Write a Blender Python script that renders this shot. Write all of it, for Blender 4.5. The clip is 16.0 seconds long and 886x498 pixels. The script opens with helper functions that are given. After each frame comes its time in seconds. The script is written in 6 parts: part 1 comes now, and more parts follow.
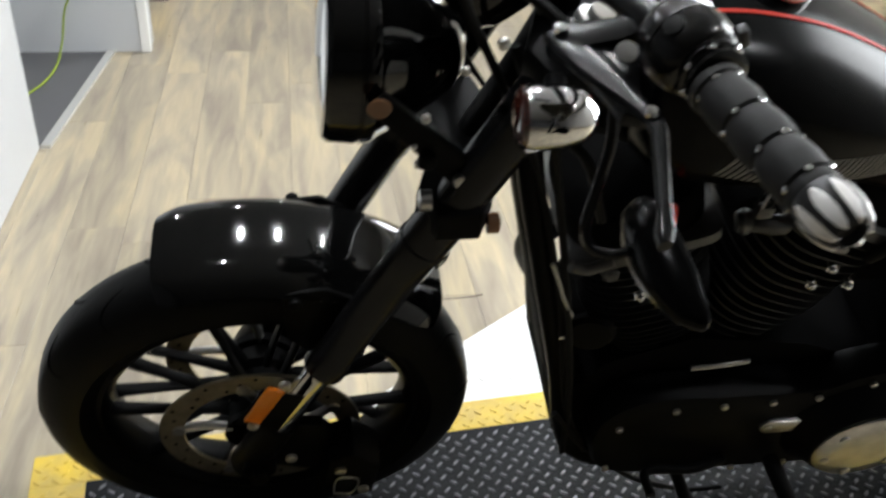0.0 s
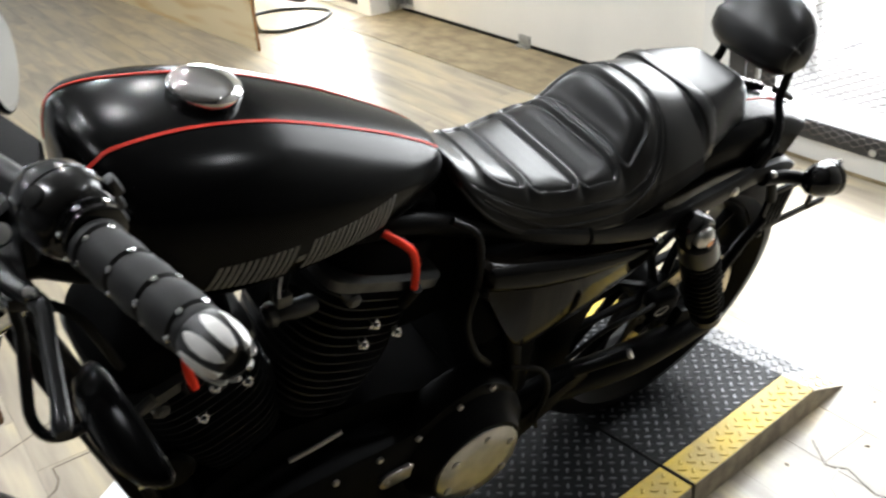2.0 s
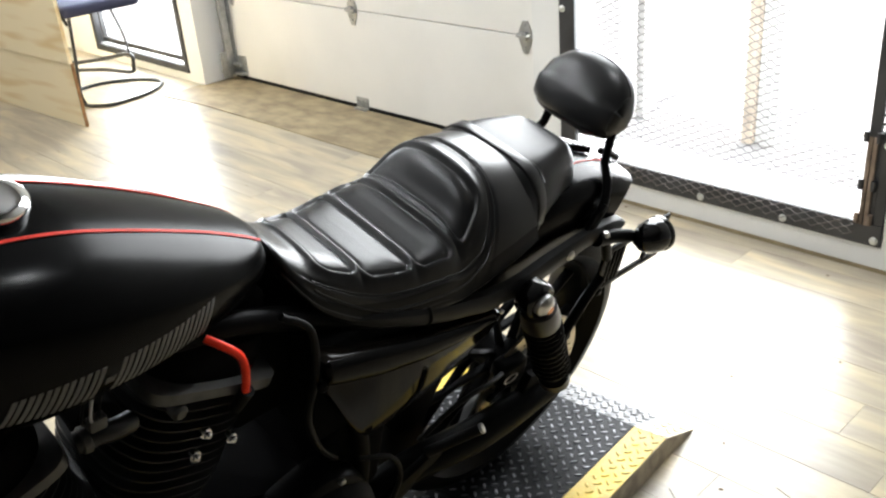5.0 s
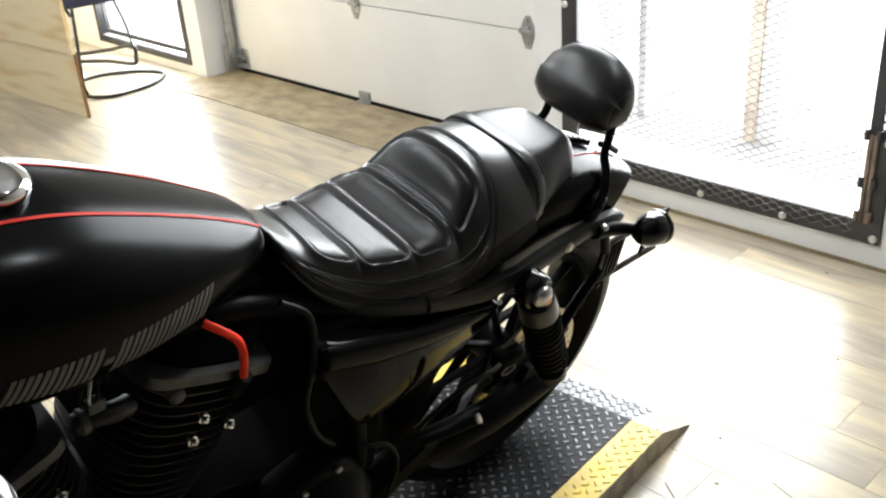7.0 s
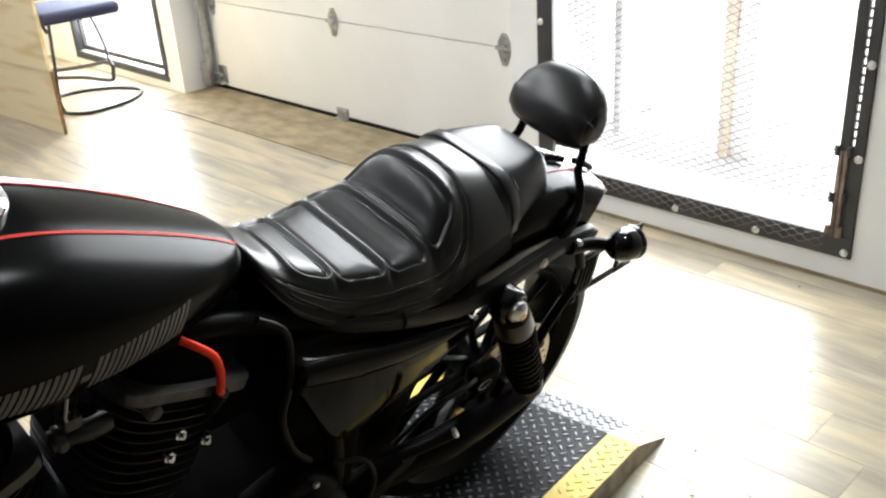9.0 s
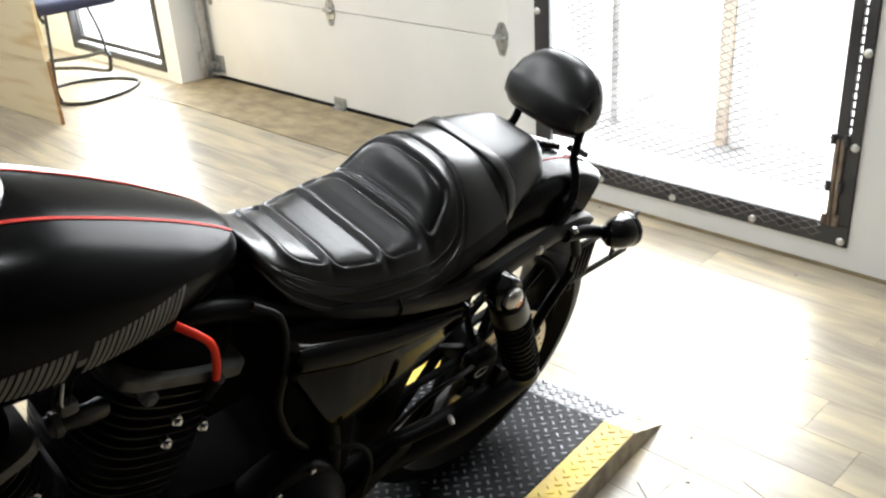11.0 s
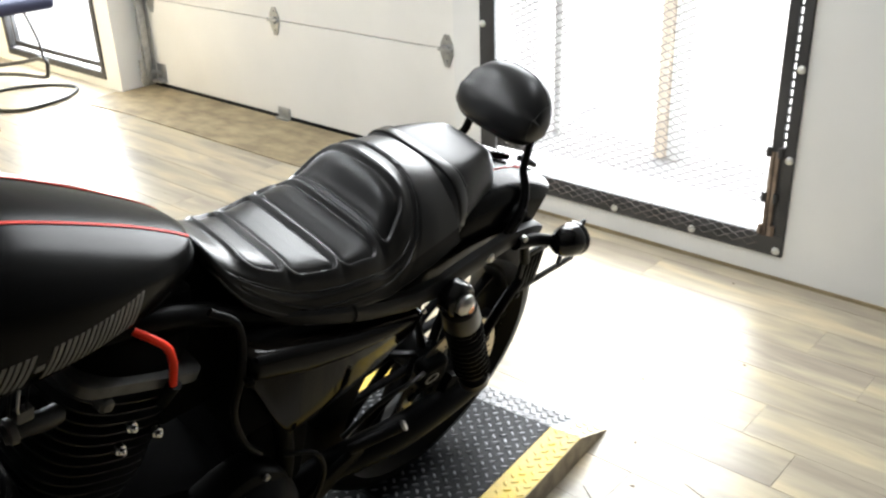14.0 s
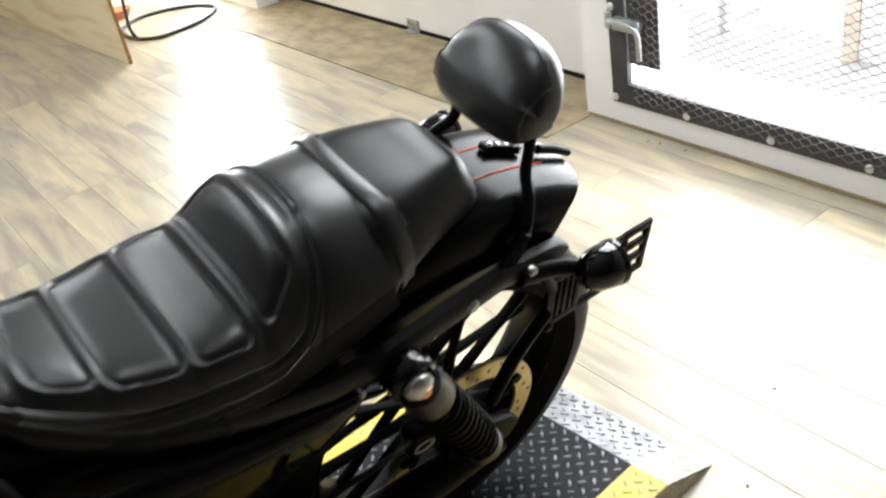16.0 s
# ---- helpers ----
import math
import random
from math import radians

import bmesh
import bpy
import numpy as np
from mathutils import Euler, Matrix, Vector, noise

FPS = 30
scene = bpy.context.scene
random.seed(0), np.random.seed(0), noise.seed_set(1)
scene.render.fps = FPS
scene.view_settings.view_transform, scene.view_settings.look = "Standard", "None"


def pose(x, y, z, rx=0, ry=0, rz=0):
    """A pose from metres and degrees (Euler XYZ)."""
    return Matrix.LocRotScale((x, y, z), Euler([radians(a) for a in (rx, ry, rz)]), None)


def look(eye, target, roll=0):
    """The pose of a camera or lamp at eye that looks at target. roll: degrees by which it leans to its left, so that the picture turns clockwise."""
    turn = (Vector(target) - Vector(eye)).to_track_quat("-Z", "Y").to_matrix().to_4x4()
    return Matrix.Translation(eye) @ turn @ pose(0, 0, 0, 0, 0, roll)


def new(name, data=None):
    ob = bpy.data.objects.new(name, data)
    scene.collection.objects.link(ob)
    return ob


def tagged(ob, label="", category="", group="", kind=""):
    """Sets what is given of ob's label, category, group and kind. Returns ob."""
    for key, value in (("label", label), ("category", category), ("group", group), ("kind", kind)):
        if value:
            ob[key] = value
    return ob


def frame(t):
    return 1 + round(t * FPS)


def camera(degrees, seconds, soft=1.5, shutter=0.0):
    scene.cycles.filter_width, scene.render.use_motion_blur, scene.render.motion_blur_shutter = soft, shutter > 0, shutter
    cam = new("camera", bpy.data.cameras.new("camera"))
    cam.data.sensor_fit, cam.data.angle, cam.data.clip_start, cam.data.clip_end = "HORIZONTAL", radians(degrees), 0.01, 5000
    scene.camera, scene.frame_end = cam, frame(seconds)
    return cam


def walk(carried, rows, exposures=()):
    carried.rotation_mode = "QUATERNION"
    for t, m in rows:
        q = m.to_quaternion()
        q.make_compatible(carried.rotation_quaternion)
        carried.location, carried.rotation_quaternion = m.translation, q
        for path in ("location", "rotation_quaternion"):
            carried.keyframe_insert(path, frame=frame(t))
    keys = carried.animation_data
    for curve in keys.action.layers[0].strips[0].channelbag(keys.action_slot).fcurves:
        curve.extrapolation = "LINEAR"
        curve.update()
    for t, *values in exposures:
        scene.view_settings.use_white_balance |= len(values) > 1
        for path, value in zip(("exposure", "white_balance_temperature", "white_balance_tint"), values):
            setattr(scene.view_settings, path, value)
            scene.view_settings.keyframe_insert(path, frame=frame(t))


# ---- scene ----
cam = camera(50.77, 16.0, soft=2.3, shutter=0.4)
PATH = [
    (0, (0.0750, -1.2452, 1.3599), (0.3297, 0.1953, 0.4406), 2.9),
    (0.5, (0.1202, -1.2737, 1.4066), (0.4941, 0.1831, 0.5547), -0.9),
    (1, (0.1729, -1.2780, 1.4100), (0.7443, 0.1235, 0.5754), -3.7),
    (1.5, (0.2211, -1.2781, 1.4023), (0.9386, 0.0538, 0.5676), -4.1),
    (2, (0.2601, -1.2749, 1.4005), (1.0836, 0.0037, 0.5780), -4.7),
    (2.5, (0.2912, -1.2616, 1.4049), (1.2296, -0.0457, 0.6134), -4.1),
    (3, (0.3204, -1.2489, 1.4126), (1.3170, -0.0733, 0.6316), -5.4),
    (3.5, (0.3399, -1.2372, 1.4144), (1.3710, -0.0856, 0.6411), -5.9),
    (6, (0.3254, -1.2558, 1.4161), (1.3848, -0.1133, 0.6679), -4.3),
    (6.5, (0.3304, -1.2575, 1.4109), (1.3949, -0.1264, 0.6540), -4.5),
    (7, (0.3254, -1.2558, 1.4083), (1.3776, -0.1148, 0.6497), -4.0),
    (7.5, (0.3247, -1.2548, 1.4040), (1.3962, -0.1345, 0.6402), -3.4),
    (8, (0.3234, -1.2625, 1.4135), (1.4110, -0.1457, 0.6687), -3.4),
    (8.5, (0.3209, -1.2673, 1.4170), (1.4103, -0.1447, 0.6826), -3.6),
    (11, (0.3191, -1.2784, 1.4118), (1.4039, -0.1620, 0.6610), -3.7),
    (11.5, (0.3196, -1.2750, 1.4135), (1.3964, -0.1494, 0.6644), -3.9),
    (12, (0.3226, -1.2729, 1.4109), (1.4049, -0.1560, 0.6575), -4.0),
    (12.5, (0.3256, -1.2655, 1.4092), (1.4065, -0.1519, 0.6489), -4.0),
    (13, (0.3271, -1.2561, 1.4066), (1.4083, -0.1461, 0.6411), -4.2),
    (13.5, (0.3193, -1.2557, 1.4118), (1.4400, -0.1767, 0.6601), -3.2),
    (14, (0.2885, -1.2778, 1.4161), (1.4555, -0.2370, 0.6791), -1.9),
    (14.3, (0.2781, -1.2967, 1.4096), (1.4679, -0.2890, 0.6488), -2.2),
    (14.5, (0.2857, -1.2896, 1.3954), (1.4622, -0.3187, 0.5823), -2.8),
    (14.7, (0.3261, -1.2953, 1.3886), (1.4456, -0.2795, 0.5706), -4.9),
    (15, (0.4580, -1.3066, 1.3988), (1.4536, -0.1106, 0.6480), -7.3),
    (15.2, (0.5334, -1.3191, 1.4208), (1.5014, -0.0584, 0.6117), -7.5),
    (15.5, (0.6566, -1.2867, 1.3997), (1.5890, -0.0699, 0.6013), -6.5),
    (15.7, (0.7463, -1.2283, 1.3740), (1.6035, -0.0151, 0.5361), -7.0),
    (16, (0.9278, -1.1606, 1.3746), (1.7112, 0.0930, 0.4804), -10.9),
]
walk(cam, [(t, look(eye, target, roll)) for t, eye, target, roll in PATH])
# ---- after walk ----

# ---------------------------------------------------------------- light
scene.view_settings.exposure = 0.75
world = bpy.data.worlds.new("sky")
scene.world = world
world.use_nodes = True
_n = world.node_tree.nodes
_sky = _n.new("ShaderNodeTexSky")
_sky.sky_type = "NISHITA"
_sky.sun_disc = False
_sky.sun_elevation = radians(79)
_sky.sun_rotation = radians(100)
world.node_tree.links.new(_sky.outputs["Color"], _n["Background"].inputs["Color"])
_n["Background"].inputs["Strength"].default_value = 0.15

sun = new("sun", bpy.data.lights.new("sun", "SUN"))
sun.data.energy = 3.0
sun.data.angle = radians(0.5)
sun.data.color = (1.0, 0.95, 0.88)
sun.matrix_world = look((2.05, 0.9, 8), (3.6, 1.2, 0))


def area_lamp(name, eye, target, w, h, power, color=(1, 1, 1), shape="RECTANGLE"):
    lamp = bpy.data.lights.new(name, "AREA")
    lamp.shape, lamp.size, lamp.size_y, lamp.energy, lamp.color = shape, w, h, power, color
    ob = new(name, lamp)
    ob.matrix_world = look(eye, target)
    return ob


area_lamp("daylight_gate", (2.98, 0.31, 1.38), (0.6, 0.25, 0.58), 1.15, 2.4, 76, (0.93, 0.97, 1.0))
area_lamp("daylight_side_window", (2.96, 4.3, 1.1), (0.5, 3.6, 0.2), 1.1, 1.9, 72, (0.90, 0.955, 1.0))

# ---------------------------------------------------------------- materials


def mat(name, color, rough=0.5, metal=0.0, coat=0.0, bump=0.0, bscale=60.0, vary=0.0, vscale=4.0, spec=0.5, color2=None, vdetail=6.0, rvary=0.0, stretch=None):
    m = bpy.data.materials.new(name)
    m.use_nodes = True
    nt = m.node_tree
    b = nt.nodes["Principled BSDF"]
    b.inputs["Base Color"].default_value = (*color, 1)
    b.inputs["Roughness"].default_value = rough
    b.inputs["Metallic"].default_value = metal
    b.inputs["Coat Weight"].default_value = coat
    b.inputs["Specular IOR Level"].default_value = spec
    tc = nt.nodes.new("ShaderNodeTexCoord")
    src = tc.outputs["Object"]
    if stretch:
        mp = nt.nodes.new("ShaderNodeMapping")
        mp.inputs["Scale"].default_value = stretch
        nt.links.new(src, mp.inputs["Vector"])
        src = mp.outputs["Vector"]
    if vary or color2:
        nz = nt.nodes.new("ShaderNodeTexNoise")
        nz.inputs["Scale"].default_value = vscale
        nz.inputs["Detail"].default_value = vdetail
        nt.links.new(src, nz.inputs["Vector"])
        rp = nt.nodes.new("ShaderNodeValToRGB")
        c2 = color2 or tuple(c * (1 - vary) for c in color)
        rp.color_ramp.elements[0].position, rp.color_ramp.elements[1].position = 0.36, 0.66
        rp.color_ramp.elements[0].color = (*c2, 1)
        rp.color_ramp.elements[1].color = (*color, 1)
        nt.links.new(nz.outputs["Fac"], rp.inputs["Fac"])
        nt.links.new(rp.outputs["Color"], b.inputs["Base Color"])
        if rvary:
            mr = nt.nodes.new("ShaderNodeMapRange")
            mr.inputs["To Min"].default_value = rough - rvary
            mr.inputs["To Max"].default_value = rough + rvary
            nt.links.new(nz.outputs["Fac"], mr.inputs["Value"])
            nt.links.new(mr.outputs["Result"], b.inputs["Roughness"])
    if bump:
        nb = nt.nodes.new("ShaderNodeTexNoise")
        nb.inputs["Scale"].default_value = bscale
        nb.inputs["Detail"].default_value = 8
        nt.links.new(src, nb.inputs["Vector"])
        bp = nt.nodes.new("ShaderNodeBump")
        bp.inputs["Strength"].default_value = bump
        bp.inputs["Distance"].default_value = 0.004
        nt.links.new(nb.outputs["Fac"], bp.inputs["Height"])
        nt.links.new(bp.outputs["Normal"], b.inputs["Normal"])
    return m


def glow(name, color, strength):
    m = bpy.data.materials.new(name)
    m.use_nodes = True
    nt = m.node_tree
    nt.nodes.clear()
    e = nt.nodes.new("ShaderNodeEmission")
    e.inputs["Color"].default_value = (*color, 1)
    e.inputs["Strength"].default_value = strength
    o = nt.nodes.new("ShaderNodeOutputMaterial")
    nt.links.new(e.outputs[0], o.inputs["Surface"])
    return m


def plank_material():
    """Vinyl boards: yellow and grey-brown streaks along the grain, another shift for each board."""
    m = bpy.data.materials.new("vinyl_plank")
    m.use_nodes = True
    nt = m.node_tree
    b = nt.nodes["Principled BSDF"]
    tc = nt.nodes.new("ShaderNodeTexCoord")
    oi = nt.nodes.new("ShaderNodeObjectInfo")
    mul = nt.nodes.new("ShaderNodeVectorMath")
    mul.operation = "MULTIPLY_ADD"
    cx = nt.nodes.new("ShaderNodeCombineXYZ")
    for k in "XYZ":
        nt.links.new(oi.outputs["Random"], cx.inputs[k])
    mul.inputs[1].default_value = (17.0, 31.0, 9.0)
    nt.links.new(cx.outputs[0], mul.inputs[0])
    nt.links.new(tc.outputs["Object"], mul.inputs[2])

    def noise_at(scale, detail, dist=0.0):
        mp = nt.nodes.new("ShaderNodeMapping")
        mp.inputs["Scale"].default_value = scale
        nt.links.new(mul.outputs[0], mp.inputs["Vector"])
        nz = nt.nodes.new("ShaderNodeTexNoise")
        nz.inputs["Scale"].default_value = 1.0
        nz.inputs["Detail"].default_value = detail
        nz.inputs["Distortion"].default_value = dist
        nt.links.new(mp.outputs[0], nz.inputs["Vector"])
        return nz.outputs["Fac"]

    broad = noise_at((14, 2.2, 1), 4.5, 0.6)
    fine = noise_at((80, 6, 1), 5)
    rp = nt.nodes.new("ShaderNodeValToRGB")
    e = rp.color_ramp.elements
    e[0].position, e[0].color = 0.33, (0.258, 0.220, 0.173, 1)
    e[1].position, e[1].color = 0.66, (0.468, 0.393, 0.260, 1)
    mid = rp.color_ramp.elements.new(0.5)
    mid.color = (0.357, 0.309, 0.228, 1)
    nt.links.new(broad, rp.inputs["Fac"])
    mx = nt.nodes.new("ShaderNodeMix")
    mx.data_type = "RGBA"
    mx.blend_type = "OVERLAY"
    mx.inputs["Factor"].default_value = 0.16
    nt.links.new(rp.outputs["Color"], mx.inputs[6])
    nt.links.new(fine, mx.inputs[7])
    hv = nt.nodes.new("ShaderNodeHueSaturation")
    mr = nt.nodes.new("ShaderNodeMapRange")
    mr.inputs["To Min"].default_value, mr.inputs["To Max"].default_value = 0.91, 1.07
    nt.links.new(oi.outputs["Random"], mr.inputs["Value"])
    nt.links.new(mr.outputs[0], hv.inputs["Value"])
    nt.links.new(mx.outputs[2], hv.inputs["Color"])
    nt.links.new(hv.outputs[0], b.inputs["Base Color"])
    rr = nt.nodes.new("ShaderNodeMapRange")
    rr.inputs["To Min"].default_value, rr.inputs["To Max"].default_value = 0.25, 0.34
    nt.links.new(fine, rr.inputs["Value"])
    nt.links.new(rr.outputs[0], b.inputs["Roughness"])
    bp = nt.nodes.new("ShaderNodeBump")
    bp.inputs["Strength"].default_value = 0.05
    bp.inputs["Distance"].default_value = 0.002
    nt.links.new(fine, bp.inputs["Height"])
    nt.links.new(bp.outputs[0], b.inputs["Normal"])
    return m


def plywood_material():
    m = bpy.data.materials.new("plywood")
    m.use_nodes = True
    nt = m.node_tree
    b = nt.nodes["Principled BSDF"]
    tc = nt.nodes.new("ShaderNodeTexCoord")
    mp = nt.nodes.new("ShaderNodeMapping")
    mp.inputs["Scale"].default_value = (3.0, 1.2, 9.0)
    nz = nt.nodes.new("ShaderNodeTexNoise")
    nz.inputs["Scale"].default_value, nz.inputs["Detail"].default_value, nz.inputs["Distortion"].default_value = 1.0, 2.0, 1.6
    wv = nt.nodes.new("ShaderNodeTexWave")
    wv.inputs["Scale"].default_value, wv.inputs["Distortion"].default_value, wv.inputs["Detail"].default_value = 0.9, 9.0, 2.0
    rp = nt.nodes.new("ShaderNodeValToRGB")
    e = rp.color_ramp.elements
    e[0].position, e[0].color = 0.2, (0.76, 0.56, 0.28, 1)
    e[1].position, e[1].color = 0.58, (0.88, 0.74, 0.48, 1)
    mx = nt.nodes.new("ShaderNodeMix")
    mx.inputs[0].default_value = 0.5
    nt.links.new(tc.outputs["Object"], mp.inputs["Vector"])
    nt.links.new(mp.outputs[0], nz.inputs["Vector"])
    nt.links.new(mp.outputs[0], wv.inputs["Vector"])
    nt.links.new(nz.outputs["Fac"], mx.inputs[2])
    nt.links.new(wv.outputs["Fac"], mx.inputs[3])
    nt.links.new(mx.outputs[0], rp.inputs["Fac"])
    nt.links.new(rp.outputs["Color"], b.inputs["Base Color"])
    b.inputs["Roughness"].default_value = 0.55
    return m


M_PLANK = plank_material()
M_PLY = plywood_material()
M_PLYEDGE = mat("plywood_edge", (0.35, 0.17, 0.06), 0.7, vary=0.5, vscale=40)
M_WALL = mat("white_wall_paint", (0.82, 0.82, 0.80), 0.6, bump=0.1, bscale=180, vary=0.06, vscale=2)
M_FARWALL = mat("plain_dark_grey", (0.10, 0.10, 0.104), 0.7, vary=0.1, vscale=1.5)
M_PANEL = mat("grey_white_panel", (0.54, 0.555, 0.57), 0.45, bump=0.05, vary=0.08, vscale=1.5)
M_DOOR = mat("cream_door_paint", (0.86, 0.85, 0.815), 0.45, bump=0.12, bscale=220, vary=0.05, vscale=3)
M_CEIL = mat("ceiling_paint", (0.20, 0.20, 0.20), 0.8, vary=0.05)
M_STRIP = mat("worn_threshold_wood", (0.36, 0.285, 0.165), 0.6, bump=0.3, bscale=40, color2=(0.20, 0.153, 0.088), vscale=13, vdetail=9, stretch=(1, 0.55, 1))
M_DARKSTEEL = mat("dark_grey_steel", (0.062, 0.062, 0.064), 0.5, 0.3, bump=0.15, bscale=90, vary=0.4, vscale=7)
M_RUST = mat("rusty_steel", (0.30, 0.225, 0.165), 0.7, 0.1, bump=0.3, bscale=90, color2=(0.13, 0.095, 0.07), vscale=16)
M_MESH = mat("grey_expanded_metal", (0.11, 0.105, 0.10), 0.6, 0.2, color2=(0.12, 0.10, 0.085), vscale=9)
M_GALV = mat("galvanised_steel", (0.52, 0.53, 0.53), 0.42, 0.9, vary=0.25, vscale=30)
M_BOLT = mat("zinc_bolt", (0.66, 0.66, 0.63), 0.4, 0.6)
M_RUBBER = mat("black_rubber", (0.005, 0.005, 0.005), 0.55, spec=0.15, bump=0.1, vary=0.3, vscale=20)
M_PLATE = mat("black_diamond_plate", (0.008, 0.0088, 0.0105), 0.46, 0.1, spec=0.14, bump=0.2, bscale=120, vary=0.45, vscale=12, rvary=0.12)
M_STUD = mat("worn_plate_stud", (0.24, 0.245, 0.26), 0.34, 0.6, vary=0.4, vscale=60)
M_YELLOW = mat("yellow_safety_paint", (0.76, 0.54, 0.055), 0.5, bump=0.15, bscale=150, color2=(0.52, 0.38, 0.10), vscale=14, vdetail=9)
# plate and yellow of the sloped end, paled to hold the gate's glare
M_GLAREPLATE = mat("glare_bright_plate", (0.27, 0.275, 0.285), 0.38, 0.5, color2=(0.12, 0.122, 0.13), vscale=18, bump=0.2)
M_GLAREYELLOW = mat("glare_pale_yellow", (0.62, 0.50, 0.27), 0.45, 0.1, color2=(0.66, 0.60, 0.48), vscale=10, bump=0.2)
M_YELLOWEDGE = mat("worn_yellow_edge", (0.42, 0.37, 0.28), 0.55, 0.2, color2=(0.24, 0.21, 0.17), vscale=26, bump=0.2)
M_WHITEPLATE = mat("aluminium_tread_plate", (0.80, 0.80, 0.78), 0.45, 0.15, vary=0.15, vscale=20)
M_OUTSIDE = mat("sunlit_concrete", (0.76, 0.755, 0.73), 0.9, vary=0.1, vscale=2)
M_PILLAR = mat("white_painted_pillar", (0.93, 0.93, 0.92), 0.6, vary=0.03)
M_YGREEN = mat("yellow_green_cable", (0.22, 0.30, 0.02), 0.5)
M_BLACKPLASTIC = mat("black_plastic", (0.007, 0.007, 0.0075), 0.4, bump=0.05)
M_NAVY = mat("navy_fabric", (0.02, 0.024, 0.06), 0.85, bump=0.3, bscale=300)
M_REDPAINT = mat("red_paint", (0.6, 0.04, 0.02), 0.5)
M_BROOMYEL = mat("yellow_plastic", (0.75, 0.48, 0.01), 0.45)
M_BRISTLE = mat("grey_bristle", (0.25, 0.22, 0.2), 0.9)

# motorcycle
M_TANK = mat("satin_black_paint", (0.002, 0.002, 0.0021), 0.22, 0.0, spec=0.068, coat=0.02, vary=0.1, bump=0.0)
M_TANK.node_tree.nodes["Principled BSDF"].inputs["Coat Roughness"].default_value = 0.16
M_GLOSS = mat("gloss_black_paint", (0.003, 0.003, 0.003), 0.07, coat=0.4, spec=0.3)
M_GLOSS.node_tree.nodes["Principled BSDF"].inputs["Coat Roughness"].default_value = 0.03
M_SATIN = mat("satin_black_metal", (0.003, 0.003, 0.0031), 0.42, 0.0, bump=0.04, bscale=200, spec=0.05)
M_FORK = mat("dark_grey_fork", (0.006, 0.0061, 0.0065), 0.22, 0.0, spec=0.24)
M_BAR = mat("satin_grey_bar", (0.008, 0.008, 0.0084), 0.32, 0.2, spec=0.4, vary=0.2, vscale=30)
M_WRINKLE = mat("wrinkle_black_engine", (0.0035, 0.0035, 0.0036), 0.8, 0.0, bump=0.25, bscale=300, spec=0.04)
M_FIN = mat("cooling_fin_edge", (0.034, 0.034, 0.034), 0.36, 0.2, spec=0.4, vary=0.4, vscale=50)
M_HEADBAND = mat("grey_head_band", (0.10, 0.10, 0.097), 0.42, 0.5, vary=0.35, vscale=40)
M_CHROME = mat("chrome", (0.86, 0.86, 0.86), 0.07, 1.0)
M_ALU = mat("machined_aluminium", (0.62, 0.61, 0.59), 0.28, 0.95, vary=0.25, vscale=30)
M_DISC = mat("brake_disc_steel", (0.50, 0.43, 0.30), 0.32, 0.95, vary=0.2, vscale=60)
M_TYRE = mat("tyre_rubber", (0.006, 0.006, 0.0062), 0.46, bump=0.12, bscale=120, vary=0.3, vscale=14, spec=0.07)
M_GROOVE = mat("tyre_groove", (0.002, 0.002, 0.002), 0.9, spec=0.05)
M_CASTING = mat("dark_casting", (0.022, 0.022, 0.0215), 0.40, 0.4, vary=0.35, vscale=40)
M_DULL = mat("dull_dark_zinc", (0.12, 0.12, 0.118), 0.45, 0.7, vary=0.3, vscale=40)
M_LEATHER = mat("black_seat_vinyl", (0.011, 0.011, 0.0112), 0.32, spec=0.50, bump=0.07, bscale=420, vary=0.2, vscale=18)
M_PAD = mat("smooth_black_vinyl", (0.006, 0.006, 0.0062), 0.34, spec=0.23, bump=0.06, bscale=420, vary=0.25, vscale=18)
M_RED = mat("red_pinstripe", (0.55, 0.03, 0.018), 0.5, spec=0.15)
M_REDWIRE = mat("red_plug_wire", (1.0, 0.05, 0.02), 0.5, spec=0.2)
M_GRAPHIC = mat("grey_tank_graphic", (0.15, 0.148, 0.14), 0.5)
M_AMBER = mat("amber_reflector", (0.90, 0.25, 0.006), 0.25, coat=0.2)
M_SMOKE = mat("smoked_lens", (0.05, 0.012, 0.008), 0.08, coat=1.0)
M_BRONZE = mat("brown_signal_lens", (0.20, 0.10, 0.05), 0.25)
M_COVER = mat("dusty_gloss_side_cover", (0.003, 0.003, 0.003), 0.07, spec=0.08, coat=0.0, color2=(0.007, 0.0055, 0.004), vscale=11, vdetail=8, bump=0.0)
M_RAIL = mat("dull_black_rail", (0.007, 0.007, 0.0072), 0.5, spec=0.22, vary=0.2, vscale=30)
M_SHOCK = mat("grey_shock_body", (0.014, 0.014, 0.014), 0.4, 0.5)
M_COPPER = mat("copper_cap", (0.75, 0.40, 0.24), 0.25, 0.9)
M_FLUTE = mat("bright_grip_flute", (0.93, 0.91, 0.88), 0.40, 0.1, vary=0.12, vscale=50)
M_HOUSING = mat("satin_black_housing", (0.006, 0.0058, 0.0056), 0.20, spec=0.5, vary=0.2, vscale=40)
M_GRIP = mat("rubber_grip", (0.015, 0.015, 0.015), 0.6, spec=0.3, bump=0.05)
M_MIRROR = mat("mirror_glass", (0.62, 0.64, 0.66), 0.02, 1.0)
M_LENS = mat("headlamp_glass", (0.7, 0.72, 0.75), 0.05, 0.6, coat=1.0)
M_FACE = mat("gauge_face", (0.012, 0.012, 0.012), 0.3, coat=1.0)

# ---------------------------------------------------------------- mesh helpers


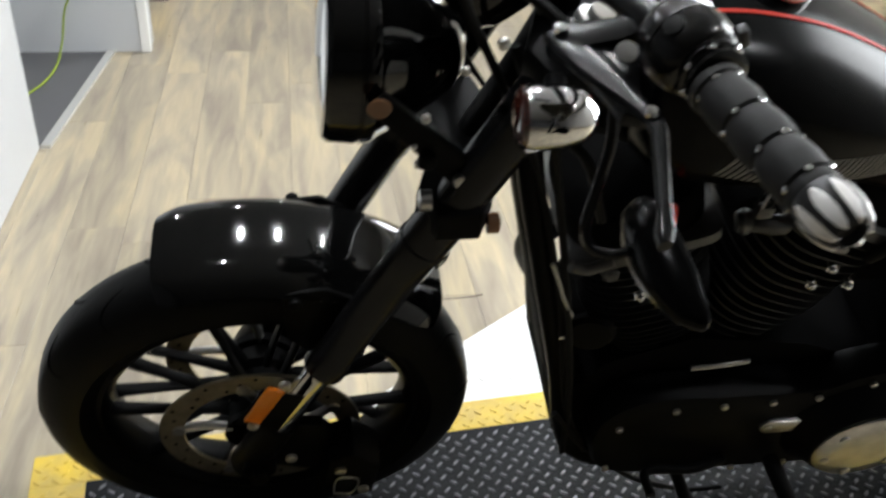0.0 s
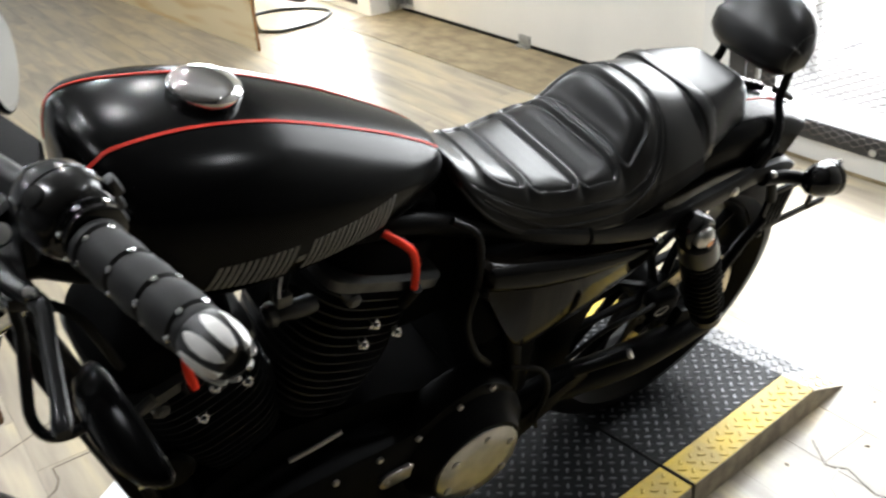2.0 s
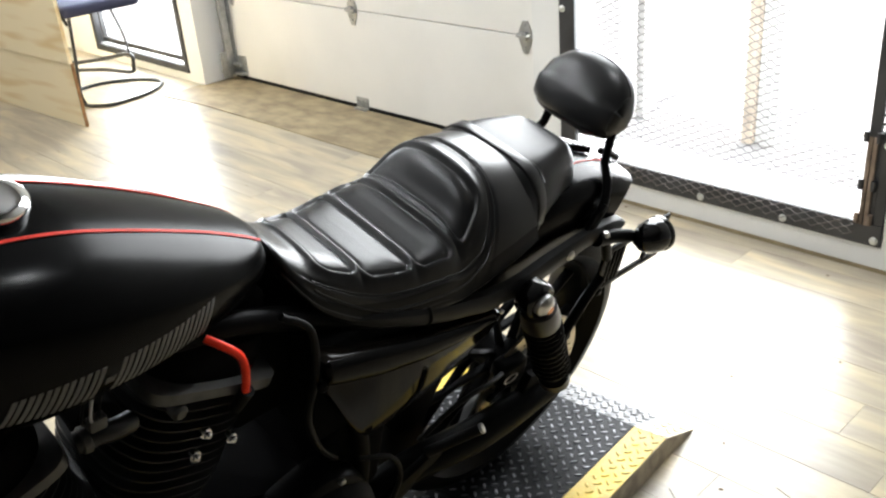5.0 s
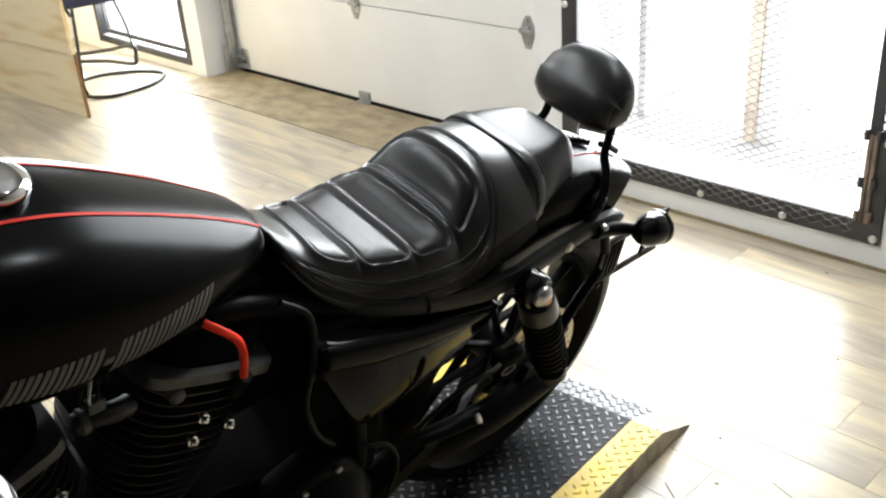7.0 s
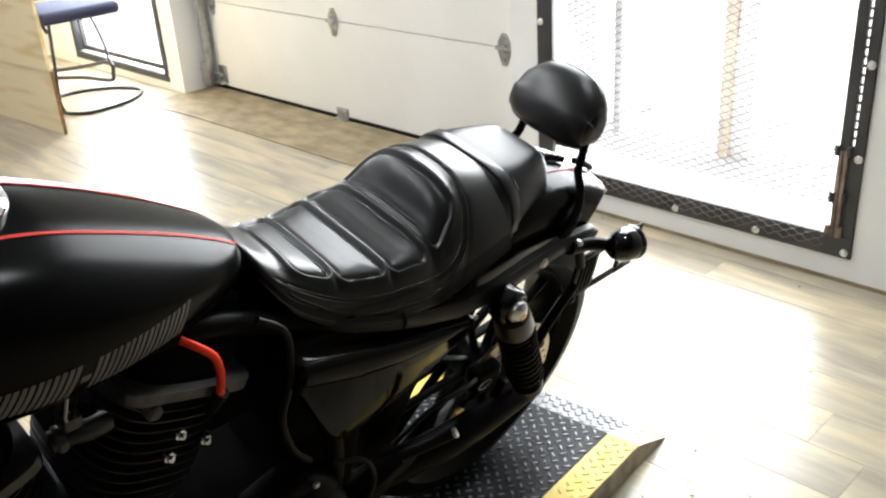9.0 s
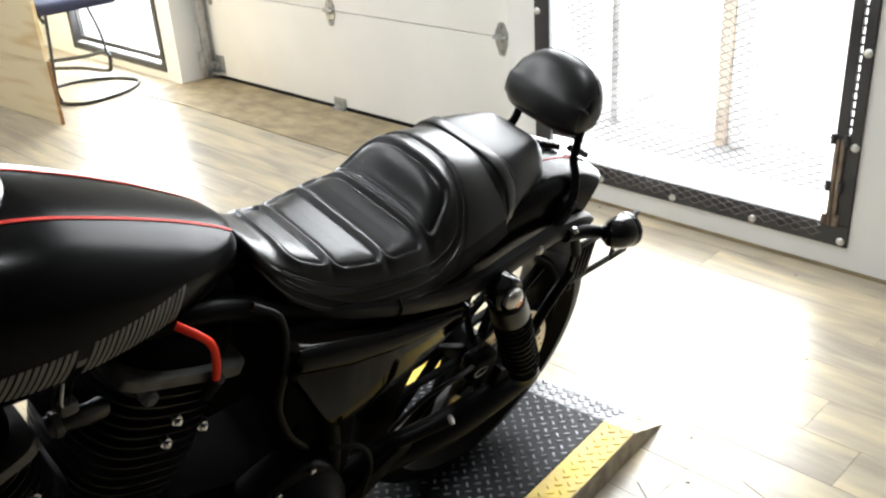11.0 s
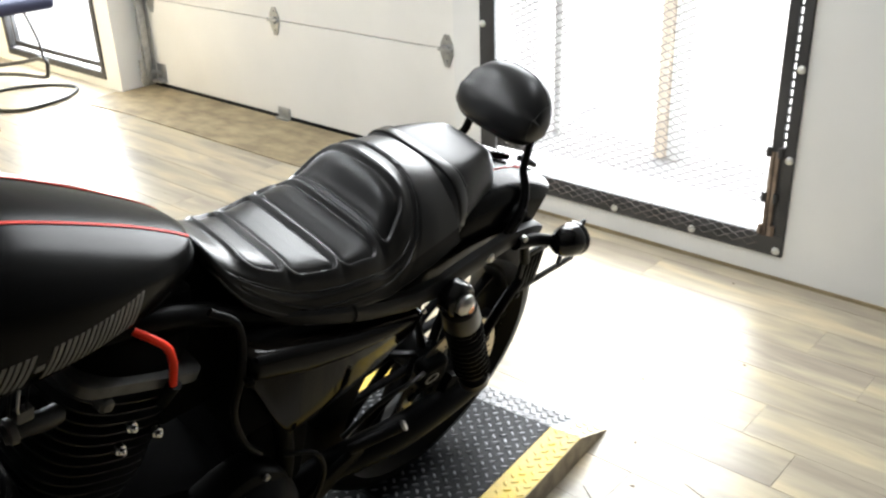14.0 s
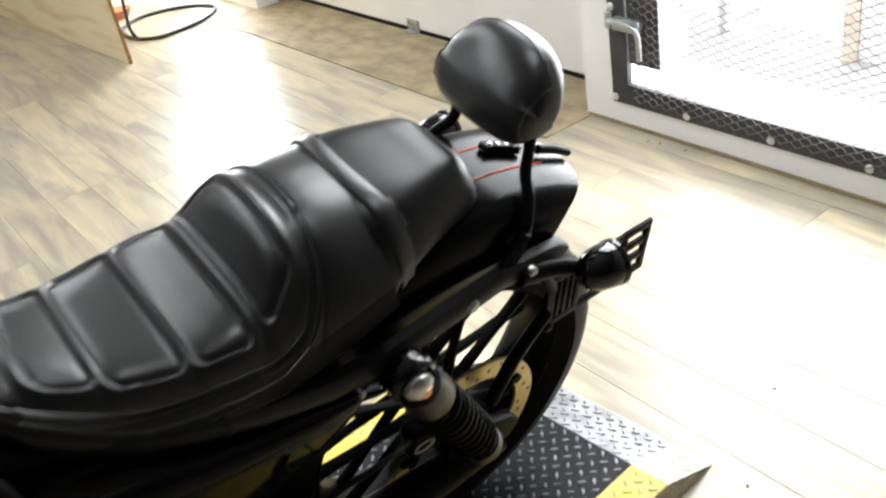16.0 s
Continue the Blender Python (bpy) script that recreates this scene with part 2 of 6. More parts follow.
def mesh_object(name, bm, material, parent=None, label="", smooth=True, mats=None):
    me = bpy.data.meshes.new(name)
    bm.normal_update()
    bm.to_mesh(me)
    bm.free()
    for m in mats or [material]:
        me.materials.append(m)
    if smooth:
        me.polygons.foreach_set("use_smooth", [True] * len(me.polygons))
        me.set_sharp_from_angle(angle=radians(38))
    ob = new(name, me)
    if parent is not None:
        ob.parent = parent
    if label:
        ob["label"] = label
    return ob


def part(name, bm, material, parent, label="", smooth=True, mats=None):
    return mesh_object(name, bm, material, parent, label, smooth, mats)


def thing(name, at, label, category, group="", kind="", rot=(0, 0, 0)):
    ob = new(name)
    ob.location = at
    ob.rotation_euler = rot
    ob.empty_display_size = 0.05
    return tagged(ob, label, category, group, kind)


def bm_new():
    return bmesh.new()


def add_box(bm, lo, hi, bevel=0.0, m=None, segs=2):
    lo, hi = Vector(lo), Vector(hi)
    c, s = (lo + hi) / 2, hi - lo
    mtx = Matrix.Translation(c) @ Matrix.Diagonal((*s, 1))
    r = bmesh.ops.create_cube(bm, size=1, matrix=(m @ mtx) if m is not None else mtx)
    if bevel > 0:
        edges = list({e for v in r["verts"] for e in v.link_edges})
        bmesh.ops.bevel(bm, geom=edges, offset=bevel, segments=segs, profile=0.5, affect="EDGES")
    return bm


def box(lo, hi, bevel=0.0, m=None, segs=2):
    return add_box(bm_new(), lo, hi, bevel, m, segs)


def ring_frame(d):
    d = Vector(d).normalized()
    a = Vector((0, 0, 1)) if abs(d.z) < 0.9 else Vector((1, 0, 0))
    u = d.cross(a).normalized()
    return u, d.cross(u).normalized()


def add_loft(bm, rings, caps=True, closed=True):
    """Rings of equally many points, skinned in order."""
    rows = [[bm.verts.new(p) for p in r] for r in rings]
    n = len(rows[0])
    for a, b in zip(rows, rows[1:]):
        for i in range(n if closed else n - 1):
            j = (i + 1) % n
            bm.faces.new((a[i], a[j], b[j], b[i]))
    if caps and closed:
        bm.faces.new(list(reversed(rows[0])))
        bm.faces.new(rows[-1])
    bmesh.ops.recalc_face_normals(bm, faces=bm.faces)
    return bm


def loft(rings, caps=True, closed=True):
    return add_loft(bm_new(), rings, caps, closed)


def add_cyl(bm, p0, p1, r0, r1=None, segs=24, caps=True):
    p0, p1 = Vector(p0), Vector(p1)
    u, v = ring_frame(p1 - p0)
    r1 = r0 if r1 is None else r1
    rings = [[p + (u * math.cos(a) + v * math.sin(a)) * r for a in [2 * math.pi * i / segs for i in range(segs)]] for p, r in ((p0, r0), (p1, r1))]
    return add_loft(bm, rings, caps)


def cyl(p0, p1, r0, r1=None, segs=24):
    return add_cyl(bm_new(), p0, p1, r0, r1, segs)


def add_turned(bm, p0, axis, profile, segs=32, caps=True):
    """A turned body: profile rows of (distance along the axis, radius)."""
    p0, axis = Vector(p0), Vector(axis).normalized()
    u, v = ring_frame(axis)
    rings = [[p0 + axis * d + (u * math.cos(a) + v * math.sin(a)) * max(r, 1e-4) for a in [2 * math.pi * i / segs for i in range(segs)]] for d, r in profile]
    return add_loft(bm, rings, caps)


def turned(p0, axis, profile, segs=32, caps=True):
    return add_turned(bm_new(), p0, axis, profile, segs, caps)


def smooth_points(pts, n=8):
    """Catmull-Rom through the points."""
    pts = [Vector(p) for p in pts]
    if len(pts) < 3:
        return pts
    ext = [pts[0] * 2 - pts[1]] + pts + [pts[-1] * 2 - pts[-2]]
    out = []
    for a, b, c, d in zip(ext, ext[1:], ext[2:], ext[3:]):
        for i in range(n):
            t = i / n
            out.append(0.5 * (2 * b + (c - a) * t + (2 * a - 5 * b + 4 * c - d) * t * t + (3 * b - a - 3 * c + d) * t ** 3))
    out.append(pts[-1])
    return out


def add_tube(bm, pts, r, segs=10, n=8, caps=True, closed=False):
    pts = smooth_points(pts, n) if n else [Vector(p) for p in pts]
    rings = []
    u = None
    for i, p in enumerate(pts):
        if closed:
            d = (pts[(i + 1) % len(pts)] - pts[i - 1]).normalized()
        else:
            d = (pts[min(i + 1, len(pts) - 1)] - pts[max(i - 1, 0)]).normalized()
        if u is None:
            u, _ = ring_frame(d)
        u = (u - d * u.dot(d)).normalized()
        v = d.cross(u)
        rr = r(i / max(1, len(pts) - 1)) if callable(r) else r
        rings.append([p + (u * math.cos(a) + v * math.sin(a)) * rr for a in [2 * math.pi * k / segs for k in range(segs)]])
    if closed:
        rings.append(rings[0])
    return add_loft(bm, rings, caps and not closed)


def tube(pts, r, segs=10, n=8, closed=False):
    return add_tube(bm_new(), pts, r, segs, n, closed=closed)


def add_prism(bm, outline, axis, lo, hi, bevel=0.0):
    """A flat outline (2D points) extruded along x, y or z from lo to hi."""
    def p3(p, w):
        return {"x": (w, p[0], p[1]), "y": (p[0], w, p[1]), "z": (p[0], p[1], w)}[axis]
    a = [bm.verts.new(p3(p, lo)) for p in outline]
    b = [bm.verts.new(p3(p, hi)) for p in outline]
    n = len(outline)
    faces = [bm.faces.new(list(reversed(a))), bm.faces.new(b)]
    for i in range(n):
        j = (i + 1) % n
        faces.append(bm.faces.new((a[i], a[j], b[j], b[i])))
    bmesh.ops.recalc_face_normals(bm, faces=faces)
    if bevel:
        es = list({e for f in faces[:2] for e in f.edges})
        bmesh.ops.bevel(bm, geom=es, offset=bevel, segments=2, profile=0.5, affect="EDGES")
    return bm


def prism(outline, axis, lo, hi, bevel=0.0):
    return add_prism(bm_new(), outline, axis, lo, hi, bevel)


def lerp_table(table, x):
    """Smooth interpolation in rows whose first entry is the key."""
    if x <= table[0][0]:
        return table[0][1:]
    for a, b in zip(table, table[1:]):
        if x <= b[0]:
            t = (x - a[0]) / (b[0] - a[0])
            return [p + (q - p) * t for p, q in zip(a[1:], b[1:])]
    return table[-1][1:]


def spline_table(table, n):
    """Rows resampled to n rows by Catmull-Rom over all columns."""
    arr = np.array(table, float)
    ext = np.vstack([2 * arr[0] - arr[1], arr, 2 * arr[-1] - arr[-2]])
    out = []
    m = len(arr) - 1
    for k in range(n):
        s = k / (n - 1) * m
        i = min(int(s), m - 1)
        t = s - i
        a, b, c, d = ext[i:i + 4]
        out.append(0.5 * (2 * b + (c - a) * t + (2 * a - 5 * b + 4 * c - d) * t * t + (3 * b - a - 3 * c + d) * t ** 3))
    return np.array(out)


# ---------------------------------------------------------------- room
WALL_X, DOOR_X = 3.01, 3.22          # inner face of the window wall, face of the sectional door
ROOM = (-3.6, -7.5, 3.01, 7.4)       # x0, y0, x1, y1
CEIL_Z = 2.9


def structure(name, bm, material, label, category, smooth=False, mats=None):
    return tagged(mesh_object(name, bm, material, None, "", smooth, mats), label, category, "", "structure")


# subfloor sheet under the boards, reaching outside past the walls
structure("ground", box((-60, -60, -0.25), (60, 60, -0.02)), M_OUTSIDE, "pale sunlit concrete ground outside the building", "ground")
# unseen ceiling, south and west walls: darkened so less light bounces back
structure("ceiling", box((ROOM[0], ROOM[1], CEIL_Z), (ROOM[2] + 0.4, ROOM[3], CEIL_Z + 0.15)), M_CEIL, "unseen grey ceiling, kept dark to hold reflections down", "ceiling")
structure("wall_south", box((ROOM[0], ROOM[1] - 0.15, -0.02), (ROOM[2] + 0.4, ROOM[1], CEIL_Z)), M_FARWALL, "unseen dark grey end wall, added to hold reflections down", "wall")
structure("wall_north", box((ROOM[0], ROOM[3], -0.02), (ROOM[2] + 0.4, ROOM[3] + 0.15, CEIL_Z)), M_WALL, "plain white painted wall", "wall")
structure("wall_west", box((ROOM[0] - 0.15, ROOM[1], -0.02), (ROOM[0], ROOM[3], CEIL_Z)), M_FARWALL, "unseen dark grey wall, added to hold reflections down", "wall")

GATE = (-0.304, 0.924, 0.084, 2.70)     # y0, y1, z0, z1 of the mesh gate opening
SIDE = (3.72, 4.90, 0.05, 2.15)      # the other window
DOOR = (1.06, 3.57, 0.0, 2.46)       # the sectional door's opening


def east_wall():
    bm = bm_new()
    x0, x1 = WALL_X, WALL_X + 0.38
    pieces = [(ROOM[1], GATE[0], 0, CEIL_Z), (GATE[1], DOOR[0], 0, CEIL_Z), (DOOR[1], SIDE[0], 0, CEIL_Z), (SIDE[1], ROOM[3], 0, CEIL_Z),
              (GATE[0], GATE[1], 0, GATE[2]), (GATE[0], GATE[1], GATE[3], CEIL_Z), (SIDE[0], SIDE[1], 0, SIDE[2]), (SIDE[0], SIDE[1], SIDE[3], CEIL_Z),
              (DOOR[0], DOOR[1], DOOR[3], CEIL_Z)]
    for a, b, c, d in pieces:
        add_box(bm, (x0, a, c - 0.02 if c == 0 else c), (x1, b, d))
    return structure("wall_east", bm, M_WALL, "white painted wall with a garage door and two tall openings", "wall")


east_wall()


def sectional_door():
    ob = structure("garage_door", box((DOOR_X + 0.06, DOOR[0], -0.02), (DOOR_X + 0.10, DOOR[1], DOOR[3])), M_RUBBER, "cream sectional garage door, closed, with galvanised hinges", "garage door")
    h = 0.487
    for k in range(5):
        z0 = 0.020 + k * h
        b = box((DOOR_X, DOOR[0] + 0.03, z0), (DOOR_X + 0.045, DOOR[1] - 0.03, z0 + h - 0.004), 0.003)
        part("panel", b, M_DOOR, ob, smooth=False)
    part("bottom_seal", box((DOOR_X - 0.005, DOOR[0] + 0.02, -0.001), (DOOR_X + 0.05, DOOR[1] - 0.02, 0.019), 0.004), M_RUBBER, ob, "black rubber bottom seal")
    for y in (1.275, 2.39, 3.47):
        for k in (1, 2, 3, 4):
            z = 0.020 + k * h
            bm = bm_new()
            add_prism(bm, [(y - 0.012, z - 0.075), (y + 0.012, z - 0.075), (y + 0.034, z - 0.02), (y + 0.034, z + 0.02), (y + 0.012, z + 0.06), (y - 0.012, z + 0.06), (y - 0.034, z + 0.02), (y - 0.034, z - 0.02)], "x", DOOR_X - 0.006, DOOR_X - 0.001)
            add_cyl(bm, (DOOR_X - 0.014, y - 0.036, z), (DOOR_X - 0.014, y + 0.036, z), 0.009, segs=12)
            add_box(bm, (DOOR_X - 0.022, y - 0.016, z - 0.018), (DOOR_X - 0.005, y + 0.016, z + 0.018), 0.004)
            for dz in (-0.05, 0.042):
                add_cyl(bm, (DOOR_X - 0.013, y, z + dz), (DOOR_X - 0.005, y, z + dz), 0.007, segs=8)
            part("hinge", bm, M_GALV, ob, "galvanised steel hinge")
    # lift bracket on the bottom section
    bm = bm_new()
    y, z = 2.386, 0.014
    add_box(bm, (DOOR_X - 0.03, y - 0.045, z - 0.012), (DOOR_X - 0.001, y + 0.045, z), 0.002)
    add_box(bm, (DOOR_X - 0.008, y - 0.045, z), (DOOR_X - 0.001, y + 0.045, z + 0.05), 0.002)
    for dy in (-0.03, 0, 0.03):
        add_cyl(bm, (DOOR_X - 0.014, y + dy, z + 0.03), (DOOR_X - 0.007, y + dy, z + 0.03), 0.008, segs=8)
    part("lift_bracket", bm, M_GALV, ob, "small galvanised bracket with bolts")
    for y, s in ((3.47, 1), (1.13, -1)):
        bm = bm_new()
        add_box(bm, (DOOR_X - 0.05, y - 0.05, 0.036), (DOOR_X - 0.002, y + 0.03, 0.05), 0.002)
        add_box(bm, (DOOR_X - 0.008, y - 0.05, 0.05), (DOOR_X - 0.002, y + 0.03, 0.14), 0.002)
        add_cyl(bm, (DOOR_X - 0.025, y - 0.02, 0.09), (DOOR_X - 0.025, y + 0.05 * s, 0.09), 0.011, segs=12)
        part("corner_bracket", bm, M_GALV, ob, "galvanised bottom roller bracket")
    # vertical tracks on the jambs
    for y, s in ((3.525, 1), (1.07, -1)):
        bm = bm_new()
        add_box(bm, (DOOR_X - 0.075, y - 0.004, 0.03), (DOOR_X - 0.012, y + 0.004, 2.1))
        add_box(bm, (DOOR_X - 0.075, y - 0.022 if s > 0 else y, 0.03), (DOOR_X - 0.069, y if s > 0 else y + 0.022, 2.1))
        add_box(bm, (DOOR_X - 0.018, y - 0.022 if s > 0 else y, 0.03), (DOOR_X - 0.012, y if s > 0 else y + 0.022, 2.1))
        part("track", bm, M_GALV, ob, "galvanised steel roller track")
        bm = bm_new()
        add_box(bm, (DOOR_X - 0.10, y - 0.012 if s > 0 else y - 0.012, 0.02), (DOOR_X - 0.05, y + 0.012, 0.17), 0.003)
        add_cyl(bm, (DOOR_X - 0.105, y, 0.06), (DOOR_X - 0.098, y, 0.06), 0.010, segs=8)
        add_cyl(bm, (DOOR_X - 0.105, y, 0.13), (DOOR_X - 0.098, y, 0.13), 0.010, segs=8)
        part("track_foot", bm, M_GALV, ob, "bolted galvanised track foot")
    return ob


sectional_door()
structure("threshold", prism([(2.79, 1.04), (DOOR_X + 0.04, 1.04), (DOOR_X + 0.04, 3.565), (3.009, 3.565), (2.98, 3.60), (2.74, 3.585), (2.78, 3.2)], "z", -0.019, 0.004), M_STRIP, "worn brown wooden threshold strip before the garage door", "threshold")


def steel_gate(name, y0, y1, z0, z1, label, bolts=True, mesh=True, w=0.072):
    """A welded steel frame in the opening, with raised flat bars, coach bolts and expanded metal."""
    x = WALL_X
    ob = tagged(new(name), label, "window", "", "structure")
    ob.location = (x, (y0 + y1) / 2, z0)
    off = Matrix.Translation((-x, -(y0 + y1) / 2, -z0))

    def p(nm, bm, m, lab="", smooth=False):
        bmesh.ops.transform(bm, matrix=off, verts=bm.verts)
        return part(nm, bm, m, ob, lab, smooth)

    for a, b, c, d in ((y0, y1, z0, z0 + w), (y0, y1, z1 - w, z1), (y0, y0 + w, z0 + w, z1 - w), (y1 - w, y1, z0 + w, z1 - w)):
        if bolts and b == y0 + w:
            # hinge side: a slotted gap between the frame and the gate's own stile
            p("frame_bar", box((x - 0.010, a, c), (x + 0.012, a + 0.032, d), 0.003), M_DARKSTEEL, "dark grey flat steel bar")
            p("gate_stile", box((x - 0.008, a + 0.042, c), (x + 0.012, a + 0.076, d), 0.003), M_DARKSTEEL, "dark grey gate stile")
            web = bm_new()
            for k in range(int((d - 0.44) / 0.027)):
                add_box(web, (x - 0.004, a + 0.0318, 0.44 + 0.027 * k), (x + 0.004, a + 0.0422, 0.4475 + 0.027 * k))
            add_box(web, (x - 0.006, a + 0.0318, c), (x + 0.006, a + 0.0422, 0.44))
            p("slot_web", web, M_DARKSTEEL, "dark bridges across the slot")
            continue
        p("frame_bar", box((x - 0.010, a, c), (x + 0.012, b, d), 0.003), M_DARKSTEEL, "dark grey flat steel bar")
        p("angle_iron", box((x + 0.012, a + 0.005 if d - c < 0.1 else (a if a == y0 else a + w - 0.012), c if d - c > 0.1 else (c if c == z0 else d - 0.012)),
                            (x + 0.075, b - 0.005 if d - c < 0.1 else (a + 0.012 if a == y0 else b), d if d - c > 0.1 else (c + 0.012 if c == z0 else d))), M_DARKSTEEL)
    if bolts:
        ys = [y0 + 0.020, y0 + 0.313, y0 + 0.615, y0 + 0.918, y1 - 0.014]
        zs = [0.411 + 0.2825 * k for k in range(8)]
        for yy, zz in [(q, z0 + 0.020) for q in ys] + [(y0 + 0.014, q) for q in zs] + [(y1 - 0.017, q) for q in zs]:
            p("bolt", turned((x - 0.010, yy, zz), (-1, 0, 0), [(0, 0.013), (0.003, 0.013), (0.007, 0.009), (0.008, 0.002)], 12), M_BOLT, smooth=True)
    if mesh:
        # expanded metal: lozenges of flat strand, a little proud of the bars
        bm = bm_new()
        dy, dz, r = 0.052, 0.026, 0.0015
        ny, nz = int((y1 - y0 - 2 * w) / dy), int((z1 - z0 - 2 * w + 0.05) / dz) + 1
        ya, za, xm = y0 + w + 0.012, z0 + w - 0.036, x - 0.0165
        verts, faces = [], []
        for i in range(ny):
            for k in range(nz):
                for s in (1, -1):
                    a = Vector((xm - 0.004 * s, ya + i * dy, za + k * dz))
                    b = Vector((xm + 0.004 * s, ya + (i + 0.5) * dy, za + (k + 0.5 * s) * dz))
                    c = Vector((xm - 0.004 * s, ya + (i + 1) * dy, za + k * dz))
                    for q, t in ((a, b), (b, c)):
                        n0 = len(verts)
                        t_ = Vector((0, 0, r))
                        u_ = Vector((r * 1.3, 0, 0))
                        for e in (q, t):
                            verts.extend([e + t_, e + u_, e - t_, e - u_])
                        for j in range(4):
                            j2 = (j + 1) % 4
                            faces.append((n0 + j, n0 + j2, n0 + 4 + j2, n0 + 4 + j))
        bm.free()
        me = bpy.data.meshes.new("expanded_metal")
        me.from_pydata([tuple(off @ v) for v in verts], [], faces)
        me.materials.append(M_MESH)
        g = new("expanded_metal", me)
        g.parent = ob
        tagged(g, "dark grey expanded metal mesh", "", "", "stuff")
    return ob, p


gate, gp = steel_gate("window_1", *GATE, "tall opening behind a dark steel frame with grey expanded metal")
# rusty inner stile and the slide latch
for a, b in ((0.044, 0.057), (0.060, 0.073)):
    gp("rusty_stile", box((WALL_X - 0.016, GATE[0] + a, 0.150), (WALL_X - 0.0085, GATE[0] + b, 0.430), 0.002), M_RUST, "rust-streaked foot of the gate stile")
for z in (0.155, 0.265, 0.415):
    for dy in (0.040, 0.078):
        gp("hinge_knuckle", cyl((WALL_X - 0.016, GATE[0] + dy, z), (WALL_X - 0.016, GATE[0] + dy, z + 0.032), 0.0085, segs=10), M_RUST if z < 0.2 else M_DARKSTEEL, "worn hinge knuckle", True)
bm = box((WALL_X - 0.004, 0.72, 0.23), (WALL_X + 0.004, 0.848, 0.50), 0.002)
gp("latch_plate", bm, M_DARKSTEEL, "dark plate behind the latch")
bm = bm_new()
add_box(bm, (WALL_X - 0.035, 0.775, 0.345), (WALL_X - 0.008, 0.885, 0.385), 0.004)
add_cyl(bm, (WALL_X - 0.03, 0.90, 0.35), (WALL_X - 0.03, 0.90, 0.40), 0.012, segs=12)
add_tube(bm, [(WALL_X - 0.04, 0.89, 0.375), (WALL_X - 0.045, 0.80, 0.372), (WALL_X - 0.048, 0.765, 0.35), (WALL_X - 0.05, 0.76, 0.27)], 0.009, 10, 6)
gp("slide_latch", bm, M_GALV, "galvanised slide latch", True)

side, sp = steel_gate("window_2", *SIDE, "tall glazed window in a dark grey steel frame", bolts=False, mesh=False, w=0.040)
for a, b, c, d in ((3.778, 4.842, 0.106, 0.136), (3.778, 4.842, 2.055, 2.085), (3.778, 3.796, 0.136, 2.055), (4.824, 4.842, 0.136, 2.055)):
    sp("sash_bar", box((WALL_X + 0.02, a, c), (WALL_X + 0.05, b, d), 0.002), M_DARKSTEEL)

structure("baseboard", box((WALL_X - 0.006, -4.2, 0.0), (WALL_X - 0.001, 1.05, 0.012)), M_STRIP, "thin worn edge strip along the wall", "trim")

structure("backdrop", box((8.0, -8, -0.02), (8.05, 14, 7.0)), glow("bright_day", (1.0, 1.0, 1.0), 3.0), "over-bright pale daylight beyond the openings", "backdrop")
# what stands outside, seen over-bright through the openings: a pale slab, a post and a kerb
structure("pavement", box((3.45, -3, -0.019), (9, 8, 0.0), 0.0), M_OUTSIDE, "bright concrete apron outside the openings", "pavement")
post = tagged(mesh_object("outside_post", box((3.80, 0.555, 0.0), (3.90, 0.605, 2.6), 0.01), mat("weathered_orange_post", (0.95, 0.82, 0.67), 0.8, vary=0.3, vscale=8)), "weathered orange wooden post outside the mesh opening", "post")
tagged(mesh_object("outside_pillar", box((3.82, 0.46, 0.0), (3.92, 0.553, 2.6), 0.01), M_PILLAR), "pale pillar outside the mesh opening", "post")
tagged(mesh_object("outside_pillar", box((3.84, 1.12, 0.0), (3.90, 1.165, 2.6), 0.01), M_PILLAR), "pale pillar outside the mesh opening", "post")

# ---------------------------------------------------------------- plywood partition with an office chair behind it


def plywood_partition():
    ob = thing("plywood_panel", (2.225, 3.436, 0), "pale plywood sheets standing upright on the floor", "panel")
    d = Vector((-0.075, 1.0, 0)).normalized()
    rot = Matrix.Rotation(math.atan2(-d.x, d.y), 4, "Z")
    part("lower_sheet", box((-0.018, 0, 0.0), (0.0, 2.4, 0.335), 0.002, rot), M_PLY, ob, "plywood sheet with a knotty grain", smooth=False)
    part("upper_sheet", box((-0.024, 0.006, 0.333), (-0.004, 2.4, 1.22), 0.002, rot), M_PLY, ob, "plain plywood sheet", smooth=False)
    part("edge_batten", box((-0.019, -0.004, 0.0), (-0.001, 0.0, 0.335), 0.001, rot), M_PLYEDGE, ob, "reddish sheet edge", smooth=False)
    return ob


plywood_partition()


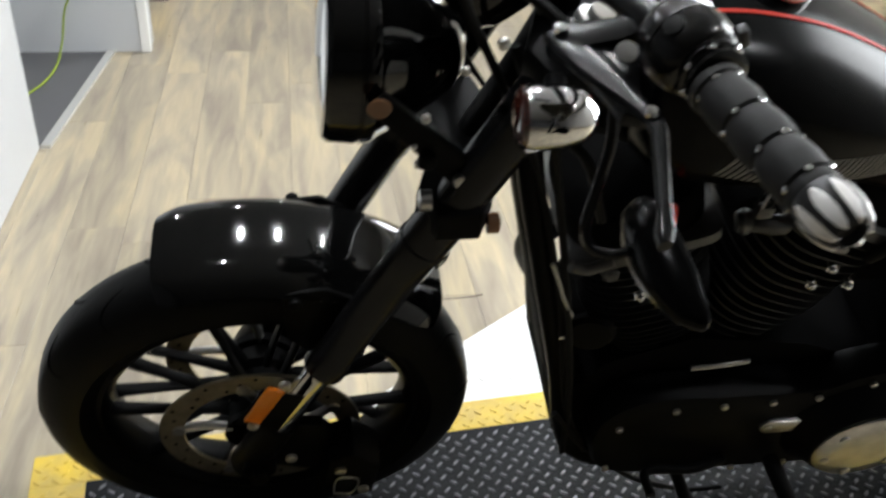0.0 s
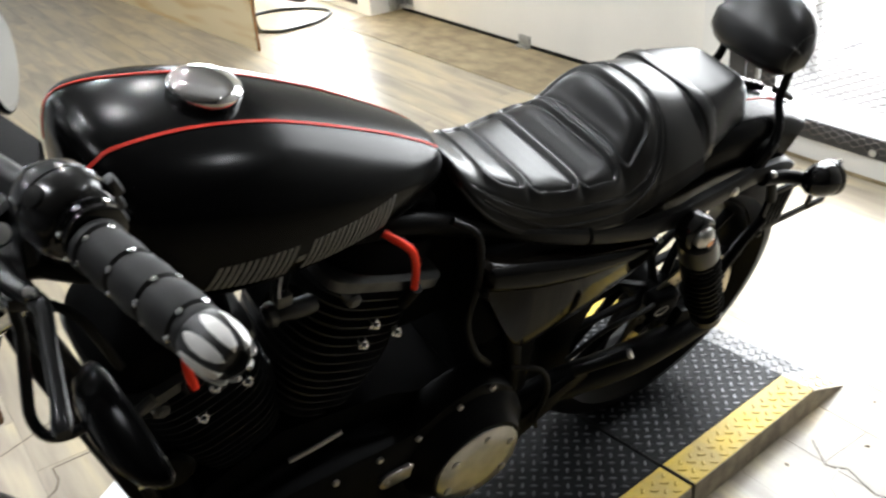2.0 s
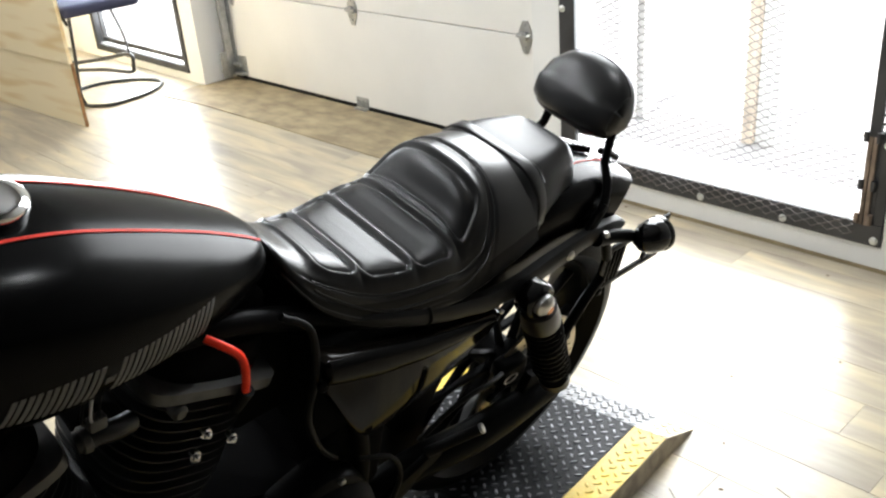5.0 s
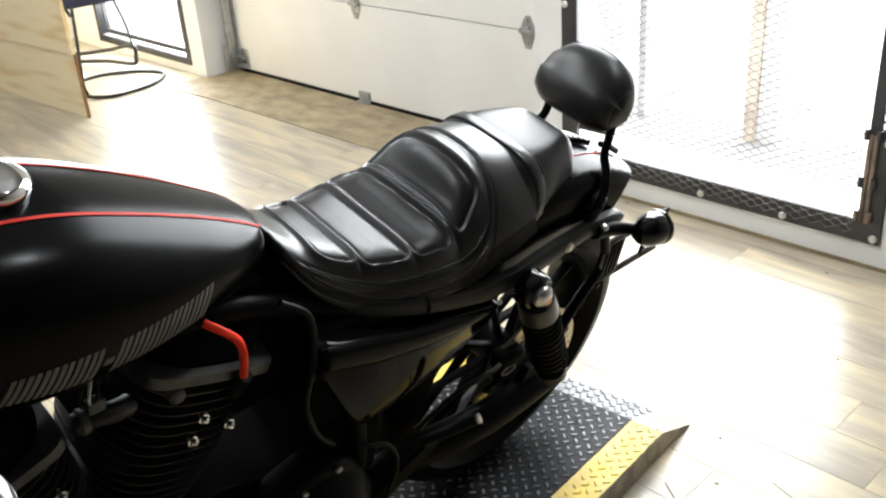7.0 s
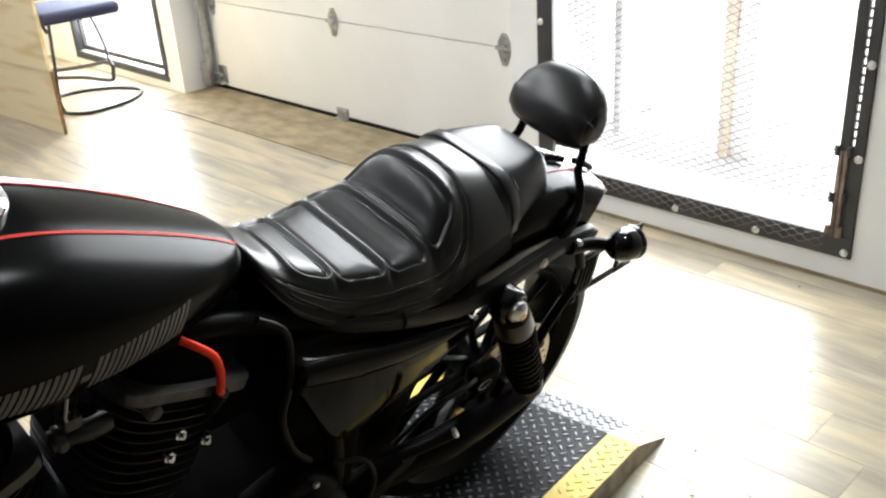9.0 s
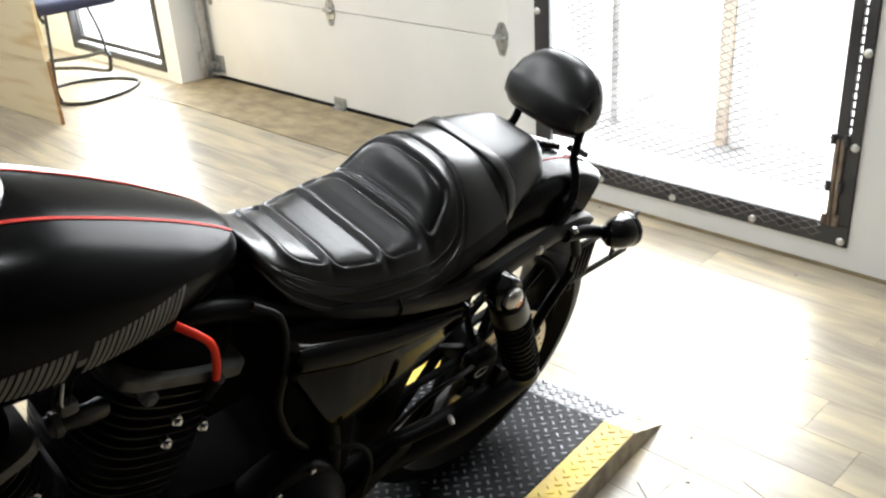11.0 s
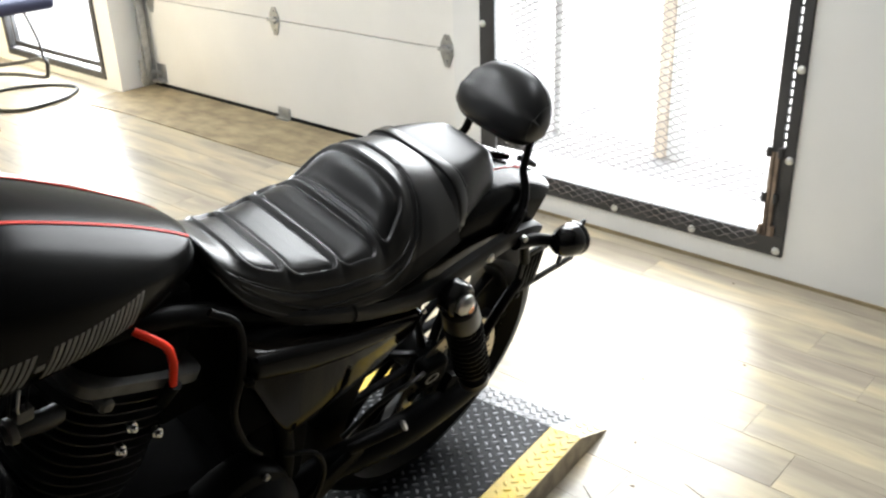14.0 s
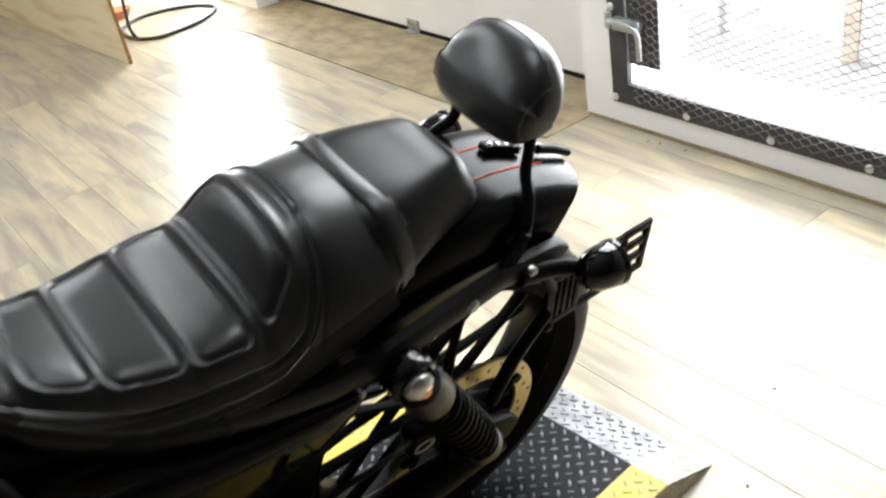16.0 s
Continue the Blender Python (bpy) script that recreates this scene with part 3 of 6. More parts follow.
def sled_chair():
    ob = thing("office_chair", (2.66, 4.05, 0), "navy padded chair on a black tubular steel base", "chair")
    r = 0.0095
    z = r
    base = [(-0.26, -0.30, z), (-0.175, -0.375, z), (0.02, -0.36, z), (0.17, -0.274, z), (0.235, -0.15, z), (0.166, 0.006, z), (0.03, 0.105, z), (-0.12, 0.12, z), (-0.25, 0.02, z), (-0.285, -0.15, z)]
    part("sled_base", tube(smooth_points([Vector(q) for q in base + [base[0]]], 6)[:-1], r, 12, 0, True), M_BLACKPLASTIC, ob, "black flattened steel loop on the floor")
    part("foot_frame", tube([(0.0, 0.52, 0.075), (0.08, 0.42, 0.085), (0.14, 0.25, 0.115), (0.14, -0.04, 0.175), (0.145, -0.045, 0.10), (0.14, 0.0, 0.062), (0.10, 0.25, 0.05), (0.02, 0.50, 0.03)], 0.012, 10, 6), M_BLACKPLASTIC, ob, "black steel foot frame")
    part("leg", tube([(0.14, -0.04, 0.170), (0.13, -0.03, 0.30), (0.10, 0.02, 0.48)], 0.007, 10, 5), M_BLACKPLASTIC, ob, "thin black leg")
    for y in (-0.24, 0.06):
        part("leg", tube([(-0.27, y, z), (-0.285, y, 0.08), (-0.27, y, 0.25), (-0.25, y, 0.485)], r, 12, 6), M_BLACKPLASTIC, ob)
    part("seat", box((-0.27, -0.22, 0.475), (0.19, 0.22, 0.545), 0.03, segs=4), M_NAVY, ob, "navy padded seat")
    part("backrest", box((-0.30, -0.23, 0.62), (-0.24, 0.23, 0.98), 0.028, segs=4), M_NAVY, ob, "navy padded backrest")
    for y in (-0.2, 0.2):
        part("back_tube", tube([(-0.25, y, 0.44), (-0.29, y, 0.55), (-0.285, y, 0.7)], r, 10, 6), M_BLACKPLASTIC, ob)
    return ob


sled_chair()
tagged(mesh_object("terracotta_saucer", turned((2.50, 4.35, 0.0), (0, 0, 1), [(0, 0.05), (0.045, 0.075), (0.05, 0.078), (0.045, 0.07), (0.01, 0.045)], 24), mat("terracotta", (0.45, 0.16, 0.09), 0.8, vary=0.2)), "small terracotta dish on the floor by the chair", "dish")

# ---------------------------------------------------------------- grey-white counter blocks with a cable and cleaning tools


def counter_block(name, corner, sx, sy, h, label, trimmed=True):
    ob = thing(name, corner, label, "partition")
    part("body", box((0, 0, 0.0), (sx, sy, h), 0.004), M_PANEL, ob, smooth=False)
    if trimmed:
        part("corner_trim", box((sx - 0.03, -0.006, 0.0), (sx + 0.006, 0.02, h), 0.003), M_WALL, ob, "white corner strip", smooth=False)
    return ob


counter_block("half_wall", (-2.4, 0.2, 0), 1.662, 1.382, 1.1, "white painted half wall standing on the floor", False)
counter_block("partition_wall", (-2.4, 2.43, 0), 1.906, 0.13, 2.3, "pale grey painted partition end with white corner strip")
structure("trim", prism([(-0.735, 1.582), (-0.705, 1.582), (-0.625, 2.43), (-0.655, 2.43)], "z", 0.0, 0.010), M_BOLT, "thin metal floor edging in the gap between partitions", "trim")
structure("floor_recess", prism([(-2.4, 1.583), (-0.736, 1.583), (-0.656, 2.429), (-2.4, 2.429)], "z", 0.001, 0.004), M_FARWALL, "dark grey floor sheet in the gap between partitions", "floor")
tagged(mesh_object("extension_cable", tube([(-0.50, 2.415, 0.95), (-0.535, 2.415, 0.58), (-0.60, 2.41, 0.39), (-0.70, 2.40, 0.30), (-0.774, 2.39, 0.20), (-0.80, 2.36, 0.08), (-0.815, 2.28, 0.012), (-0.83, 2.10, 0.010), (-0.90, 1.90, 0.010)], 0.0042, 10, 8), M_YGREEN), "yellow-green extension cable hanging to the floor", "cable")
tagged(mesh_object("power_socket", box((-0.66, 2.418, 0.62), (-0.54, 2.43, 0.70), 0.003), M_WALL), "white wall socket on the partition", "socket")
tagged(mesh_object("plug_adapter", box((-0.83, 2.395, 0.66), (-0.77, 2.43, 0.74), 0.006), M_BLACKPLASTIC), "black plug adapter on the partition", "plug")


def dustpan_broom():
    ob = thing("broom", (-0.525, 3.095, 0), "yellow plastic broom head on a pale handle, standing upright", "broom", "cleaning tools by the wall")
    part("head", loft([[(sx * w, -0.018 + dy, z) for sx, dy in ((-1, 0), (1, 0), (1, 0.05), (-1, 0.05))] for z, w in ((0.052, 0.042), (0.060, 0.044), (0.190, 0.040), (0.204, 0.034))]), M_BROOMYEL, ob, "yellow plastic head", smooth=False)
    part("head_panel", box((-0.026, -0.0215, 0.080), (0.026, -0.0175, 0.175), 0.0015), M_BROOMYEL, ob, smooth=False)
    part("handle", cyl((0.0, 0.01, 0.200), (-0.05, 0.05, 1.30), 0.017, segs=14), M_WALL, ob, "pale handle")
    for i in range(5):
        part("bristles", box((-0.040 + i * 0.017, -0.015, 0.0), (-0.028 + i * 0.017, 0.028, 0.054)), M_BRISTLE, ob, "grey bristles", smooth=False)
    return ob


dustpan_broom()


def pole_rack():
    ob = thing("tool_rack", (-0.505, 3.2, 0), "low red floor rack holding a row of thin white poles", "rack", "cleaning tools by the wall")
    part("rail", box((-0.028, 0.0, 0.0), (0.004, 1.42, 0.035), 0.004), M_REDPAINT, ob, "red painted rail", smooth=False)
    for k in range(8):
        y = 0.08 + k * 0.165
        part("cup", turned((-0.004, y, 0.030), (0, 0, 1), [(0, 0.014), (0.030, 0.012), (0.031, 0.007)], 12), M_REDPAINT, ob, "red cup")
        part("pole", cyl((-0.004, y, 0.045), (-0.012, y + 0.01, 0.30 + 0.9 * (k % 2)), 0.0075, segs=10), M_WALL, ob, "thin white pole")
    return ob


pole_rack()

# ---------------------------------------------------------------- drive-on platform
PLAT_H = 0.063
PLAT_ROT = radians(5.0)
platform = thing("platform", (1.405, -0.350, 0), "black diamond-plate work platform with yellow painted edges, on the floor", "platform", rot=(0, 0, PLAT_ROT))
PW, YE = 0.632, 0.082                # width, yellow edge
PL = 1.80                            # length of the front section


def platform_deck():
    # front section: black field inside a yellow border, recessed joints between the sheets
    z = PLAT_H
    body = part("deck", box((-PL, 0.0, 0.0), (-0.004, PW, z - 0.003), 0.003), M_YELLOWEDGE, platform, "steel deck with worn painted side", smooth=False)
    part("tread_field", box((-PL + 0.10, YE, z - 0.0028), (-0.005, PW - YE, z), 0.0006), M_PLATE, platform, "black diamond plate", smooth=False)
    part("yellow_edge", box((-PL + 0.002, 0.001, z - 0.0029), (-0.005, YE - 0.0006, z), 0.0006), M_YELLOW, platform, "yellow painted border", smooth=False)
    part("yellow_edge", box((-PL + 0.002, PW - YE + 0.0006, z - 0.0029), (-0.005, PW - 0.001, z), 0.0006), M_YELLOW, platform, "yellow painted border", smooth=False)
    part("yellow_edge", box((-PL + 0.002, YE, z - 0.0029), (-PL + 0.0994, PW - YE, z), 0.0006), M_YELLOW, platform, "yellow painted border", smooth=False)
    # rear section with the sloping end
    L0, L1 = 0.434, 0.578
    out = [(0.004, 0.0), (L1, 0.0), (L0, z - 0.003), (0.004, z - 0.003)]
    part("rear_deck", prism(out, "y", 0.0, PW), M_YELLOWEDGE, platform, "rear deck with a sloping end", smooth=False)
    sl = (z - 0.003) / (L1 - L0)
    for nm, a, b, m in (("tread_field", YE, PW - YE, M_PLATE), ("yellow_edge", 0.001, YE - 0.0006, M_YELLOW), ("yellow_edge", PW - YE + 0.0006, PW - 0.001, M_YELLOW)):
        part(nm, box((0.005, a, z - 0.0029), (L0 - 0.0006, b, z), 0.0006), m, platform, smooth=False)
        # the glare on the slope is put into these paler colours
        part("sloped_" + nm, prism([(L0 + 0.0006, z - 0.0029), (L1 - 0.006, 0.0006), (L1 - 0.004, 0.0022), (L0 + 0.0006, z)], "y", a, b), M_GLAREYELLOW if m is M_YELLOW else M_GLAREPLATE, platform, smooth=False)
    # hinge pin in the joint
    part("hinge_joint", cyl((0.0, 0.004, z - 0.002), (0.0, PW - 0.004, z - 0.002), 0.0045, segs=10), M_RUBBER, platform, "dark hinge line between the decks")

    # raised studs: alternating lozenges
    def studs(x0, x1, y0, y1, zf):
        verts, faces = [], []
        p = 0.0162
        for i in range(int((x1 - x0) / p)):
            for j in range(int((y1 - y0) / p)):
                if (i + j) % 2:
                    continue
                cx, cy = x0 + (i + 0.5) * p, y0 + (j + 0.5) * p
                a = radians(45 if i % 2 else -45)
                u, v = Vector((math.cos(a), math.sin(a), 0)), Vector((-math.sin(a), math.cos(a), 0))
                n0 = len(verts)
                zz = zf(cx)
                sx = (zf(cx + 0.005) - zf(cx - 0.005)) / 0.01
                for w_, l_, h_ in ((0.0030, 0.0094, 0.0), (0.0019, 0.0080, 0.0020)):
                    for q in (u * l_, u * l_ * 0.45 + v * w_, -u * l_ * 0.45 + v * w_, -u * l_, -u * l_ * 0.45 - v * w_, u * l_ * 0.45 - v * w_):
                        verts.append((cx + q.x, cy + q.y, zz + q.x * sx + h_))
                for k in range(6):
                    k2 = (k + 1) % 6
                    faces.append((n0 + k, n0 + k2, n0 + 6 + k2, n0 + 6 + k))
                faces.append(tuple(n0 + 6 + k for k in range(6)))
        return verts, faces

    def stud_part(x0, x1, y0, y1, zf, m):
        me = bpy.data.meshes.new("tread_studs")
        v, f = studs(x0, x1, y0, y1, zf)
        me.from_pydata(v, [], f)
        me.materials.append(m)
        o = new("tread_studs", me)
        o.parent = platform
        tagged(o, "raised diamond studs", "", "", "stuff")

    flat = lambda x: z
    slope = lambda x: z - sl * (x - L0)
    stud_part(-PL + 0.105, -0.01, YE + 0.003, PW - YE - 0.003, flat, M_STUD)
    stud_part(0.01, L0 - 0.002, YE + 0.003, PW - YE - 0.003, flat, M_STUD)
    stud_part(L0 + 0.002, L1 - 0.012, YE + 0.003, PW - YE - 0.003, slope, M_STUD)
    for a, b in ((0.004, YE - 0.002), (PW - YE + 0.002, PW - 0.004)):
        stud_part(-PL + 0.005, -0.01, a, b, flat, M_YELLOW)
        stud_part(0.01, L0 - 0.002, a, b, flat, M_YELLOW)
        stud_part(L0 + 0.002, L1 - 0.012, a, b, slope, M_GLAREYELLOW)
    stud_part(-PL + 0.005, -PL + 0.098, YE + 0.003, PW - YE - 0.003, flat, M_YELLOW)
    return body


platform_deck()
wing = tagged(mesh_object("tread_plate", prism([(0.16, 0.185), (0.22, 0.27), (0.40, 0.415), (0.62, 0.58), (1.02, 0.62), (1.05, 0.265), (0.5, 0.216)], "z", 0.001, 0.030, 0.002), M_WHITEPLATE, smooth=False), "bright aluminium tread plate beside the platform on the floor", "plate")

for i in range(16):
    for j in range(11):
        px, py = 0.33 + i * 0.03, 0.30 + j * 0.03
        if py > 0.40 + (px - 0.40) * 0.72 - 0.02 or py > 0.57:
            continue
        q = radians(45 if (i + j) % 2 else -45)
        rings = [[(px + l * math.cos(q) * u - b * math.sin(q) * v, py + l * math.sin(q) * u + b * math.cos(q) * v, z) for u, v in ((1, 0), (0.4, 1), (-0.4, 1), (-1, 0), (-0.4, -1), (0.4, -1))] for l, b, z in ((0.012, 0.0036, 0.0295), (0.009, 0.002, 0.0318))]
        part("stud", loft(rings), M_WHITEPLATE, wing, smooth=False)

# ---------------------------------------------------------------- motorcycle
LEAN_DEG = 17.19
bike = thing("motorcycle", (0, 0, PLAT_H + 0.002), "black motorcycle leaning on its side stand on the platform", "motorcycle", rot=(radians(LEAN_DEG), 0, 0))


def wheel_y(cx, cz, R, half, name, disc_r, disc_y, label, spoke_seed=0.0, both=True):
    """A cast wheel that turns about y, with its tyre, spokes, hub and brake discs as parts."""
    C = Vector((cx, 0, cz))
    rim_r = R - 0.083
    prof = [(-half * 0.62, rim_r + 0.004), (-half * 0.70, rim_r - 0.008), (-half * 0.55, rim_r - 0.018), (0, rim_r - 0.026), (half * 0.55, rim_r - 0.018), (half * 0.70, rim_r - 0.008), (half * 0.62, rim_r + 0.004)]
    prof2 = prof + [(half * 0.5, rim_r + 0.004), (-half * 0.5, rim_r + 0.004), prof[0]]
    rim = part(name, turned(C, (0, 1, 0), prof2, 72, False), M_SATIN, bike, label)
    ty = []
    for k in range(25):
        a = math.pi * k / 24
        s = math.cos(a)
        w = half * (abs(s) ** 0.72) * (1 if s > 0 else -1)
        ty.append((-w, rim_r - 0.004 + (R - rim_r + 0.004) * (math.sin(a) ** 0.62)))
    ty = [(-half * 0.66, rim_r)] + [q for q in ty if q[1] > rim_r + 0.004] + [(half * 0.66, rim_r)]
    part("tyre", turned(C, (0, 1, 0), ty, 96, False), M_TYRE, rim, "black road tyre")

    # tread grooves: shallow curved sipes on both shoulders
    def tyre_at(w):
        for (w0, r0), (w1, r1) in zip(ty, ty[1:]):
            if w0 <= w <= w1:
                return r0 + (r1 - r0) * (w - w0) / (w1 - w0 + 1e-9)
        return R
    for side_ in (-1, 1):
        for k in range(15):
            bm = bm_new()
            a0 = 2 * math.pi * (k + (0.5 if side_ > 0 else 0)) / 15
            pts = []
            for j in range(9):
                t = j / 8
                w = side_ * half * (0.12 + 0.74 * t)
                a = a0 + 0.34 * t - 0.22 * t * t
                rr = tyre_at(w) - 0.0006
                pts.append(C + Vector((rr * math.cos(a), w, rr * math.sin(a))))
            add_tube(bm, pts, lambda t: 0.0024 * (1 - 0.6 * abs(2 * t - 1)), 6, 0)
            part("tread_groove", bm, M_GROOVE, rim)
    # hub
    part("hub", turned(C - Vector((0, 0.06, 0)), (0, 1, 0), [(0, 0.03), (0.005, 0.048), (0.03, 0.05), (0.04, 0.04), (0.08, 0.04), (0.09, 0.05), (0.115, 0.048), (0.12, 0.03)], 32), M_SATIN, rim)
    # five split spokes, each a near and a far pair of arms
    for k in range(5):
        a = spoke_seed + 2 * math.pi * k / 5
        d, n = Vector((math.cos(a), 0, math.sin(a))), Vector((-math.sin(a), 0, math.cos(a)))
        for s in (-1, 1):
            e = a + radians(17) * s
            ds, ns = Vector((math.cos(e), 0, math.sin(e))), Vector((-math.sin(e), 0, math.cos(e)))
            for w in (-1, 1):
                yo = Vector((0, 0.022 * w, 0))
                p0, p1 = C + d * 0.038 + n * 0.016 * s + ns * 0.006 * w + yo * 1.3, C + ds * (rim_r - 0.016) + ns * 0.010 * w + yo
                u, v = n, Vector((0, 1, 0))
                rings = []
                for p, w_, h_ in ((p0, 0.0052, 0.011), (p0.lerp(p1, 0.5), 0.0044, 0.008), (p1, 0.0052, 0.011)):
                    rings.append([p + u * w_ * cu + v * h_ * cv for cu, cv in ((-1, -0.6), (-0.6, -1), (0.6, -1), (1, -0.6), (1, 0.6), (0.6, 1), (-0.6, 1), (-1, 0.6))])
                part("spoke", loft(rings), M_SATIN, rim)
    # discs
    for s in ((-1, 1) if both else (-1,)):
        y = disc_y * s
        bm = bm_new()
        add_turned(bm, C + Vector((0, y - 0.0025, 0)), (0, 1, 0), [(0, disc_r - 0.035), (0, disc_r), (0.005, disc_r), (0.005, disc_r - 0.035), (0, disc_r - 0.035)], 72, False)
        dsc = part("brake_disc", bm, M_DISC, rim, "drilled steel brake disc")
        for k in range(36):
            bm = bm_new()
            a = 2 * math.pi * k / 36
            rr = disc_r - (0.008, 0.018, 0.027)[k % 3]
            p = C + Vector((rr * math.cos(a), y, rr * math.sin(a)))
            add_cyl(bm, p - Vector((0, 0.0029, 0)), p + Vector((0, 0.0029, 0)), 0.0032, segs=8)
            part("drill_hole", bm, M_GROOVE, dsc)
        for k in range(5):
            a = 2 * math.pi * k / 5 + 0.3
            d, n = Vector((math.cos(a), 0, math.sin(a))), Vector((-math.sin(a), 0, math.cos(a)))
            p0, p1 = C + d * 0.045 + Vector((0, y, 0)), C + d * (disc_r - 0.03) + n * 0.02 + Vector((0, y, 0))
            bm = bm_new()
            add_tube(bm, [p0, p0.lerp(p1, 0.5) - n * 0.006, p1], 0.007, 8, 4)
            add_cyl(bm, p1 - Vector((0, 0.007, 0)), p1 + Vector((0, 0.007, 0)), 0.010, segs=12)
            part("disc_carrier", bm, M_SATIN if not both else M_ALU, dsc)
        part("disc_hub", turned(C + Vector((0, y - 0.006, 0)), (0, 1, 0), [(0, 0.03), (0, 0.055), (0.012, 0.055), (0.012, 0.03)], 32, False), M_SATIN, dsc)
    return rim


FW, RW = (0.0, 0.3255), (1.505, 0.3335)
wheel_y(*FW, 0.3255, 0.060, "front_wheel", 0.150, 0.068, "black cast front wheel with split spokes", radians(162))
wheel_y(*RW, 0.3335, 0.075, "rear_wheel", 0.146, 0.098, "black cast rear wheel with split spokes", radians(95), False)


# fork: shiny lower tube in a dark upper tube, both sides
def fork_x(z):
    return 0.038 + (z - 0.427) * 0.477


FD = Vector((0.477, 0, 1)).normalized()
fork = part("fork", cyl((fork_x(0.85) + 0.035, 0, 0.84), (fork_x(1.05) + 0.035, 0, 1.06), 0.026), M_SATIN, bike, "dark grey inverted front fork")
for s in (-1, 1):
    y = 0.107 * s
    P = lambda z: Vector((fork_x(z), y, z))
    part("lower_tube", cyl(P(0.40), P(0.60), 0.0205), M_CHROME, fork, "bright steel fork tube")
    prof = [(0, 0.0265), (0.004, 0.030), (0.035, 0.030), (0.040, 0.0275), (0.225, 0.0275), (0.23, 0.029), (0.265, 0.029), (0.267, 0.032), (0.277, 0.032), (0.279, 0.0302), (0.322, 0.0302), (0.324, 0.033), (0.336, 0.033), (0.338, 0.029), (0.60, 0.029), (0.605, 0.025)]
    part("upper_tube", turned(P(0.545), FD, prof, 32), M_FORK, fork, "dark grey fork upper tube")
    part("fork_cap", turned(P(1.09), FD, [(0, 0.024), (0.008, 0.024), (0.010, 0.016), (0.018, 0.016)], 24), M_ALU, fork)
    # axle lug with caliper arm
    bm = bm_new()
    add_turned(bm, P(0.29), FD, [(0, 0.020), (0.01, 0.027), (0.10, 0.027), (0.135, 0.025), (0.14, 0.020)], 24)
    add_cyl(bm, (FW[0] - 0.003, y - 0.03, FW[1]), (FW[0] - 0.003, y + 0.03, FW[1]), 0.024, segs=24)
    add_prism(bm, [(0.0, 0.30), (0.03, 0.41), (0.09, 0.40), (0.13, 0.33), (0.10, 0.26), (0.04, 0.285)], "y", y + 0.006 * -s - 0.012, y + 0.006 * -s + 0.008, 0.003)
    part("axle_lug", bm, M_SATIN, fork, "black fork foot")
    part("axle_nut", turned((FW[0] - 0.003, y + 0.03 * s, FW[1]), (0, s, 0), [(0, 0.016), (0.014, 0.016), (0.017, 0.012), (0.017, 0.006)], 6), M_SATIN, fork)
    # caliper
    bm = bm_new()
    add_prism(bm, [(0.085, 0.255), (0.10, 0.36), (0.135, 0.375), (0.175, 0.33), (0.165, 0.25), (0.12, 0.232)], "y", y - 0.043 if s < 0 else y - 0.025, y + 0.025 if s < 0 else y + 0.043, 0.008)
    cal = part("caliper", bm, M_SATIN, fork, "black brake caliper")
    part("caliper_logo", tube([(0.105, y - 0.0445 * 1, 0.262), (0.130, y - 0.0445, 0.258), (0.142, y - 0.0445, 0.285), (0.137, y - 0.0445, 0.306), (0.113, y - 0.0445, 0.31), (0.105, y - 0.0445, 0.286)], 0.0016, 6, 6, True) if s < 0 else box((0.11, y + 0.043, 0.26), (0.14, y + 0.0445, 0.30), 0.001), M_ALU, cal, "thin light outline badge")
    for q in ((0.115, 0.335), (0.15, 0.27), (0.045, 0.385)):
        part("caliper_bolt", turned((q[0], y - 0.043 if s < 0 else y + 0.043, q[1]), (0, s, 0), [(0, 0.0085), (0.006, 0.0085), (0.007, 0.006)], 12), M_ALU, cal)
    # reflector plate ahead of the foot
    rb = Matrix.Translation(P(0.515) + Vector((-0.066, -0.030 * (1 if s < 0 else -1), 0))) @ Matrix.Rotation(math.atan2(0.477, 1), 4, "Y")
    part("reflector_bracket", box((-0.014, -0.002, -0.062), (0.046, 0.002, 0.03), 0.002, rb), M_SATIN, fork)
    part("reflector", box((-0.0125, -0.009 if s < 0 else 0.002, -0.043), (0.0125, -0.002 if s < 0 else 0.009, 0.043), 0.003, rb, 3), M_AMBER, fork, "amber fork reflector")
    for dz in (-0.052, 0.055):
        p = rb @ Vector((0.006, -0.004 * (1 if s < 0 else -1), dz))
        part("reflector_screw", turned(p, (0, s, 0), [(0, 0.008), (0.004, 0.008), (0.007, 0.005)], 12), M_ALU, fork)
# bolts and wire ends between the headlamp bracket and the yoke
for x, z, r in ((0.2005, 0.989, 0.006), (0.190, 0.953, 0.0045), (0.197, 0.926, 0.0055), (0.235, 1.048, 0.005), (0.267, 1.079, 0.0075)):
    part("bracket_stud", turned((x, -0.112, z), (0, -1, 0), [(0, r * 0.8), (0.006, r * 0.8), (0.008, r * 0.4)], 12), M_ALU, fork, "bright stud end")
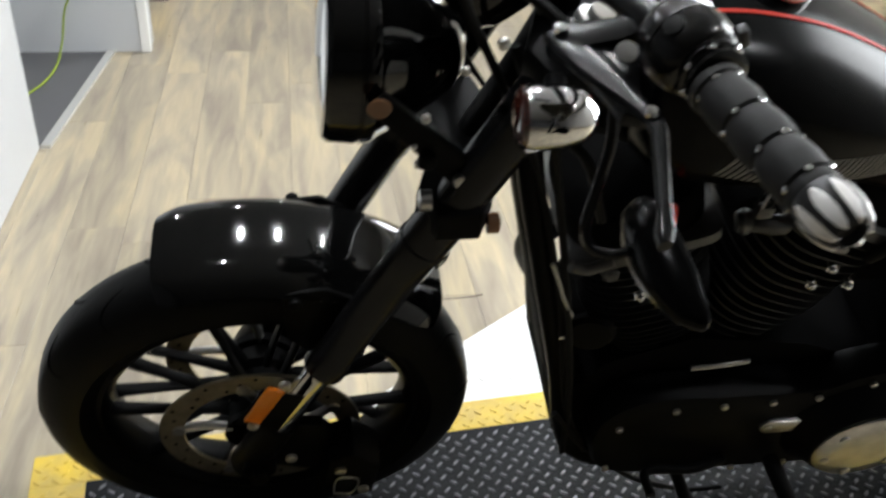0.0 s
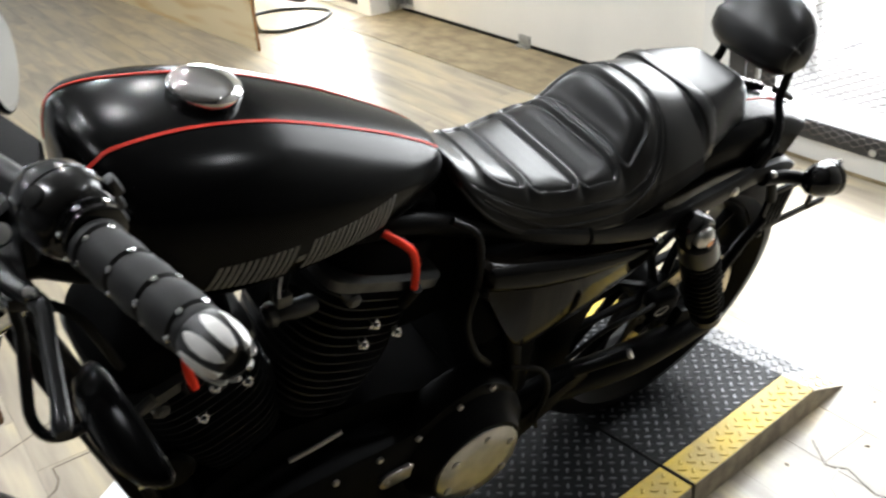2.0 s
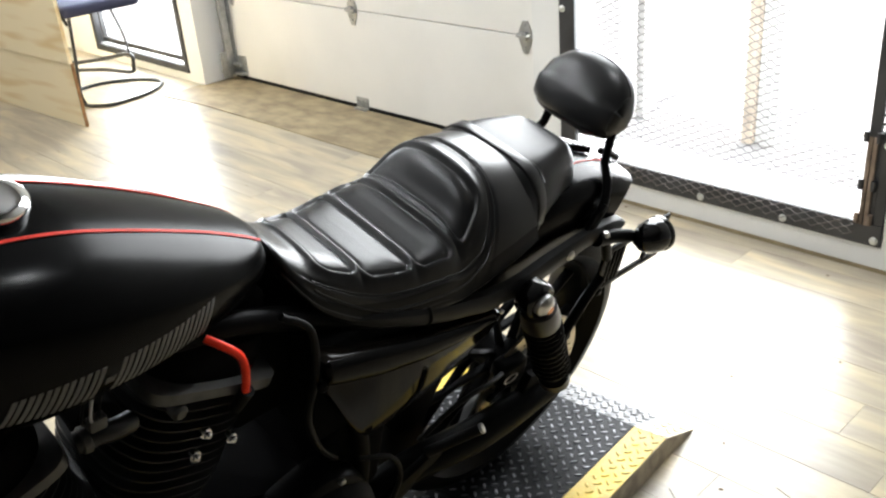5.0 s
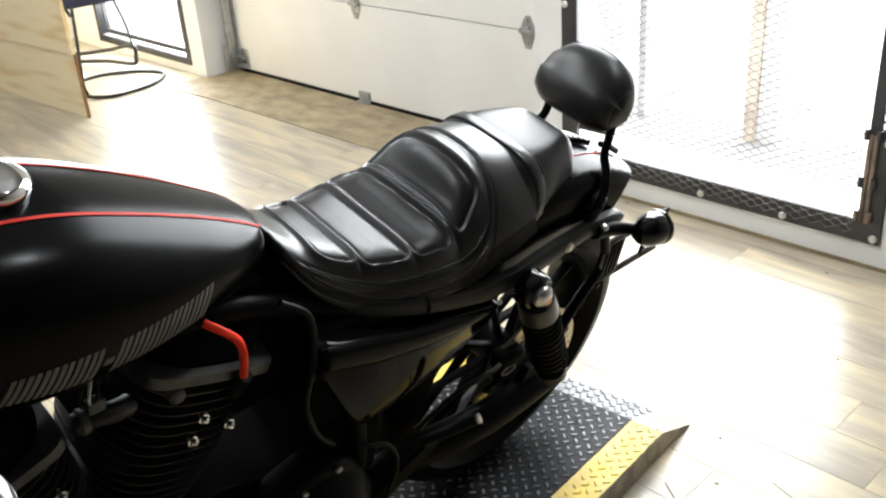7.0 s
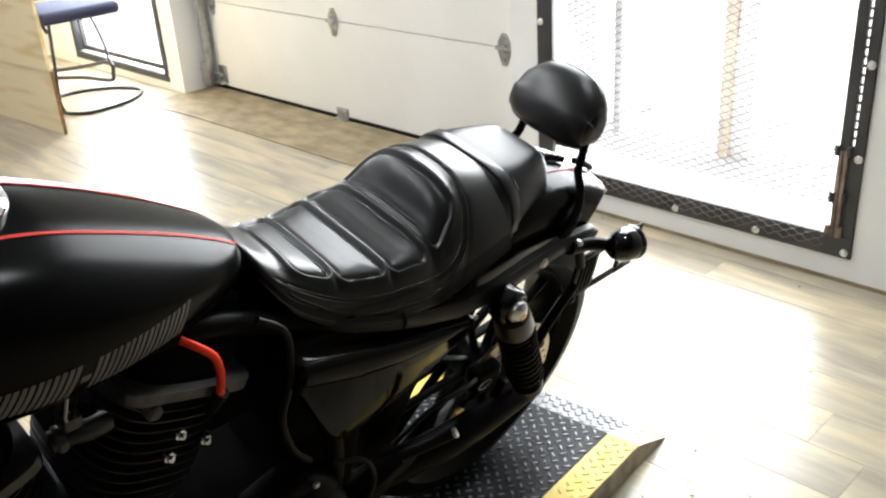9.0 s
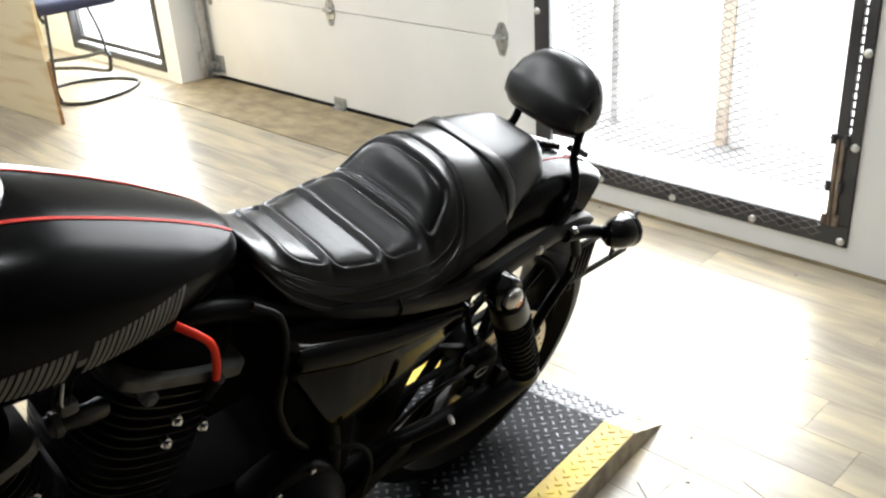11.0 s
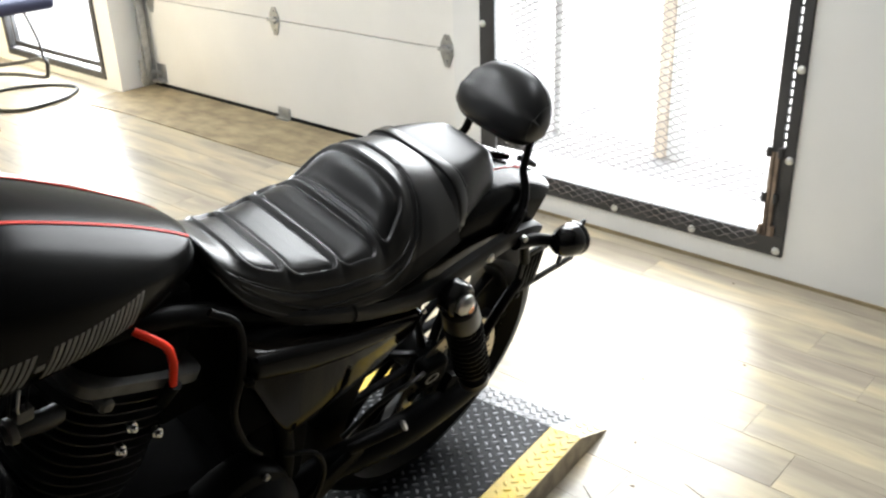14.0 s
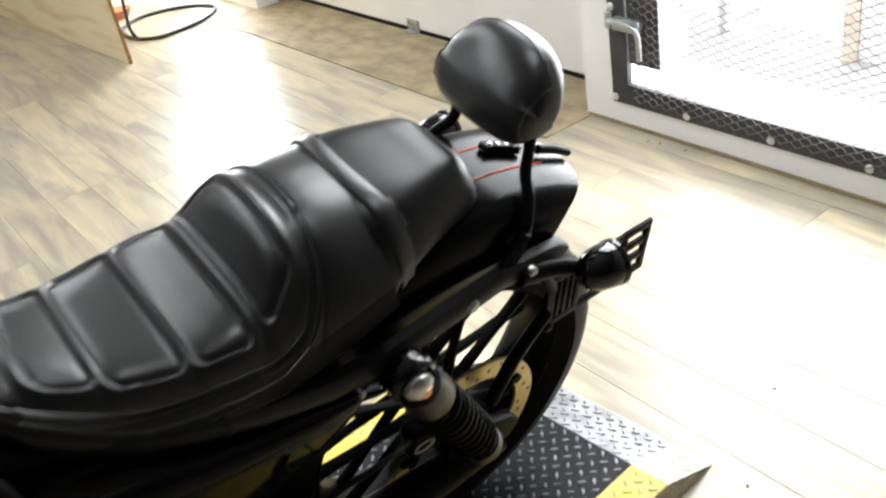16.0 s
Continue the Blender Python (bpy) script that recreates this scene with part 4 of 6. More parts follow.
# yokes
for z, w in ((0.862, 0.030), (1.055, 0.024)):
    bm = bm_new()
    x = fork_x(z)
    out = [(x - 0.026, -0.142), (x + 0.022, -0.142), (x + 0.042, -0.10), (x + 0.075, 0.0), (x + 0.042, 0.10), (x + 0.022, 0.142), (x - 0.026, 0.142), (x - 0.045, 0.10), (x - 0.01, 0.0), (x - 0.045, -0.10)]
    add_prism(bm, out, "z", z - w, z + w * 0.4, 0.005)
    part("yoke", bm, M_SATIN, fork, "black fork yoke")
for s in (-1, 1):
    for z, dx in ((0.845, 0.040), (0.885, -0.045)):
        part("pinch_bolt", turned((fork_x(z) + dx, 0.128 * s, z), (1 if dx > 0 else -1, 0, 0), [(0, 0.012), (0.012, 0.012), (0.014, 0.008)], 12), M_BRONZE if dx > 0 else M_ALU, fork)


# front fender: crowned blade over the wheel
def fender(cx, cz, r_edge, r_top, half, a0, a1, name, material, label, n=44, m=17, round_end=0.0):
    rings = []
    for i in range(n + 1):
        t = i / n
        a = radians(a0 + (a1 - a0) * t)
        row = []
        for k in range(m):
            v = 2 * k / (m - 1) - 1
            fall = 1 - abs(v) ** 4
            e = min(t, 1 - t) / 0.09
            shrink = 1 - round_end * max(0, 1 - e) ** 2 if round_end else 1
            r = r_edge + (r_top - r_edge) * fall
            row.append(Vector((cx + r * math.cos(a), half * v * shrink, cz + r * math.sin(a))))
        inner = [Vector((cx + (p.x - cx) * 0.985, p.y * 0.975, cz + (p.z - cz) * 0.985)) for p in reversed(row)]
        rings.append(row + inner)
    return part(name, loft(rings), material, bike, label)


ff = fender(FW[0], FW[1], 0.350, 0.376, 0.086, 108, 46, "front_fender", M_GLOSS, "gloss black front fender", round_end=0.12)
for s in (-1, 1):
    bm = bm_new()
    add_prism(bm, [(0.05, 0.58), (0.045, 0.675), (0.10, 0.68), (0.155, 0.645), (0.14, 0.58), (0.09, 0.53)], "y", 0.080 * s - 0.004, 0.080 * s + 0.004, 0.002)
    part("fender_bracket", bm, M_SATIN, ff, "black fender bracket")
    for q in ((0.062, 0.665), (0.135, 0.64)):
        part("bracket_bolt", turned((q[0], 0.089 * s, q[1]), (0, s, 0), [(0, 0.009), (0.006, 0.009), (0.008, 0.006)], 12), M_SATIN, ff)

part("fender_hook", tube([(0.235, 0.0, 0.655), (0.251, 0.02, 0.647), (0.27, 0.02, 0.63), (0.269, 0.02, 0.606), (0.246, 0.02, 0.576)], 0.0036, 8, 6), M_RUBBER, ff, "black wire hook")

# headlamp
HC = Vector((0.131, 0.0, 0.990))
HX = Vector((1, 0, -0.06)).normalized()
hl = part("headlamp", turned(HC, HX, [(-0.030, 0.090), (-0.029, 0.096), (-0.024, 0.1005), (0.006, 0.1015), (0.007, 0.1000), (0.009, 0.1000), (0.010, 0.1015), (0.021, 0.1015), (0.025, 0.0985), (0.034, 0.092), (0.050, 0.084), (0.070, 0.072), (0.090, 0.058), (0.108, 0.044), (0.120, 0.028)], 56), M_GLOSS, bike, "gloss black headlamp shell")
part("headlamp_lens", turned(HC, HX, [(-0.037, 0.02), (-0.036, 0.05), (-0.033, 0.075), (-0.0302, 0.0895)], 48), M_LENS, hl, "clear headlamp glass")
for s in (-1, 1):
    bm = bm_new()
    add_prism(bm, [(0.142, 1.000), (0.160, 1.018), (0.245, 0.935), (0.258, 0.900), (0.235, 0.893)], "y", 0.110 * s - 0.006, 0.110 * s + 0.006, 0.003)
    br = part("headlamp_bracket", bm, M_SATIN, bike, "black headlamp side bracket")
    part("side_reflector", turned((0.153, 0.117 * s, 1.008), (0, s, 0), [(0, 0.010), (0.004, 0.0125), (0.0055, 0.0115), (0.006, 0.007), (0.0065, 0.001)], 24), M_BRONZE, br, "brown round bolt head")
    for q in ((0.205, 0.935), (0.245, 0.905)):
        part("bracket_bolt", turned((q[0], 0.116 * s, q[1]), (0, s, 0), [(0, 0.010), (0.008, 0.010), (0.010, 0.007)], 12), M_ALU if q[0] > 0.22 else M_SATIN, br)

# speedometer
GC = Vector((0.276, -0.012, 1.099))
GA = Vector((0.52, 0, 0.74)).normalized()
gauge = part("speedometer", turned(GC, GA, [(-0.060, 0.024), (-0.054, 0.036), (-0.040, 0.044), (-0.010, 0.050), (0.012, 0.052), (0.016, 0.049), (0.012, 0.044), (0.006, 0.042)], 40), M_GLOSS, bike, "black round speedometer pod")
part("gauge_face", turned(GC + GA * 0.004, GA, [(0, 0.042), (0.004, 0.042), (0.0041, 0.002)], 40), M_FACE, gauge, "dark gauge face")
u_, v_ = ring_frame(GA)
part("gauge_needle", box((-0.003, -0.002, 0.0085), (0.038, 0.002, 0.011), 0.0005, Matrix.Translation(GC + GA * 0.002) @ Matrix((u_, v_, GA)).transposed().to_4x4()), M_RED, gauge, "red needle")

# handlebar with grips, levers, switches and mirrors
BAR = [(0.335, 0.0, 1.126), (0.334, 0.05, 1.131), (0.334, 0.11, 1.150), (0.340, 0.17, 1.172), (0.353, 0.225, 1.183), (0.366, 0.27, 1.185), (0.384, 0.36, 1.191), (0.400, 0.44, 1.199)]
bar = part("handlebar", tube([(x, -y, z) for x, y, z in reversed(BAR)] + BAR[1:], 0.0130, 16, 8), M_BAR, bike, "satin dark grey handlebar")
bm = bm_new()
for y in (-0.045, 0.045):
    add_box(bm, (0.314, y - 0.012, 1.060), (0.356, y + 0.012, 1.148), 0.008)
part("riser", bm, M_SATIN, bar, "black riser clamps")
for y in (-0.045, 0.045):
    for dx in (-0.014, 0.014):
        part("riser_bolt", turned((0.335 + dx, y, 1.147), (0, 0, 1), [(0, 0.0042), (0.004, 0.0042), (0.005, 0.003)], 12), M_CHROME, bar)
for s in (-1, 1):
    g0, g1 = Vector((0.374, 0.307 * s, 1.1865)), Vector((0.4012, 0.441 * s, 1.199))
    d = (g1 - g0).normalized()
    L = (g1 - g0).length
    prof = [(0, 0.019), (0.004, 0.0215), (0.010, 0.0215), (0.012, 0.0195)]
    for k in range(3):
        a = 0.014 + k * (L - 0.03) / 3
        b = a + (L - 0.03) / 3
        prof += [(a + 0.004, 0.0200), ((a + b) / 2, 0.0212), (b - 0.004, 0.0200), (b - 0.002, 0.0178)]
    prof += [(L - 0.012, 0.0195), (L - 0.008, 0.0185)]
    grip = part("grip", turned(g0, d, prof, 28), M_GRIP, bar, "dark rubber grip with bands")
    u, v = ring_frame(d)
    for k in range(4):
        p = g0 + d * (0.012 + k * (L - 0.03) / 3)
        for q in range(6):
            a = 2 * math.pi * q / 6 + 0.3 * k
            part("grip_stud", turned(p + (u * math.cos(a) + v * math.sin(a)) * 0.0172, u * math.cos(a) + v * math.sin(a), [(0, 0.0030), (0.0028, 0.0028), (0.0036, 0.0012)], 8), M_CHROME, grip)
    part("grip_end", turned(g1 - d * 0.012, d, [(0, 0.0175), (0.004, 0.0190), (0.020, 0.0190), (0.032, 0.0165), (0.039, 0.0125), (0.040, 0.010), (0.034, 0.008)], 28), M_BLACKPLASTIC, grip, "black grip end")
    for q in range(8):
        a = 2 * math.pi * q / 8
        e = u * math.cos(a) + v * math.sin(a)
        w = -u * math.sin(a) + v * math.cos(a)
        base = g1 - d * 0.001
        rings = []
        for t, rr, hw in ((-0.004, 0.0180, 0.0010), (0.001, 0.0190, 0.0034), (0.009, 0.0190, 0.0050), (0.019, 0.0178, 0.0050), (0.028, 0.0146, 0.0030), (0.030, 0.0132, 0.0012)):
            c = base + d * t
            rings.append([c + e * (rr + 0.001) - w * hw, c + e * (rr + 0.0018), c + e * (rr + 0.001) + w * hw, c + e * (rr - 0.003)])
        part("end_flute", loft(rings), M_FLUTE, grip, "bright flute")
    # switch housing: a split drum with a clamped collar towards the grip
    sc = Vector((0.370, 0.266 * s, 1.186))
    part("switch_housing", turned(sc - d * 0.042, d, [(0, 0.015), (0.003, 0.022), (0.010, 0.029), (0.020, 0.0335), (0.0345, 0.0345), (0.0350, 0.0332), (0.0365, 0.0332), (0.0370, 0.0345), (0.054, 0.033), (0.064, 0.028), (0.068, 0.020)], 32), M_HOUSING, bar, "black switch housing")
    part("housing_recess", turned(sc + Vector((-0.020, 0.004 * s, 0.024)), (-0.6, 0.1 * s, 0.75), [(0, 0.0085), (0.004, 0.0085), (0.005, 0.004)], 16), M_RUBBER, bar, "round screw recess")
    part("grip_collar", turned(sc + d * 0.026, d, [(0, 0.020), (0.001, 0.0255), (0.005, 0.0265), (0.007, 0.0235), (0.009, 0.0235), (0.011, 0.0250), (0.014, 0.0245), (0.016, 0.019)], 28), M_GLOSS, bar, "gloss black grip collar")
    cu, cv = ring_frame(d)
    for q in range(7):
        a = 2 * math.pi * q / 7 + 0.5
        e = cu * math.cos(a) + cv * math.sin(a)
        part("collar_screw", turned(sc + d * 0.0325 + e * 0.0225, e, [(0, 0.0032), (0.0035, 0.0030), (0.0045, 0.0015)], 10), M_CHROME, bar)
    bm = bm_new()
    for q in range(3):
        add_box(bm, (-0.008, -0.006, 0), (0.008, 0.006, 0.008), 0.002, Matrix.Translation(sc + Vector((0.03, 0.006 * s, -0.012 + q * 0.014))) @ Matrix.Rotation(radians(70), 4, "Y"))
    part("switch_button", bm, M_BLACKPLASTIC, bar)
    # perch, lever
    bm = bm_new()
    add_turned(bm, Vector((0.364, 0.206 * s, 1.173)), d, [(0, 0.016), (0.002, 0.020), (0.020, 0.020), (0.022, 0.016)], 20)
    rings = []
    for p, w, h in (((0.352, 0.214 * s, 1.172), 0.013, 0.012), ((0.325, 0.226 * s, 1.172), 0.013, 0.008), ((0.296, 0.226 * s, 1.168), 0.015, 0.007), ((0.278, 0.220 * s, 1.166), 0.010, 0.006)):
        rings.append([Vector(p) + Vector((0, w * a, h * b)) for a, b in ((-1, -0.7), (0, -1), (1, -0.7), (1, 0.7), (0, 1), (-1, 0.7))])
    add_loft(bm, rings)
    add_prism(bm, [(px, py * s) for px, py in ((0.276, 0.214), (0.340, 0.212), (0.337, 0.255), (0.328, 0.295), (0.324, 0.325), (0.308, 0.318), (0.290, 0.265))], "z", 1.158, 1.171, 0.003)
    perch = part("lever_perch", bm, M_FORK, bar, "dark lever perch")
    part("perch_screw", turned(Vector((0.322, 0.262 * s, 1.180)), (-0.2, 0.4 * s, 0.8), [(0, 0.009), (0.005, 0.009), (0.006, 0.006)], 16), M_CHROME, perch)
    part("pivot_bolt", turned(Vector((0.281, 0.221 * s, 1.172)), (0, 0, 1), [(0, 0.006), (0.004, 0.006), (0.005, 0.004)], 12), M_CHROME, perch)
    # lever: a flat blade that kinks and runs outwards below the grip
    rings = []
    for p, w, h in (((0.281, 0.216 * s, 1.164), 0.010, 0.006), ((0.291, 0.240 * s, 1.166), 0.019, 0.007), ((0.303, 0.270 * s, 1.168), 0.018, 0.007), ((0.315, 0.303 * s, 1.172), 0.010, 0.006), ((0.325, 0.333 * s, 1.176), 0.0075, 0.005), ((0.3255, 0.345 * s, 1.176), 0.0065, 0.005), ((0.319, 0.375 * s, 1.173), 0.006, 0.005), ((0.311, 0.415 * s, 1.168), 0.006, 0.005), ((0.307, 0.432 * s, 1.166), 0.0075, 0.007), ((0.305, 0.440 * s, 1.165), 0.005, 0.005)):
        rings.append([Vector(p) + Vector((w * math.cos(q), 0, h * math.sin(q))) for q in [2 * math.pi * k / 12 for k in range(12)]])
    part("lever", loft(rings), M_FORK, bar, "dark hand lever")
    part("lever_bolt", turned(Vector((0.323, 0.330 * s, 1.181)), (0, 0.3 * s, 1), [(0, 0.0055), (0.003, 0.0055), (0.005, 0.003)], 12), M_CHROME, perch)
    # underslung mirror on its stem
    part("mirror_stem", tube([(0.312, 0.285 * s, 1.160), (0.313, 0.300 * s, 1.125), (0.306, 0.314 * s, 1.09), (0.300, 0.327 * s, 1.058), (0.306, 0.338 * s, 1.044), (0.322, 0.345 * s, 1.044), (0.338, 0.350 * s, 1.055)], 0.0047, 10, 8), M_FORK, bar, "dark mirror stem")
    rings = []
    mc = Vector((0.353, 0.368 * s, 1.058))
    mu = Vector((0.08, 0.95 * s, 0.12)).normalized()
    mw = Vector((0.75, -0.60 * s, -0.05))
    if s > 0:   # the right-hand mirror is turned further towards the rider
        mc, mu, mw = Vector((0.426, 0.260, 1.011)), Vector((-0.009, -0.045, -0.050)).normalized(), Vector((0.843, -0.337, 0.418))
    mw = (mw - mu * mw.dot(mu)).normalized()
    mv = mw.cross(mu).normalized()
    outline = [(math.cos(q), math.sin(q)) for q in [2 * math.pi * k / 32 for k in range(32)]]
    for t, sc_ in ((-0.022, 0.25), (-0.019, 0.55), (-0.011, 0.85), (0.0, 0.98), (0.006, 1.0), (0.009, 0.97)):
        rings.append([mc + mu * (0.072 * a * sc_) + mv * ((0.030 if s < 0 else 0.048) * b * sc_ * (1 - 0.22 * a)) + mw * t for a, b in outline])
    mir = part("mirror", loft(rings), M_TANK, bar, "gloss black teardrop mirror")
    part("mirror_glass", loft([[mc + mu * (0.068 * a) + mv * ((0.027 if s < 0 else 0.045) * b * (1 - 0.22 * a)) + mw * t for a, b in outline] for t in (0.0085, 0.0098)]), M_MIRROR, mir, "mirror glass")
    # front turn signal below the perch
    sg = Vector((0.309, 0.196 * s, 1.060))
    sig = part("front_signal", turned(sg, (1, 0, 0.02), [(-0.036, 0.028), (-0.031, 0.0305), (-0.004, 0.030), (0.016, 0.0255), (0.028, 0.017), (0.035, 0.005)], 32), M_CHROME, bike, "bright bullet turn signal")
    part("signal_lens", turned(sg, (1, 0, 0.02), [(-0.045, 0.004), (-0.043, 0.017), (-0.040, 0.0255), (-0.0365, 0.0285)], 32), M_SMOKE, sig, "dark amber lens")
    part("signal_stalk", tube([(0.310, 0.165 * s, 1.06), (0.318, 0.13 * s, 1.05), (fork_x(1.03), 0.11 * s, 1.03)], 0.011, 10, 5), M_SATIN, sig)

# cables looping from the bars to the frame
for pts, r in (
    ([(0.30, -0.20, 1.155), (0.255, -0.17, 1.175), (0.225, -0.10, 1.13), (0.29, -0.06, 0.98), (0.345, -0.07, 0.86), (0.40, -0.10, 0.66), (0.45, -0.12, 0.42), (0.50, -0.13, 0.30)], 0.005),
    ([(0.36, 0.24, 1.09), (0.33, 0.17, 1.085), (0.274, 0.10, 1.096), (0.231, 0.09, 1.085), (0.194, 0.085, 1.058), (0.190, 0.075, 1.028), (0.211, 0.065, 0.995), (0.25, 0.05, 0.955), (0.33, 0.03, 0.86)], 0.0032),
    ([(0.36, 0.23, 1.08), (0.33, 0.15, 1.08), (0.284, 0.07, 1.105), (0.243, 0.045, 1.105), (0.211, 0.04, 1.077), (0.207, 0.035, 1.045), (0.223, 0.03, 1.015), (0.26, 0.02, 0.965), (0.33, 0.02, 0.85)], 0.0032),
    ([(0.37, -0.22, 1.165), (0.33, -0.12, 1.06), (0.345, -0.08, 0.95), (0.39, -0.10, 0.75), (0.43, -0.125, 0.55), (0.455, -0.125, 0.40), (0.47, -0.12, 0.28)], 0.0055),
    ([(0.431, -0.130, 0.419), (0.485, -0.130, 0.326), (0.531, -0.130, 0.273), (0.590, -0.130, 0.204), (0.652, -0.130, 0.156), (0.727, -0.130, 0.123), (0.787, -0.130, 0.122)], 0.0050),
    ([(0.35, 0.05, 1.02), (0.36, -0.03, 0.95), (0.40, -0.05, 0.92), (0.46, -0.06, 0.90)], 0.007),
    ([(0.30, -0.04, 1.02), (0.34, -0.05, 0.93), (0.39, -0.09, 0.90), (0.42, -0.11, 0.82)], 0.006),
):
    part("cable", tube(pts, r, 8, 8), M_RUBBER, bike, "black control cable")

# ---- fuel tank
TANK = [  # x, half width, top, bottom, height of the widest line, squareness
    (0.422, 0.025, 1.037, 0.975, 1.005, 2.0), (0.427, 0.068, 1.063, 0.937, 1.000, 2.1), (0.441, 0.110, 1.080, 0.895, 0.992, 2.3), (0.475, 0.140, 1.084, 0.868, 0.982, 2.4),
    (0.550, 0.150, 1.075, 0.855, 0.968, 2.4), (0.630, 0.148, 1.055, 0.848, 0.955, 2.3), (0.710, 0.135, 1.022, 0.845, 0.940, 2.2), (0.790, 0.110, 0.982, 0.848, 0.922, 2.1),
    (0.850, 0.082, 0.948, 0.855, 0.906, 2.0), (0.885, 0.055, 0.926, 0.862, 0.896, 2.0), (0.900, 0.025, 0.912, 0.875, 0.892, 2.0)]
TROWS = spline_table(TANK, 80)


def tank_at(x, a):
    """A point of the tank's skin: a is 0 at the left flank, 90 degrees on top."""
    i = int(np.clip(np.searchsorted(TROWS[:, 0], x) - 1, 0, len(TROWS) - 2))
    t = (x - TROWS[i, 0]) / (TROWS[i + 1, 0] - TROWS[i, 0])
    _, hw, top, bot, mid, sq = TROWS[i] * (1 - t) + TROWS[i + 1] * t
    c, s = math.cos(a), math.sin(a)
    e = 2 / sq
    y = -hw * math.copysign(abs(c) ** e, c)
    z = mid + (top - mid if s > 0 else mid - bot) * math.copysign(abs(s) ** (e if s > 0 else e * 0.8), s)
    return Vector((x, y, z))


tank = part("fuel_tank", loft([[tank_at(x, 2 * math.pi * k / 64) for k in range(64)] for x in TROWS[:, 0]]), M_TANK, bike, "satin black teardrop fuel tank")


def tank_strip(pts, half_w, lift=0.0012):
    """A thin painted ribbon that follows the tank: pts are (x, degrees)."""
    pts = smooth_points([(x, a, 0) for x, a in pts], 14)
    rings = []
    for i, p in enumerate(pts):
        c = tank_at(p.x, radians(p.y))
        q = pts[min(i + 1, len(pts) - 1)]
        o = pts[max(i - 1, 0)]
        d = (tank_at(q.x, radians(q.y)) - tank_at(o.x, radians(o.y))).normalized()
        n = (tank_at(p.x, radians(p.y + 2)) - tank_at(p.x, radians(p.y - 2))).normalized()
        up = d.cross(n).normalized()
        if up.dot(c - Vector((p.x, 0, 0.85))) < 0:
            up = -up
        w = up.cross(d).normalized()
        rings.append([c - w * half_w - up * 0.002, c - w * half_w + up * lift, c + w * half_w + up * lift, c + w * half_w - up * 0.002])
    return loft(rings)


for s in (1, -1):
    f = (lambda a: a) if s > 0 else (lambda a: 180 - a)
    part("pinstripe", tank_strip([(0.426, f(20)), (0.428, f(36)), (0.433, f(49)), (0.444, f(58)), (0.466, f(66)), (0.53, f(71)), (0.62, f(72)), (0.72, f(70)), (0.81, f(66)), (0.865, f(58)), (0.893, f(45))], 0.0022), M_RED, tank, "thin red pinstripe")
# tank graphic: straight slanted grey strokes where the maker's lettering runs
def flank_at(x, z):
    lo, hi = radians(-80), radians(75)
    for _ in range(30):
        mid = (lo + hi) / 2
        if tank_at(x, mid).z < z:
            lo = mid
        else:
            hi = mid
    p = tank_at(x, lo)
    n = (tank_at(x, lo + 0.05) - tank_at(x, lo - 0.05)).cross(tank_at(x + 0.004, lo) - tank_at(x - 0.004, lo)).normalized()
    return p, (n if n.y < 0 else -n)


def stroke(x0, x1, t0, t1):
    """A slanted block of the lettering's band: x along the foot, t from its foot to its head."""
    rings = []
    for i in range(6):
        t = t0 + (t1 - t0) * i / 5
        front, back = [], []
        for j in range(4):
            x = x0 + (x1 - x0) * j / 3 + 0.016 * t
            u = (x - 0.51) / 0.26
            foot, head = 0.925 - 0.066 * u + 0.040 * u * u, 0.957 - 0.030 * u + 0.012 * u * u
            p, n = flank_at(x, foot + (head - foot) * t)
            front.append(p + n * 0.0008)
            back.insert(0, p - n * 0.002)
        rings.append(front + back)
    part("graphic_bar", loft(rings), M_GRAPHIC, tank)


for k in range(15):
    x = 0.512 + k * 0.0164
    if k == 6:
        stroke(x + 0.002, x + 0.0125, 0.40, 0.58)
    else:
        stroke(x, x + 0.0050, 0.0, 1.0)
        stroke(x + 0.0078, x + 0.0128, 0.0, 1.0)
# filler cap
CC = Vector((0.584, 0.0, 1.055))
CA = Vector((0.18, 0, 1)).normalized()
cap = part("filler_cap", turned(CC, CA, [(-0.01, 0.036), (0.006, 0.037), (0.010, 0.040), (0.022, 0.0415), (0.027, 0.039), (0.030, 0.034), (0.0315, 0.02), (0.032, 0.001)], 48), M_CHROME, tank, "chrome fuel filler cap")
part("cap_seat", turned(CC, CA, [(-0.02, 0.046), (0.004, 0.047), (0.007, 0.044), (0.007, 0.036)], 40, False), M_RUBBER, tank)
# front mount of the tank
part("tank_mount", cyl((0.405, -0.05, 0.955), (0.405, 0.05, 0.955), 0.018), M_SATIN, tank)

